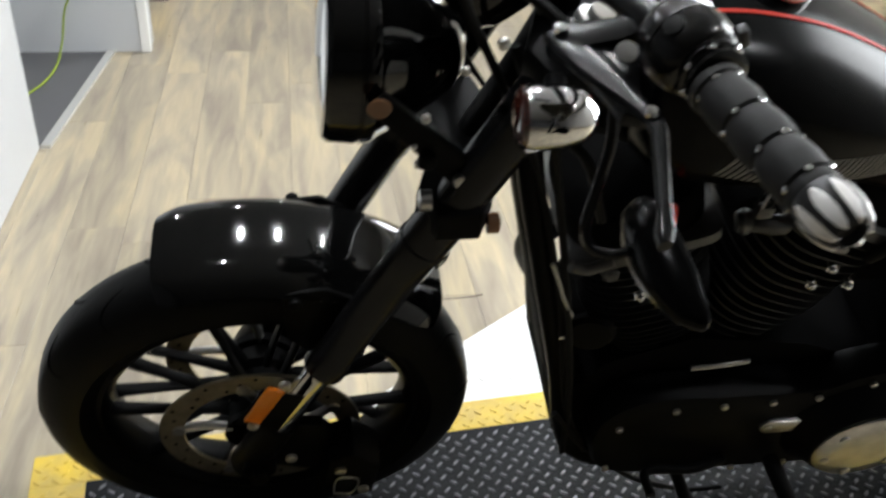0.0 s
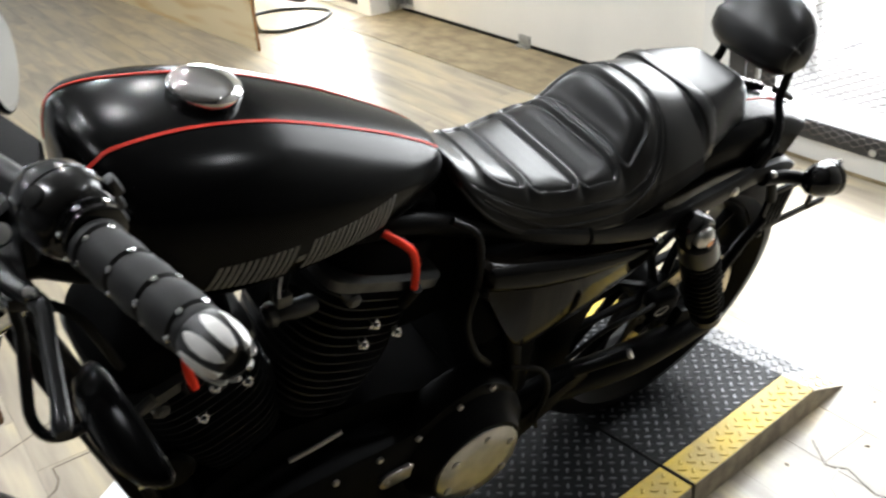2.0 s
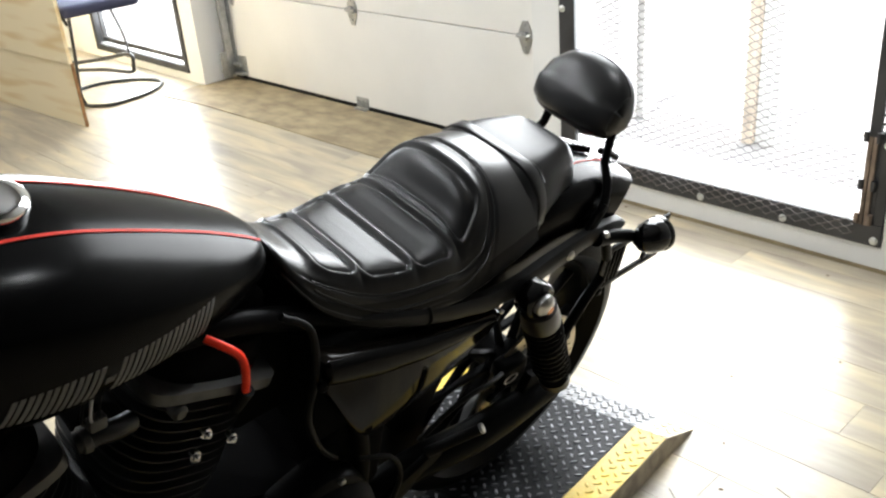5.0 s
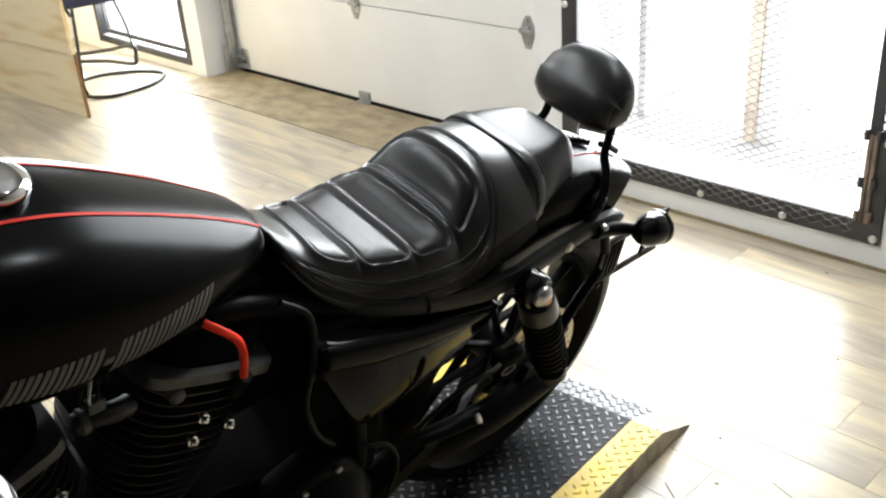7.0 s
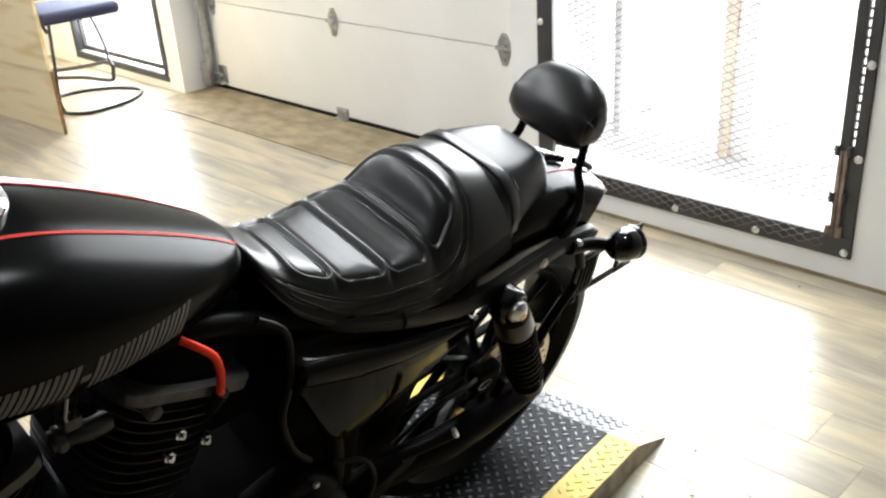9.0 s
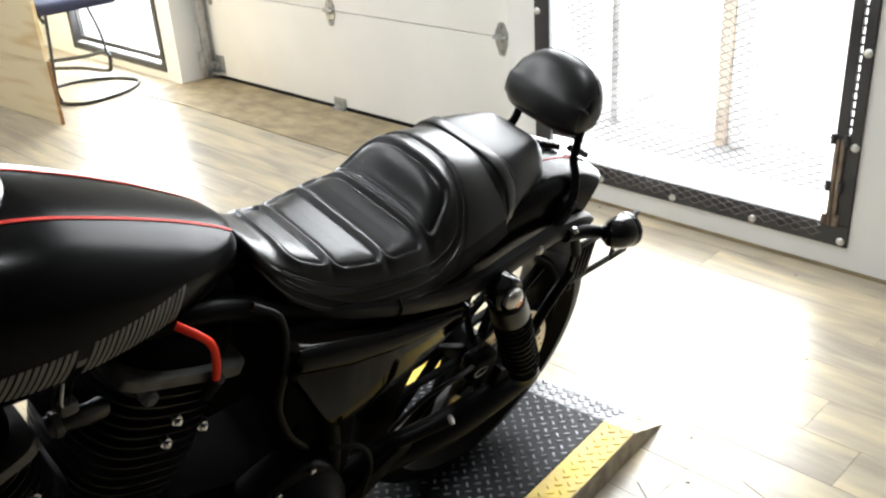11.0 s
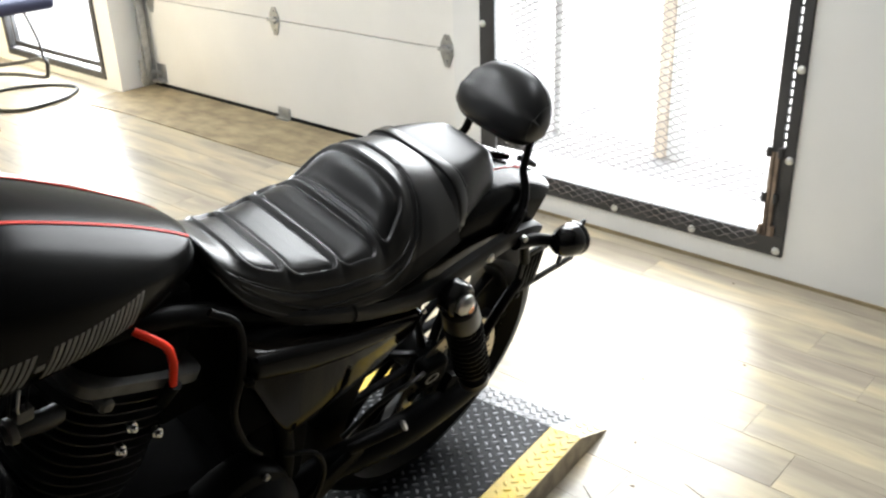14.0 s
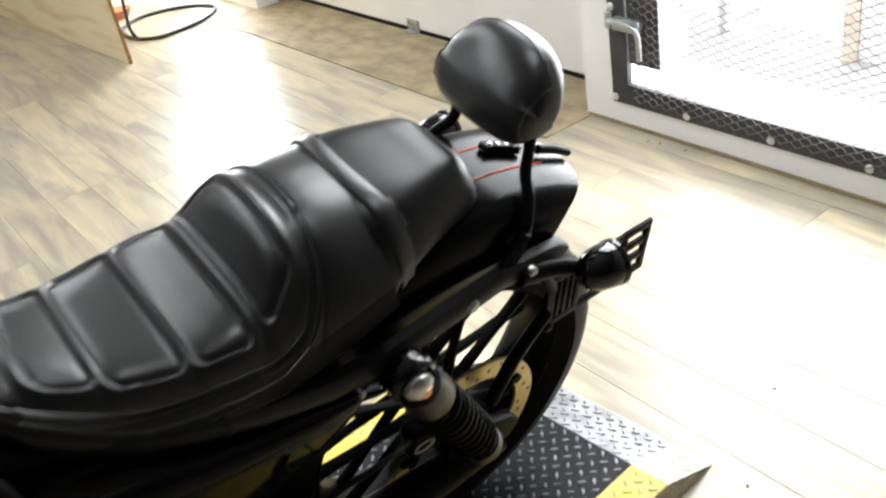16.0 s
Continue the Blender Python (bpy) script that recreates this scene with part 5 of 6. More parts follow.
# ---- seat: a dished rider's seat with recessed pads between rolls, a strap and a pillion pad
SEAT = [  # x, half width, height on the middle, drop to the edge, height of the lower hem, squareness
    (0.910, 0.046, 0.892, 0.016, 0.864, 3.0), (0.917, 0.066, 0.889, 0.024, 0.850, 3.0), (0.932, 0.084, 0.879, 0.036, 0.826, 3.2), (0.955, 0.096, 0.865, 0.046, 0.798, 3.4), (1.00, 0.109, 0.842, 0.053, 0.764, 4.8), (1.05, 0.122, 0.827, 0.056, 0.745, 6.0),
    (1.10, 0.133, 0.820, 0.054, 0.739, 7.0), (1.15, 0.139, 0.820, 0.056, 0.738, 7.0), (1.185, 0.142, 0.827, 0.071, 0.739, 5.0), (1.21, 0.143, 0.847, 0.086, 0.744, 4.0), (1.235, 0.145, 0.880, 0.112, 0.750, 3.2),
    (1.262, 0.146, 0.895, 0.120, 0.760, 2.9), (1.30, 0.146, 0.895, 0.110, 0.770, 2.8), (1.352, 0.141, 0.885, 0.091, 0.780, 2.8)]
SROWS = spline_table(SEAT, 300)
SEAT_PADS = [  # front, rear and half width of each recessed pad
    (0.971, 1.019, 0.062, 0.078), (1.035, 1.104, 0.086, 0.102), (1.120, 1.180, 0.105, 0.110), (1.203, 1.246, 0.106, 0.088)]


def ease(t):
    t = max(0.0, min(1.0, t))
    return t * t * (3 - 2 * t)


def pleat(x, y):
    """Relief of the quilted inset: soft pads sunk between rolls, and a double seam round the whole inset."""
    y = abs(y)
    d = 1.0
    for x0, x1, w0, w1 in SEAT_PADS:
        w = w0 + (w1 - w0) * max(0.0, min(1.0, (x - x0) / (x1 - x0)))
        r = 0.011
        ax, ay = abs(x - (x0 + x1) / 2) - (x1 - x0) / 2 + r, y - w + r
        d = min(d, math.hypot(max(ax, 0), max(ay, 0)) + min(max(ax, ay), 0) - r)
    if d < 0:
        h = 0.0030 * (1 - math.exp(d / 0.014)) - 0.0012 * math.exp(-(d / 0.0028) ** 2)
    else:
        h = 0.0070 * ease(d / 0.0075) - 0.0012 * math.exp(-(d / 0.0028) ** 2)
        h *= math.exp(-(max(0.0, d - 0.0085) / 0.0075) ** 1.5)
    if x < 1.215:
        g = y - lerp_table([(0.92, 0.062), (0.96, 0.080), (1.00, 0.094), (1.05, 0.110), (1.10, 0.121), (1.15, 0.127), (1.215, 0.128)], x)[0]
    else:
        g = (((y / 0.128) ** 2.6 + ((x - 1.215) / 0.066) ** 2.6) ** (1 / 2.6) - 1) * 0.09
    seam_ = -0.0034 * math.exp(-(g / 0.0024) ** 2) + 0.0028 * math.exp(-((g - 0.0052) / 0.0026) ** 2) - 0.0026 * math.exp(-((g - 0.0105) / 0.0022) ** 2)
    return (h + seam_) * ease((x - 0.925) / 0.02)


def seat_rings(rows, with_pleats):
    rings = []
    m = 141
    for x, hw, zc, drop, hem, power in rows:
        row = []
        for k in range(m):
            v = 2 * k / (m - 1) - 1
            vv = v * 0.985
            z = zc - drop * abs(vv) ** power - 0.010 * abs(vv) ** 14
            if with_pleats:
                z += pleat(x, hw * vv)
            row.append(Vector((x, hw * vv, z)))
        zl = zc - drop - 0.010
        skirt = [Vector((x, hw * (1.0 + 0.02 * math.sin(math.pi * t)), zl + (hem - zl) * t)) for t in (0.2, 0.45, 0.7, 0.9)]
        base = [Vector((x, hw * 0.97, hem - 0.004)), Vector((x, hw * 0.5, hem - 0.006)), Vector((x, -hw * 0.5, hem - 0.006)), Vector((x, -hw * 0.97, hem - 0.004))]
        rings.append(row + skirt + base + [Vector((p.x, -p.y, p.z)) for p in reversed(skirt)])
    return rings


bm = loft(seat_rings(SROWS, True))
bm.verts.index_update()
for f in bm.faces:
    # shade on the sides below the shoulder seam, put in as darker pad vinyl
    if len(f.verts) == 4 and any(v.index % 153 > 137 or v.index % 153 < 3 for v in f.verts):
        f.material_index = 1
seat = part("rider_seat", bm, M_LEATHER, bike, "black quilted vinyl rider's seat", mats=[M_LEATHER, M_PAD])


def on_seat(x, y):
    i = int(np.clip(np.searchsorted(SROWS[:, 0], x), 0, len(SROWS) - 1))
    _, hw, zc, drop, hem, power = SROWS[i]
    v = min(1.0, abs(y) / hw)
    return Vector((x, y, zc - drop * v ** power - 0.010 * v ** 14 + pleat(x, y)))


# two stitched welts round the quilted inset
for off in (0.0, 0.0095):
    side = [(x, lerp_table([(0.92, 0.062), (0.96, 0.080), (1.00, 0.094), (1.05, 0.110), (1.10, 0.121), (1.15, 0.127), (1.215, 0.128)], x)[0] + off) for x in [0.945 + 0.0135 * k for k in range(20)]]
    arc = [(1.215 + (0.066 + off) * math.sin(q) ** (2 / 2.6), (0.128 + off) * math.cos(q) ** (2 / 2.6)) for q in [math.pi / 2 * k / 16 for k in range(1, 17)]]
    half = side + arc
    path = [on_seat(x, -y) for x, y in half] + [on_seat(x, y) for x, y in reversed(half[:-1])]
    part("seat_welt", tube([p + Vector((0, 0, 0.0008)) for p in path], 0.0019, 6, 0), M_LEATHER, seat, "stitched vinyl welt")
PILL = [(1.345, 0.136, 0.884, 0.086, 0.778, 3.0), (1.37, 0.121, 0.881, 0.062, 0.785, 4.2), (1.41, 0.109, 0.878, 0.052, 0.790, 5.5), (1.45, 0.096, 0.874, 0.046, 0.792, 6.0), (1.48, 0.086, 0.871, 0.044, 0.792, 6.0), (1.505, 0.078, 0.865, 0.044, 0.790, 6.0),
        (1.522, 0.070, 0.850, 0.038, 0.788, 5.0), (1.535, 0.060, 0.829, 0.026, 0.786, 4.5), (1.545, 0.048, 0.807, 0.012, 0.784, 4.0), (1.550, 0.034, 0.796, 0.004, 0.780, 3.0)]
part("pillion_pad", loft(seat_rings(spline_table(PILL, 70), False)), M_PAD, bike, "smooth black vinyl pillion pad")
# strap across the seat joint: it lies on the pad and runs down both sides
PROWS = spline_table(PILL, 70)


def strap_at(x, v):
    x_ = x + 0.014 * abs(min(1.0, abs(v))) ** 2.2
    i = int(np.clip(np.searchsorted(PROWS[:, 0], x_), 0, len(PROWS) - 1))
    _, hw, zc, drop, hem, power = PROWS[i]
    if abs(v) <= 1:
        return Vector((x_, hw * v * 0.985, zc - drop * abs(v * 0.985) ** power - 0.010 * abs(v) ** 14))
    return Vector((x_, hw * math.copysign(1.0, v), zc - drop - 0.010 - (abs(v) - 1) * 0.10))


strap = []
for x, lift in ((1.356, -0.004), (1.357, 0.0036), (1.360, 0.0050), (1.368, 0.0042), (1.376, 0.0050), (1.379, 0.0036), (1.380, -0.004)):
    row = []
    for k in range(61):
        v = (2 * k / 60 - 1) * 1.30
        row.append(strap_at(x, v) + Vector((0, math.copysign(lift * min(1.0, abs(v) ** 3), v), lift * max(0.0, 1 - abs(v) ** 8))))
    strap.append(row)
part("seat_strap", loft(strap, closed=False, caps=False), M_LEATHER, seat, "black vinyl grab strap")
for s in (-1, 1):
    part("strap_fold", tube([strap_at(1.381, s * v) + Vector((0, 0.002 * s, 0.001)) for v in (0.60, 0.70, 0.80, 0.88)], 0.0028, 8, 4), M_LEATHER, seat, "folded strap end")


for s in (1, -1):
    pts = [Vector((x, hw * s * 0.99, zc - drop - 0.011)) for x, hw, zc, drop, hem, power in SROWS[8::6]]
    part("seat_piping", tube(pts, 0.0022, 6, 0), M_LEATHER, seat)

# ---- tail
def rear_fender():
    """A bobbed fender: broad rounded crown, flat flanks, the end cut back at the sides."""
    rings = []
    for i in range(61):
        t = i / 60
        row = []
        for k in range(33):
            v = 2 * k / 32 - 1
            a = radians(130 + (58 + 11 * abs(v) ** 1.5 - 130) * t)
            r = 0.455 - 0.012 * v * v - 0.090 * abs(v) ** 6
            row.append(Vector((RW[0] + r * math.cos(a), 0.104 * math.sin(v * math.pi / 2), RW[1] + r * math.sin(a))))
        inner = [Vector((RW[0] + (p.x - RW[0]) * 0.986, p.y * 0.972, RW[1] + (p.z - RW[1]) * 0.986)) for p in reversed(row)]
        rings.append(row + inner)
    return part("rear_fender", loft(rings), M_TANK, bike, "satin black bobbed rear fender")


rf = rear_fender()
for y in (-0.030, 0.030):
    pts = [(RW[0] + 0.4558 * math.cos(a), y, RW[1] + 0.4546 * math.sin(a)) for a in [radians(88 - 1.6 * k) for k in range(14)]]
    part("pinstripe", tube(pts, 0.0016, 6, 0), M_RED, rf, "thin red pinstripe")
for s in (-1, 1):
    # fender strut rail
    rings = []
    for x, y, z, h in ((0.99, 0.096, 0.768, 0.012), (1.04, 0.114, 0.758, 0.014), (1.10, 0.128, 0.742, 0.0155), (1.16, 0.135, 0.724, 0.016), (1.25, 0.139, 0.700, 0.017), (1.33, 0.136, 0.690, 0.019), (1.42, 0.130, 0.691, 0.019), (1.53, 0.122, 0.692, 0.018), (1.60, 0.119, 0.684, 0.017), (1.645, 0.114, 0.674, 0.014), (1.662, 0.110, 0.670, 0.006)):
        y *= s
        rings.append([Vector((x, y + 0.012 * a, z + h * b)) for a, b in ((-1, -0.6), (-0.6, -1), (0.6, -1), (1, -0.6), (1, 0.6), (0.6, 1), (-0.6, 1), (-1, 0.6))])
    rail = part("fender_strut", loft(rings), M_RAIL, bike, "black frame rail beside the fender")
    part("rail_clip", tube([(1.118 + 0.003 * math.cos(q), (0.131 + 0.0140 * math.cos(q)) * s, 0.7365 + 0.0175 * math.sin(q)) for q in [2 * math.pi * k / 16 for k in range(16)]], 0.0028, 6, 0, True), M_RUBBER, rail, "black rubber clip")
    for x, z in ((1.471, 0.690), (1.575, 0.686)):
        part("strut_bolt", turned((x, 0.131 * s, z), (0, s, 0), [(0, 0.010), (0.008, 0.010), (0.012, 0.006)], 12), M_ALU, rail)
    # shock absorber
    top, bot = Vector((1.343, 0.173 * s, 0.681)), Vector((1.482, 0.174 * s, 0.402))
    d = (bot - top).normalized()
    L = (bot - top).length
    sh = part("shock", turned(top + d * 0.02, d, [(0, 0.015), (0.004, 0.032), (0.05, 0.035), (0.06, 0.030), (0.062, 0.019), (L - 0.05, 0.019), (L - 0.048, 0.030), (L - 0.028, 0.030), (L - 0.024, 0.016), (L - 0.02, 0.012)], 28), M_SHOCK, bike, "dark shock absorber with black coil spring")
    u, v = ring_frame(d)
    turns = 10
    pts = [top + d * (0.078 + (L - 0.135) * k / (turns * 16)) + (u * math.cos(k * math.pi / 8) + v * math.sin(k * math.pi / 8)) * 0.0305 for k in range(turns * 16 + 1)]
    part("coil_spring", tube(pts, 0.0058, 8, 0), M_SATIN, sh, "black coil spring")
    part("shock_eye", turned(top - Vector((0, 0.022 * s, 0)), (0, s, 0), [(0, 0.028), (0.004, 0.033), (0.028, 0.033), (0.033, 0.031), (0.036, 0.027), (0.034, 0.022)], 32), M_GLOSS, sh)
    bm = bm_new()
    add_turned(bm, bot - Vector((0, 0.020 * s, 0)), (0, s, 0), [(0, 0.019), (0.032, 0.019), (0.036, 0.012)], 24)
    part("shock_eye", bm, M_SATIN, sh)
    part("shock_bolt", turned(top + Vector((0, 0.013 * s, 0)), (0, s, 0), [(0, 0.0195), (0.008, 0.0195), (0.014, 0.014), (0.017, 0.004)], 24), M_ALU, sh, "bright domed bolt")
    part("bolt_insert", turned(top + Vector((0.004, 0.024 * s, -0.006)), (0, s, 0), [(0, 0.008), (0.006, 0.007), (0.008, 0.002)], 16), M_COPPER, sh, "copper-coloured cap")
    part("lower_bolt", turned(bot + Vector((0, 0.012 * s, 0)), (0, s, 0), [(0, 0.010), (0.008, 0.010), (0.010, 0.007)], 6), M_ALU, sh)
    # swingarm
    sw = part("swingarm", tube([(1.02, 0.115 * s, 0.335), (1.15, 0.120 * s, 0.338), (1.30, 0.138 * s, 0.336), (1.42, 0.141 * s, 0.334), (1.54, 0.141 * s, 0.3335)], lambda t: 0.024 + 0.009 * math.sin(math.pi * min(1.0, t)), 16, 6), M_SATIN, bike, "black swingarm")
    part("axle_plate", prism([(1.42, 0.305), (1.57, 0.305), (1.59, 0.333), (1.57, 0.362), (1.50, 0.385), (1.455, 0.40), (1.44, 0.365)], "y", 0.130 * s - 0.010, 0.130 * s + 0.010, 0.003), M_SATIN, sw)
    part("axle_nut", turned((RW[0], 0.140 * s, RW[1]), (0, s, 0), [(0, 0.019), (0.016, 0.019), (0.020, 0.013)], 6), M_ALU, sw)
    # rear signal
    sg = Vector((1.662, 0.181 * s, 0.676))
    sd = Vector((1, 0.10 * s, -0.06)).normalized()
    sig = part("rear_signal", turned(sg, sd, [(-0.036, 0.004), (-0.034, 0.012), (-0.026, 0.022), (-0.010, 0.030), (0.010, 0.0325), (0.020, 0.0325), (0.023, 0.031)], 32), M_GLOSS, bike, "gloss black bullet turn signal")
    part("signal_ring", turned(sg, sd, [(0.019, 0.0328), (0.021, 0.0338), (0.028, 0.0338), (0.029, 0.030)], 32, False), M_GLOSS, sig)
    part("signal_lens", turned(sg, sd, [(0.024, 0.031), (0.032, 0.029), (0.038, 0.019), (0.041, 0.002)], 32), M_SMOKE, sig, "dark smoked lens")
    part("signal_stalk", tube([(1.652, 0.168 * s, 0.670), (1.640, 0.150 * s, 0.668), (1.610, 0.136 * s, 0.672), (1.56, 0.128 * s, 0.682)], lambda t: 0.010 + 0.006 * t, 12, 5), M_SATIN, sig)
    part("stalk_nut", turned((1.655, 0.154 * s, 0.654), (0.4, s, 0), [(0, 0.008), (0.010, 0.008), (0.012, 0.005)], 6), M_SATIN, sig)
    # sissy bar side
    sb = part("sissy_bar", tube([(1.532, 0.118 * s, 0.690), (1.548, 0.118 * s, 0.714), (1.578, 0.113 * s, 0.744), (1.597, 0.096 * s, 0.773), (1.606, 0.076 * s, 0.800), (1.612, 0.071 * s, 0.830), (1.616, 0.068 * s, 0.880)], 0.0080, 12, 8), M_SATIN, bike, "black backrest upright")
    part("mount_plate", prism([(1.520, 0.690), (1.548, 0.684), (1.572, 0.722), (1.582, 0.742), (1.570, 0.750), (1.552, 0.735), (1.530, 0.712)], "y", 0.120 * s - 0.004, 0.120 * s + 0.004, 0.002), M_SATIN, sb)
    for q in ((1.540, 0.700), (1.562, 0.732)):
        part("mount_bolt", turned((q[0], 0.123 * s, q[1]), (0, s, 0), [(0, 0.006), (0.003, 0.006), (0.004, 0.004)], 10), M_SATIN, sb)
# tail: slotted bracket and short rod on the crown of the fender
FA = lambda a, y, r=0.459: Vector((RW[0] + r * math.cos(radians(a)), y, RW[1] + r * math.sin(radians(a))))
clip = part("fender_clip", loft([[FA(a, y - 0.0095, 0.457), FA(a, y - 0.008, 0.468), FA(a, y + 0.008, 0.468), FA(a, y + 0.0095, 0.457)] for a, y in ((76.5, 0.017), (75, 0.015), (71, 0.006), (70, 0.002))]), M_SATIN, rf, "black bracket with four bolts")
for k in range(4):
    part("clip_bolt", turned(FA(75.6 - 1.5 * k, 0.015 - 0.0045 * k, 0.466), FA(75 - 1.5 * k, 0, 1) - FA(75 - 1.5 * k, 0, 0), [(0, 0.0038), (0.004, 0.0038), (0.005, 0.0022)], 10), M_ALU, rf)
part("tail_rod", tube([FA(66.5, -0.012, 0.466), FA(62, -0.012, 0.466), FA(57.3, -0.012, 0.464)], 0.0068, 12, 6), M_SATIN, rf, "short black rod end")
# backrest pad: a full top and back that thin out towards the lower edge
PC = Vector((1.6147, 0.0143, 0.8893))
pr = Matrix.Translation(PC) @ Matrix.Rotation(radians(38), 4, "Y")
PADP = [(0.004, -0.066), (-0.014, -0.059), (-0.027, -0.038), (-0.034, -0.008), (-0.034, 0.022), (-0.027, 0.046), (-0.011, 0.062), (0.012, 0.068), (0.034, 0.062), (0.048, 0.042), (0.051, 0.012), (0.044, -0.020), (0.031, -0.046), (0.017, -0.062)]
PADP = [(p.x, p.y) for p in smooth_points([(a, b, 0) for a, b in PADP + [PADP[0]]], 4)[:-1]]


def pad_point(v, i):
    a, b = PADP[i % len(PADP)]
    e = 2.4 if b > 0 else 3.5
    k = max(0.0, 1 - abs(v) ** e) ** (1 / (e - 0.3))
    return pr @ Vector(((a - 0.006) * (0.30 + 0.70 * k) * (1 if k > 0.02 else 0.3) + 0.006 + 0.010 * v * v, 0.094 * v, b * k * (1.247 if b > 0 else 0.80)))


VS = [math.sin(math.pi / 2 * t) for t in [k / 20 for k in range(-20, 21)]]
pad = part("backrest_pad", loft([[pad_point(v * 0.998, i) for i in range(len(PADP))] for v in VS]), M_LEATHER, bike, "rounded black vinyl backrest pad")
VE = [v for v in VS if abs(v) <= 0.90]
part("pad_piping", tube([pad_point(v, 24) for v in VE] + [pad_point(VE[-1], i) for i in range(23, 0, -1)] + [pad_point(v, 0) for v in reversed(VE)] + [pad_point(VE[0], i) for i in range(1, 24)], 0.0016, 6, 0, True), M_LEATHER, pad)


# side-mounted slotted plate holder
def plate_holder():
    y = -0.112
    holder = part("plate_holder", box((1.640, y - 0.004, 0.500), (1.652, y + 0.004, 0.600), 0.002), M_SATIN, bike, "black slotted number plate holder, empty")
    def piece(lo, hi):
        part("holder_bar", box(lo, hi, 0.0012), M_SATIN, holder)
    for x0 in (1.652, 1.800):
        if x0 < 1.7:
            for x in (x0, x0 + 0.013, x0 + 0.026, x0 + 0.039):
                piece((x, y - 0.0035, 0.512), (x + 0.0055, y + 0.0035, 0.592))
        else:
            piece((x0 - 0.002, y - 0.0035, 0.512), (x0 + 0.010, y + 0.0035, 0.592))
            for z in (0.530, 0.561):
                piece((x0 + 0.010, y - 0.0035, z), (x0 + 0.050, y + 0.0035, z + 0.014))
        piece((x0 - 0.002, y - 0.0035, 0.592), (x0 + 0.062, y + 0.0035, 0.606))
        piece((x0 - 0.002, y - 0.0035, 0.498), (x0 + 0.062, y + 0.0035, 0.512))
        piece((x0 + 0.050, y - 0.0035, 0.512), (x0 + 0.062, y + 0.0035, 0.592))
    piece((1.712, y - 0.003, 0.498), (1.80, y + 0.003, 0.514))
    piece((1.712, y - 0.003, 0.590), (1.80, y + 0.003, 0.606))
    part("holder_arm", tube([(1.53, -0.128, 0.42), (1.58, -0.126, 0.50), (1.645, -0.116, 0.54)], 0.011, 10, 6), M_SATIN, holder)
    part("holder_arm", tube([(1.645, -0.116, 0.59), (1.62, -0.118, 0.64), (1.60, -0.118, 0.68)], 0.010, 10, 6), M_SATIN, holder)
    part("holder_bolt", turned((1.646, y - 0.004, 0.505), (0, -1, 0), [(0, 0.008), (0.007, 0.008), (0.009, 0.005)], 12), M_SATIN, holder)


plate_holder()

# ---- frame
for s in (-1, 1):
    part("frame_tube", tube([(0.334, 0.03 * s, 0.93), (0.341, 0.05 * s, 0.85), (0.378, 0.075 * s, 0.70), (0.434, 0.095 * s, 0.48), (0.463, 0.105 * s, 0.34), (0.50, 0.11 * s, 0.265), (0.60, 0.115 * s, 0.235), (0.90, 0.115 * s, 0.235), (1.02, 0.115 * s, 0.29), (1.03, 0.125 * s, 0.45), (1.00, 0.122 * s, 0.62), (0.985, 0.100 * s, 0.745)], 0.0165, 14, 6), M_SATIN, bike, "black frame tube")
    part("frame_tube", tube([(0.36, 0.03 * s, 0.94), (0.55, 0.06 * s, 0.885), (0.80, 0.075 * s, 0.845), (0.93, 0.078 * s, 0.792), (1.04, 0.106 * s, 0.748)], 0.017, 12, 6), M_SATIN, bike, "black frame tube")
part("steering_head", cyl((fork_x(0.86) + 0.045, 0, 0.83), (fork_x(1.03) + 0.045, 0, 1.05), 0.034), M_SATIN, bike)
part("down_cover", box((0.385, -0.055, 0.36), (0.425, 0.055, 0.62), 0.012, Matrix.Translation((0.40, 0, 0.53)) @ Matrix.Rotation(radians(-13), 4, "Y") @ Matrix.Translation((-0.38, 0, -0.53))), M_WRINKLE, bike, "black front engine guard")


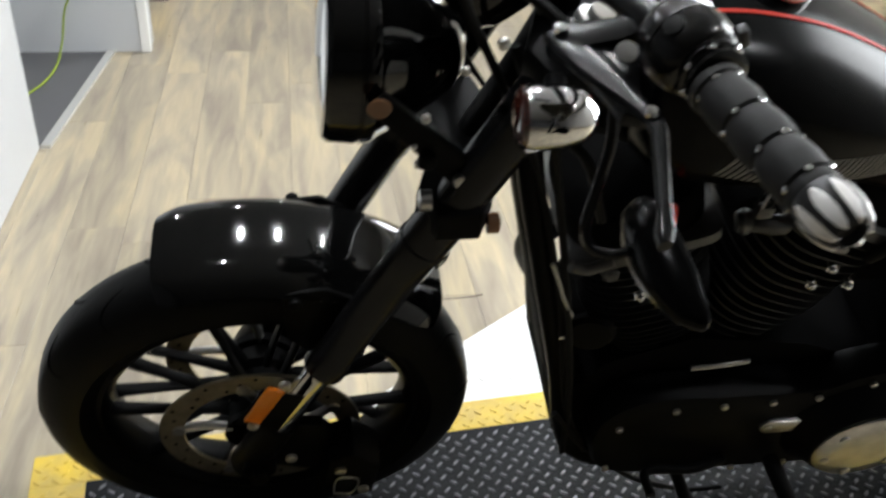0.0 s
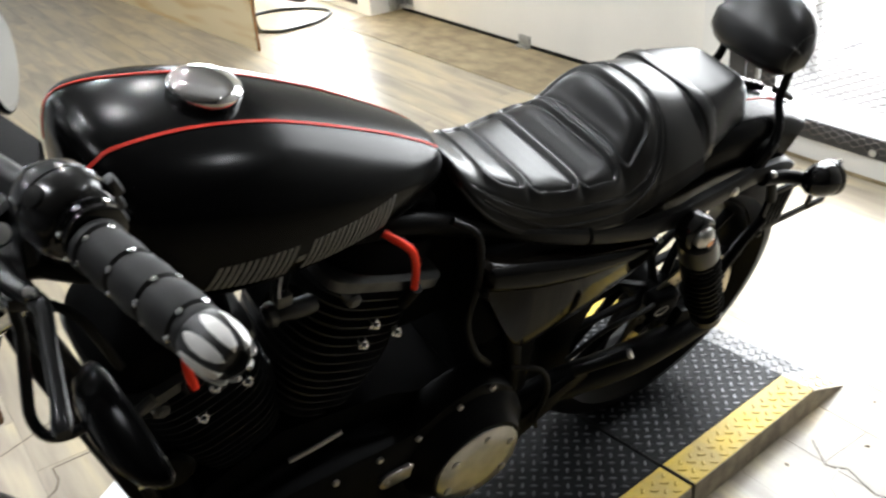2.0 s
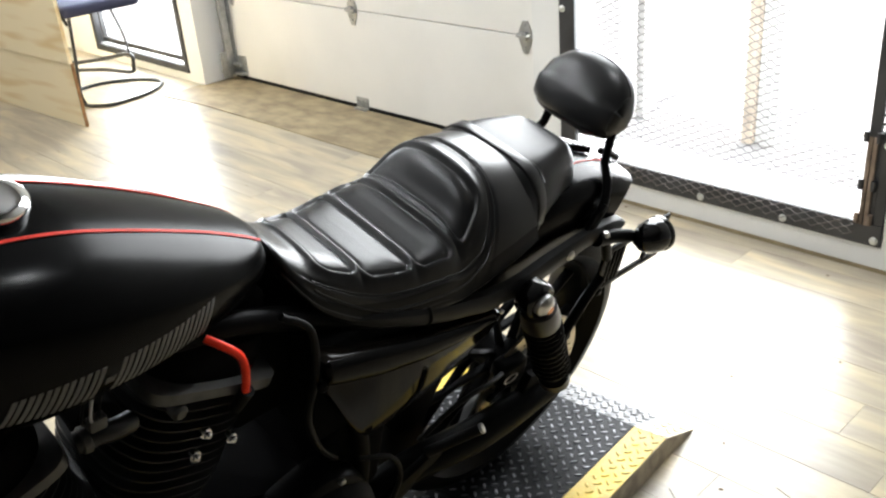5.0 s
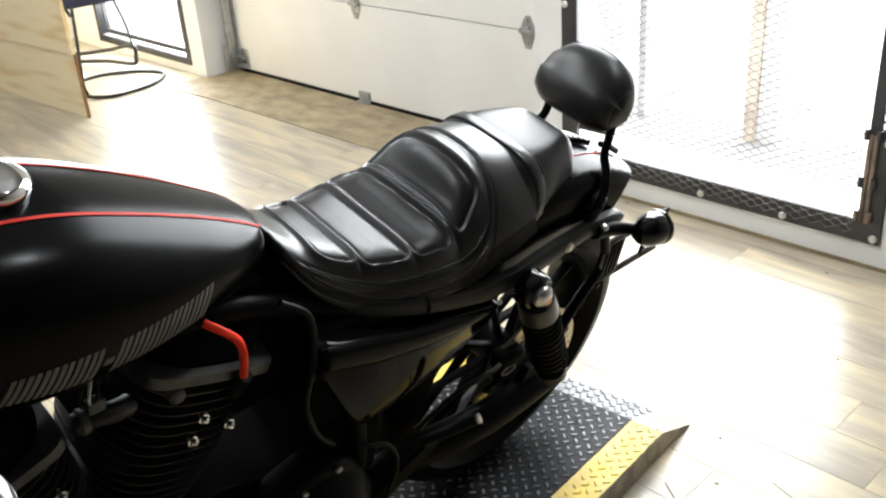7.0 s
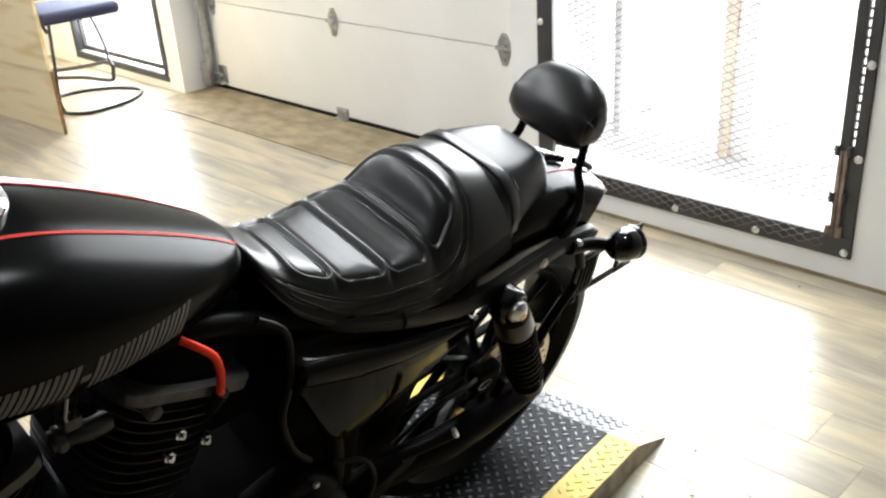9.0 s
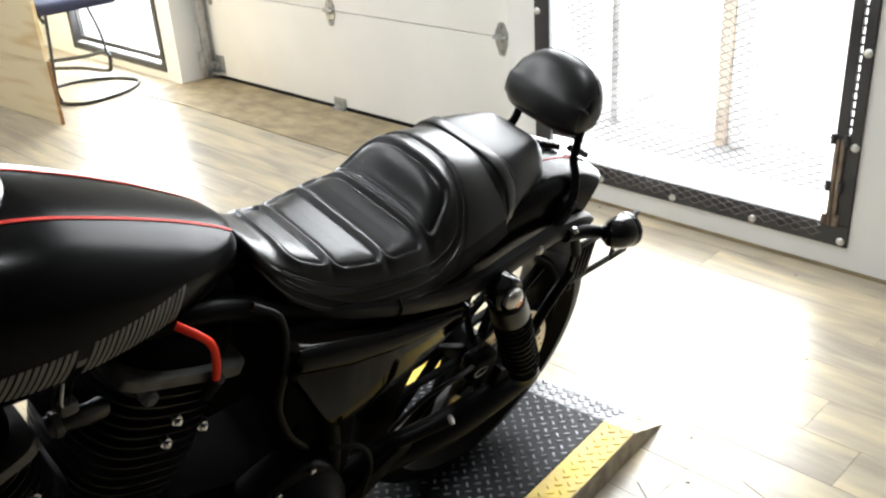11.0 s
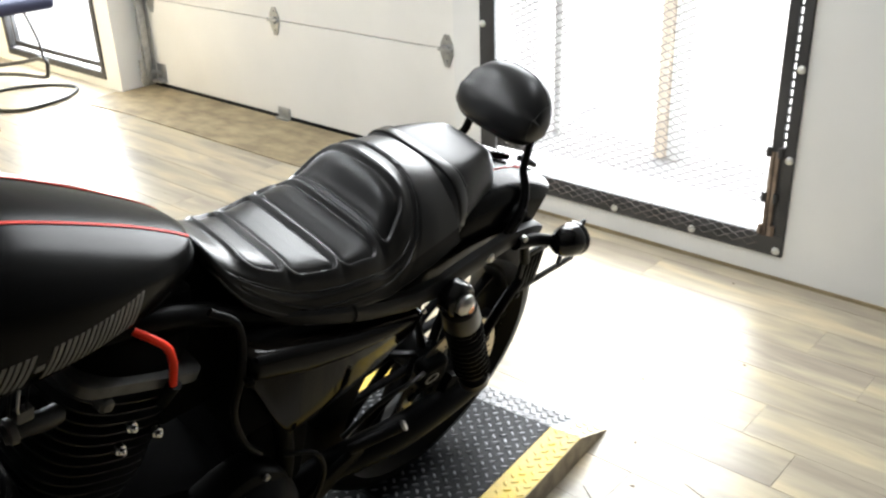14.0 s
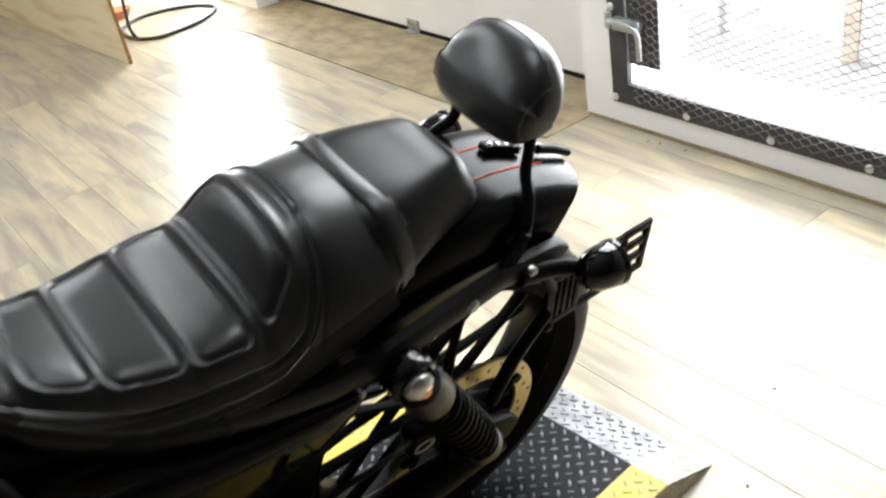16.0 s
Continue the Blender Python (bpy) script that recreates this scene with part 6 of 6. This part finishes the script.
# ---- engine
def cylinder_block(base, tilt, y_half, name, label, bolts):
    """Finned barrel and head; the axis leans by tilt degrees to the rear."""
    ax = Vector((math.sin(radians(tilt)), 0, math.cos(radians(tilt))))
    fx = Vector((ax.z, 0, -ax.x))
    base = Vector(base)

    def ring(h, rx, ry, sq=3.2, n=40):
        row = []
        for k in range(n):
            a = 2 * math.pi * k / n
            c, s = math.cos(a), math.sin(a)
            row.append(base + ax * h + fx * rx * math.copysign(abs(c) ** (2 / sq), c) + Vector((0, ry * math.copysign(abs(s) ** (2 / sq), s), 0)))
        return row
    ob = part(name, loft([ring(-0.05, 0.060, 0.062), ring(0.02, 0.066, 0.070), ring(0.26, 0.070, 0.075)]), M_WRINKLE, bike, label)
    for k in range(17):
        h = 0.010 + k * 0.0160
        g = 0.058 + 0.034 * min(1, k / 8)
        part("fin", loft([ring(h, g, y_half - 0.016 + 0.016 * min(1, k / 7)), ring(h + 0.0035, g + 0.001, y_half - 0.015 + 0.016 * min(1, k / 7))]), M_FIN, ob)
    part("head", loft([ring(0.284, 0.097, y_half - 0.001, 9), ring(0.286, 0.100, y_half + 0.004, 9), ring(0.302, 0.100, y_half + 0.004, 9), ring(0.304, 0.097, y_half - 0.001, 9)]), M_HEADBAND, ob, "grey machined head joint")
    part("rocker_cover", loft([ring(0.304, 0.092, y_half - 0.008), ring(0.335, 0.092, y_half - 0.008), ring(0.350, 0.084, y_half - 0.016), ring(0.360, 0.060, y_half - 0.04)]), M_WRINKLE, ob, "black rocker cover")
    for x, z in bolts:
        part("head_bolt", turned((x, -y_half + 0.006, z), (0, -1, 0), [(0, 0.008), (0.008, 0.008), (0.008, 0.0055), (0.013, 0.0055), (0.015, 0.003)], 12), M_CHROME, ob, "bright bolt")
    lug = base + ax * 0.270 - fx * 0.050 - Vector((0, y_half + 0.002, 0))
    part("head_lug", turned(lug + Vector((0, 0.03, 0)), (0, -1, 0), [(0, 0.012), (0.030, 0.011), (0.034, 0.007)], 16), M_HEADBAND, ob, "grey casting lug")
    return base, ax, fx


cylinder_block((0.668, 0, 0.499), 22.5, 0.105, "rear_cylinder", "black finned rear cylinder", ((0.761, 0.704), (0.799, 0.668), (0.744, 0.672)))
cylinder_block((0.592, 0, 0.472), -19.0, 0.105, "front_cylinder", "black finned front cylinder", ((0.570, 0.700), (0.507, 0.665), (0.527, 0.714)))
part("crankcase", loft([[Vector((x, -0.10 if k in (0, 3) else 0.12, z)) for k, z in enumerate((a, a, b, b))] for x, a, b in ((0.45, 0.32, 0.42), (0.50, 0.26, 0.50), (0.62, 0.245, 0.55), (0.80, 0.245, 0.52), (0.95, 0.25, 0.45), (1.03, 0.28, 0.40))]), M_WRINKLE, bike, "black engine crankcase")
# primary cover: long rounded slab with a bulge round the clutch
out = []
for x, z in [(0.49, 0.36), (0.50, 0.43), (0.56, 0.475), (0.70, 0.475), (0.82, 0.475), (0.87, 0.50), (0.94, 0.515), (1.00, 0.48), (1.03, 0.42), (1.03, 0.34), (0.99, 0.275), (0.93, 0.245), (0.80, 0.245), (0.60, 0.25), (0.52, 0.28)]:
    out.append(Vector((x, z, 0)))
outl = [(p.x, p.y) for p in smooth_points(out + [out[0]], 5)[:-1]]
prim = part("primary_cover", prism(outl, "y", -0.158, -0.095, 0.016), M_SATIN, bike, "black primary cover")
part("clutch_bulge", turned((0.922, -0.150, 0.372), (0, -1, 0), [(0, 0.122), (0.012, 0.118), (0.026, 0.100), (0.040, 0.092), (0.046, 0.088)], 48), M_SATIN, prim)
derby = part("derby_cover", turned((0.922, -0.192, 0.368), (0, -1, 0), [(0, 0.083), (0.006, 0.083), (0.010, 0.078), (0.012, 0.05), (0.0125, 0.001)], 56), M_ALU, prim, "dull silver round cover with screws")
for k in range(6):
    a = 2 * math.pi * k / 6 + 0.4
    part("cover_screw", turned((0.922 + 0.066 * math.cos(a), -0.203, 0.368 + 0.066 * math.sin(a)), (0, -1, 0), [(0, 0.0075), (0.003, 0.0075), (0.004, 0.005)], 14), M_ALU, derby)
oval = [(0.799 + 0.030 * (1 if c > 0 else -1) + 0.0165 * c, 0.391 + 0.0165 * s) for c, s in [(math.cos(2 * math.pi * k / 28), math.sin(2 * math.pi * k / 28)) for k in range(28)]]
insp = part("inspection_cover", prism(oval, "y", -0.166, -0.157, 0.002), M_ALU, prim, "silver oval inspection cover")
for dx in (-0.034, 0.034):
    part("cover_screw", turned((0.799 + dx, -0.166, 0.391), (0, -1, 0), [(0, 0.006), (0.002, 0.006), (0.003, 0.003)], 12), M_ALU, insp)
for x, z in ((0.525, 0.41), (0.602, 0.452), (0.675, 0.456), (0.751, 0.457), (0.822, 0.462), (0.897, 0.490), (0.53, 0.29), (0.64, 0.262), (0.75, 0.258), (0.84, 0.262), (0.96, 0.500), (1.012, 0.43), (1.01, 0.33)):
    part("cover_screw", turned((x, -0.158, z), (0, -1, 0), [(0, 0.0055), (0.005, 0.0055), (0.006, 0.0035)], 12), M_ALU, prim)
# intake between the cylinders and the linkage in front of it
part("intake", tube([(0.600, -0.096, 0.794), (0.622, -0.100, 0.797), (0.645, -0.100, 0.790), (0.668, -0.092, 0.780)], 0.0135, 16, 6), M_CASTING, bike, "dark grey intake pipe")
part("intake_clamp", turned((0.604, -0.097, 0.795), (1, -0.1, 0), [(0, 0.014), (0.002, 0.0165), (0.010, 0.0165), (0.012, 0.014)], 20), M_DULL, bike, "thin steel clamp")
part("intake_body", tube([(0.64, 0.08, 0.76), (0.645, 0.0, 0.765), (0.64, -0.07, 0.775)], 0.030, 16, 6), M_WRINKLE, bike)
part("sensor_plug", box((0.612, -0.112, 0.812), (0.634, -0.098, 0.832), 0.004), M_DULL, bike, "small grey sensor plug")
for k in range(3):
    part("sensor_wire", tube([(0.608 + 0.009 * k, -0.108, 0.828), (0.604 + 0.010 * k, -0.112, 0.842), (0.615 + 0.010 * k, -0.100, 0.865)], 0.0018, 6, 5), M_GALV if k == 1 else M_RUBBER, bike)
part("stud_bar", tube([(0.615, -0.128, 0.517), (0.66, -0.130, 0.523), (0.70, -0.128, 0.527)], 0.0042, 10, 4), M_ALU, bike, "short bright rod")
# plug wires
part("plug_wire", tube([(0.760, -0.11, 0.876), (0.775, -0.128, 0.868), (0.792, -0.131, 0.848), (0.804, -0.127, 0.818), (0.809, -0.123, 0.790), (0.810, -0.121, 0.765)], 0.0054, 12, 8), M_REDWIRE, bike, "red spark plug wire")
part("plug_wire", tube([(0.496, -0.12, 0.850), (0.481, -0.152, 0.862), (0.475, -0.165, 0.852), (0.476, -0.168, 0.832), (0.481, -0.166, 0.808)], 0.0056, 12, 8), M_REDWIRE, bike, "red spark plug wire")
for p, q in (((0.813, -0.121, 0.764), (0.806, -0.104, 0.72)), ((0.481, -0.166, 0.810), (0.492, -0.110, 0.74))):
    part("plug_boot", cyl(p, q, 0.0095, 0.0085, 14), M_RUBBER, bike)
# electrics under the seat and behind the cylinder
part("coil_box", box((0.80, -0.058, 0.80), (0.885, 0.02, 0.850), 0.008), M_WRINKLE, bike)
part("bright_clip", box((0.840, -0.074, 0.811), (0.858, -0.062, 0.819), 0.002), M_CHROME, bike, "small bright clip")
part("wire_loom", tube([(0.87, -0.11, 0.85), (0.905, -0.128, 0.82), (0.912, -0.135, 0.74), (0.905, -0.135, 0.66), (0.93, -0.135, 0.58), (0.965, -0.135, 0.53)], 0.0055, 10, 8), M_RUBBER, bike, "black wiring loom")


# small fittings by the front down tube
part("bright_clip", box((0.410, -0.114, 0.585), (0.428, -0.106, 0.593), 0.002), M_CHROME, bike, "small bright clip")
part("clear_hose", tube([(0.372, -0.115, 0.751), (0.387, -0.115, 0.714), (0.400, -0.115, 0.679), (0.418, -0.115, 0.641)], 0.0026, 8, 6), M_GALV, bike, "thin grey hose")
part("support_arm", tube([(0.396, -0.115, 0.745), (0.419, -0.115, 0.737), (0.448, -0.115, 0.752)], 0.0075, 10, 5), M_HEADBAND, bike, "short grey casting arm")
part("horn_cover", turned((0.452, -0.105, 0.60), (-0.2, -1, 0), [(0, 0.034), (0.010, 0.036), (0.016, 0.030), (0.018, 0.004)], 28), M_SATIN, bike, "black round horn cover")


# ---- side cover: a wedge with a raised top band
def side_cover():
    y = -0.146
    a = [(0.927, 0.700), (0.920, 0.740), (0.926, 0.764), (0.99, 0.744), (1.10, 0.710), (1.235, 0.674), (1.285, 0.662), (1.297, 0.650), (1.285, 0.628), (1.248, 0.602), (1.172, 0.571), (1.08, 0.551), (1.035, 0.545), (1.010, 0.552), (0.978, 0.600), (0.945, 0.665)]
    outl = [(p.x, p.y) for p in smooth_points([(u, v, 0) for u, v in a + [a[0]]], 4)[:-1]]
    ob = part("side_cover", prism(outl, "y", y, y + 0.04, 0.009), M_COVER, bike, "dusty gloss black side cover")
    rings = []
    for x, z, h, o in ((0.921, 0.742, 0.018, 0.004), (0.927, 0.741, 0.022, 0.012), (1.02, 0.709, 0.027, 0.016), (1.11, 0.681, 0.023, 0.014), (1.22, 0.658, 0.014, 0.010), (1.28, 0.651, 0.006, 0.005), (1.292, 0.650, 0.002, 0.001)):
        rings.append([Vector((x, y + 0.003 - o * c, z + h * s)) for c, s in [(math.cos(q), math.sin(q)) for q in [math.pi * (k / 10 - 0.5) for k in range(11)]]])
    part("cover_band", loft(rings, caps=False, closed=False), M_TANK, ob, "raised satin band")
    part("cover_peg", turned((0.916, y + 0.002, 0.728), (-0.4, -1, 0), [(0, 0.007), (0.010, 0.007), (0.012, 0.004)], 12), M_SATIN, ob)
    part("cover_screw", turned((1.289, y - 0.001, 0.664), (0, -1, 0), [(0, 0.004), (0.004, 0.004), (0.005, 0.002)], 10), M_ALU, ob)
    return ob


side_cover()
# black block added to stop bright floor showing through behind the cover
part("cover_gap_block", box((0.955, -0.120, 0.37), (1.085, 0.08, 0.565), 0.012), M_WRINKLE, bike)
part("oil_tank", box((0.95, 0.05, 0.55), (1.2, 0.115, 0.728), 0.03, segs=3), M_GLOSS, bike, "black oil tank on the far side")
part("battery_box", box((0.93, -0.12, 0.56), (1.16, 0.06, 0.76), 0.012), M_WRINKLE, bike)
# two more added blocks keep the space below tank and seat nose dark
part("seat_gap_block", box((0.84, -0.055, 0.60), (0.945, 0.045, 0.812), 0.010), M_WRINKLE, bike, "black block added to close the gap under the seat nose")
part("tank_gap_block", box((0.83, -0.030, 0.800), (0.930, 0.030, 0.858), 0.010), M_WRINKLE, bike, "black block added under the rear of the tank")
part("belt_guard", prism([(1.02, 0.44), (1.25, 0.455), (1.45, 0.43), (1.45, 0.41), (1.25, 0.42), (1.02, 0.39)], "y", 0.10, 0.13, 0.004), M_SATIN, bike)
part("rear_pulley", turned((RW[0], 0.100, RW[1]), (0, 1, 0), [(0, 0.02), (0, 0.108), (0.004, 0.114), (0.026, 0.114), (0.028, 0.108), (0.028, 0.02)], 48), M_SATIN, bike, "black belt pulley")
part("rear_caliper", box((1.385, -0.125, 0.385), (1.455, -0.085, 0.445), 0.012, segs=3), M_SATIN, bike, "black rear brake caliper")
part("caliper_badge", tube([(1.405 + 0.018 * math.cos(q), -0.1265, 0.415 + 0.009 * math.sin(q)) for q in [2 * math.pi * k / 16 for k in range(16)]], 0.0014, 6, 0, True), M_ALU, bike, "thin light oval outline")
part("brake_hose", tube([(1.39, -0.115, 0.43), (1.33, -0.135, 0.46), (1.24, -0.135, 0.46), (1.16, -0.130, 0.42)], 0.005, 8, 6), M_RUBBER, bike, "black brake hose")
part("drive_belt", tube([(1.0, 0.115, 0.40), (1.505, 0.115, 0.44), (1.60, 0.115, 0.33), (1.505, 0.115, 0.235), (1.0, 0.115, 0.27)], 0.009, 8, 8), M_RUBBER, bike)
# foot controls, stand, exhaust
peg = part("foot_peg", cyl((0.80, -0.17, 0.30), (0.80, -0.27, 0.305), 0.014, 0.013, 16), M_RUBBER, bike, "black foot peg")
part("rear_peg", cyl((1.165, -0.150, 0.405), (1.228, -0.203, 0.470), 0.010, 0.009, 14), M_RUBBER, bike, "black folded pillion peg")
part("peg_tip", turned((1.228, -0.203, 0.470), (0.6, -0.5, 0.6), [(0, 0.009), (0.005, 0.009), (0.006, 0.006)], 14), M_ALU, bike)
part("peg_bracket", prism([(1.03, 0.30), (1.06, 0.34), (1.20, 0.39), (1.21, 0.365), (1.10, 0.30), (1.05, 0.27)], "y", -0.150, -0.134, 0.003), M_SATIN, bike, "black peg bracket")
part("vent_hose", tube([(1.00, -0.15, 0.515), (1.05, -0.17, 0.50), (1.075, -0.175, 0.44), (1.07, -0.17, 0.36), (1.09, -0.16, 0.31)], 0.0045, 8, 8), M_RUBBER, bike, "thin black hose")
part("shift_lever", tube([(0.72, -0.165, 0.30), (0.66, -0.185, 0.315), (0.58, -0.19, 0.33), (0.575, -0.23, 0.33)], 0.0075, 10, 6), M_SATIN, bike, "gear lever")
part("side_stand", tube([(0.66, -0.10, 0.245), (0.70, -0.20, 0.165), (0.735, -0.315, 0.098 + 0.006)], 0.011, 12, 4), M_SATIN, bike, "black side stand")
part("stand_foot", box((0.70, -0.345, 0.100), (0.77, -0.295, 0.108), 0.003, Matrix.Translation((0.735, -0.32, 0.104)) @ Matrix.Rotation(radians(-17.19), 4, "X") @ Matrix.Translation((-0.735, 0.32, -0.104))), M_SATIN, bike)
part("exhaust", tube([(0.46, 0.10, 0.60), (0.44, 0.16, 0.45), (0.55, 0.18, 0.30), (0.80, 0.19, 0.27), (1.10, 0.19, 0.28), (1.55, 0.20, 0.33)], lambda t: 0.022 + 0.026 * min(1, max(0, (t - 0.55) * 4)), 18, 8), M_SATIN, bike, "black exhaust on the far side")

# ---------------------------------------------------------------- ceiling lamps
M_LAMP = glow("lamp_glow", (1.0, 0.95, 0.88), 30.0)
# second to fifth follow reflections on the fender; the rest are added fill
LAMPS = [(2.0, -1.0), (-0.19, 0.77), (0.39, 0.78), (1.18, 0.92), (-0.45, -0.16), (1.75, 2.0), (1.6, 3.3), (-0.3, 2.5), (-1.5, 2.4), (-1.5, 4.4), (0.5, 4.4)]
for x, y in LAMPS:
    ob = thing("ceiling_lamp", (x, y, CEIL_Z), "round white ceiling downlight, lit; four placed by reflections, the others added", "ceiling lamp", "ceiling downlights")
    part("rim", turned((0, 0, 0), (0, 0, -1), [(0, 0.062), (0.012, 0.058), (0.014, 0.042)], 32, False), M_WALL, ob)
    part("bulb", turned((0, 0, -0.001), (0, 0, -1), [(0, 0.040), (0.006, 0.038), (0.010, 0.022), (0.011, 0.002)], 32), M_LAMP, ob, "glowing lens")
    lamp = bpy.data.lights.new("downlight", "AREA")
    # added lamps by the door and gate run stronger to brighten those walls
    lamp.shape, lamp.size, lamp.energy, lamp.color = "DISK", 0.055, (14.0 if y > 1 else 8.5) if x > 1.5 else 7.4, (0.935, 0.968, 1.0)
    lo = new("downlight", lamp)
    lo.location = (x, y, CEIL_Z - 0.02)

# ---------------------------------------------------------------- floor boards, laid along y
floor = structure("floor", box((ROOM[0], ROOM[1], -0.02), (WALL_X, ROOM[3], -0.0045)), M_RUBBER, "pale yellow and grey wood-look vinyl plank floor", "floor")
BW, BL = 0.152, 1.22


def board_mesh(l):
    bm = box((0.0004, 0.0004, -0.004), (BW - 0.0004, l - 0.0004, 0.0), 0.0006, segs=1)
    me = bpy.data.meshes.new("plank")
    bm.to_mesh(me)
    bm.free()
    me.materials.append(M_PLANK)
    return me


FULL = board_mesh(BL)
rest = bm_new()
x = ROOM[0]
i = 0
random.seed(7)
while x < WALL_X - 0.01:
    y = ROOM[1] - random.random() * BL
    near = -1.45 <= x <= 2.95
    while y < ROOM[3]:
        l0 = max(y, ROOM[1])
        if near and -1.3 <= y <= 5.2 and x + BW <= WALL_X + 0.02:
            o = new("plank", FULL)
            o.location = (x, y, 0)
            o.parent = floor
        else:
            add_box(rest, (x + 0.0004, l0 + 0.0004, -0.004), (min(x + BW, WALL_X) - 0.0004, min(y + BL, ROOM[3]) - 0.0004, 0.0))
        y += BL
    x += BW
ro = mesh_object("far_planks", rest, M_PLANK, floor, smooth=False)
tagged(ro, "wood-look vinyl planks", "", "", "stuff")


# ---- wear on the floor: cracks, lighter seams, scratches and crumbs
M_CRACK = mat("dark_floor_crack", (0.10, 0.08, 0.06), 0.8)
M_SEAM = mat("pale_floor_seam", (0.55, 0.50, 0.42), 0.6)
M_CRUMB = mat("brown_crumb", (0.16, 0.11, 0.07), 0.9)


def floor_line(pts, half_w, material, label):
    rings = []
    for i, p in enumerate(pts):
        a, b = pts[max(0, i - 1)], pts[min(len(pts) - 1, i + 1)]
        d = Vector((b[0] - a[0], b[1] - a[1], 0)).normalized()
        n = Vector((-d.y, d.x, 0)) * half_w * (0.7 + 0.6 * ((i * 7) % 5) / 5)
        c = Vector((p[0], p[1], 0))
        rings.append([c - n + Vector((0, 0, -0.001)), c - n + Vector((0, 0, 0.0006)), c + n + Vector((0, 0, 0.0006)), c + n + Vector((0, 0, -0.001))])
    return part("floor_mark", loft(rings), material, floor, label, smooth=False)


floor_line([(1.762, -0.372), (1.715, -0.4386), (1.722, -0.452), (1.7406, -0.4748), (1.727, -0.512), (1.7157, -0.5534), (1.7359, -0.5977), (1.741, -0.64), (1.7459, -0.673), (1.758, -0.73), (1.7736, -0.80)], 0.0019, M_CRACK, "dark crack in a board")
floor_line([(1.7297, -0.4593), (1.690, -0.470), (1.6738, -0.4785), (1.6414, -0.5264), (1.6072, -0.5673)], 0.0026, M_SEAM, "pale scuffed line")
floor_line([(1.914, -0.547), (1.887, -0.631), (1.777, -0.811)], 0.0014, M_CRACK, "thin scratch")
floor_line([(0.385, 0.65), (0.475, 0.652), (0.52, 0.661)], 0.0022, M_CRACK, "dark crack in a board")
floor_line([(0.385, 0.65), (0.386, 0.60), (0.372, 0.569), (0.326, 0.54)], 0.0022, M_CRACK, "dark crack in a board")
floor_line([(0.298, 0.775), (0.446, 0.838)], 0.0022, M_CRACK, "dark joint line")
random.seed(21)
crumbs = [(1.978, -0.381), (1.832, -0.459), (1.939, -0.716), (2.467, -0.437), (1.888, -0.827), (2.158, -0.981), (2.235, -0.254), (1.655, -0.387), (2.97, 0.70), (2.96, 0.74), (2.975, 0.60), (2.90, -0.2)]
for x, y in crumbs:
    bm = bm_new()
    bmesh.ops.create_icosphere(bm, subdivisions=1, radius=0.0042, matrix=Matrix.Translation((x, y, 0.0012)) @ Matrix.Rotation(random.random() * 3, 4, "Z") @ Matrix.Diagonal((1.5, 0.9, 0.35, 1)))
    part("crumb", bm, M_CRUMB, floor)
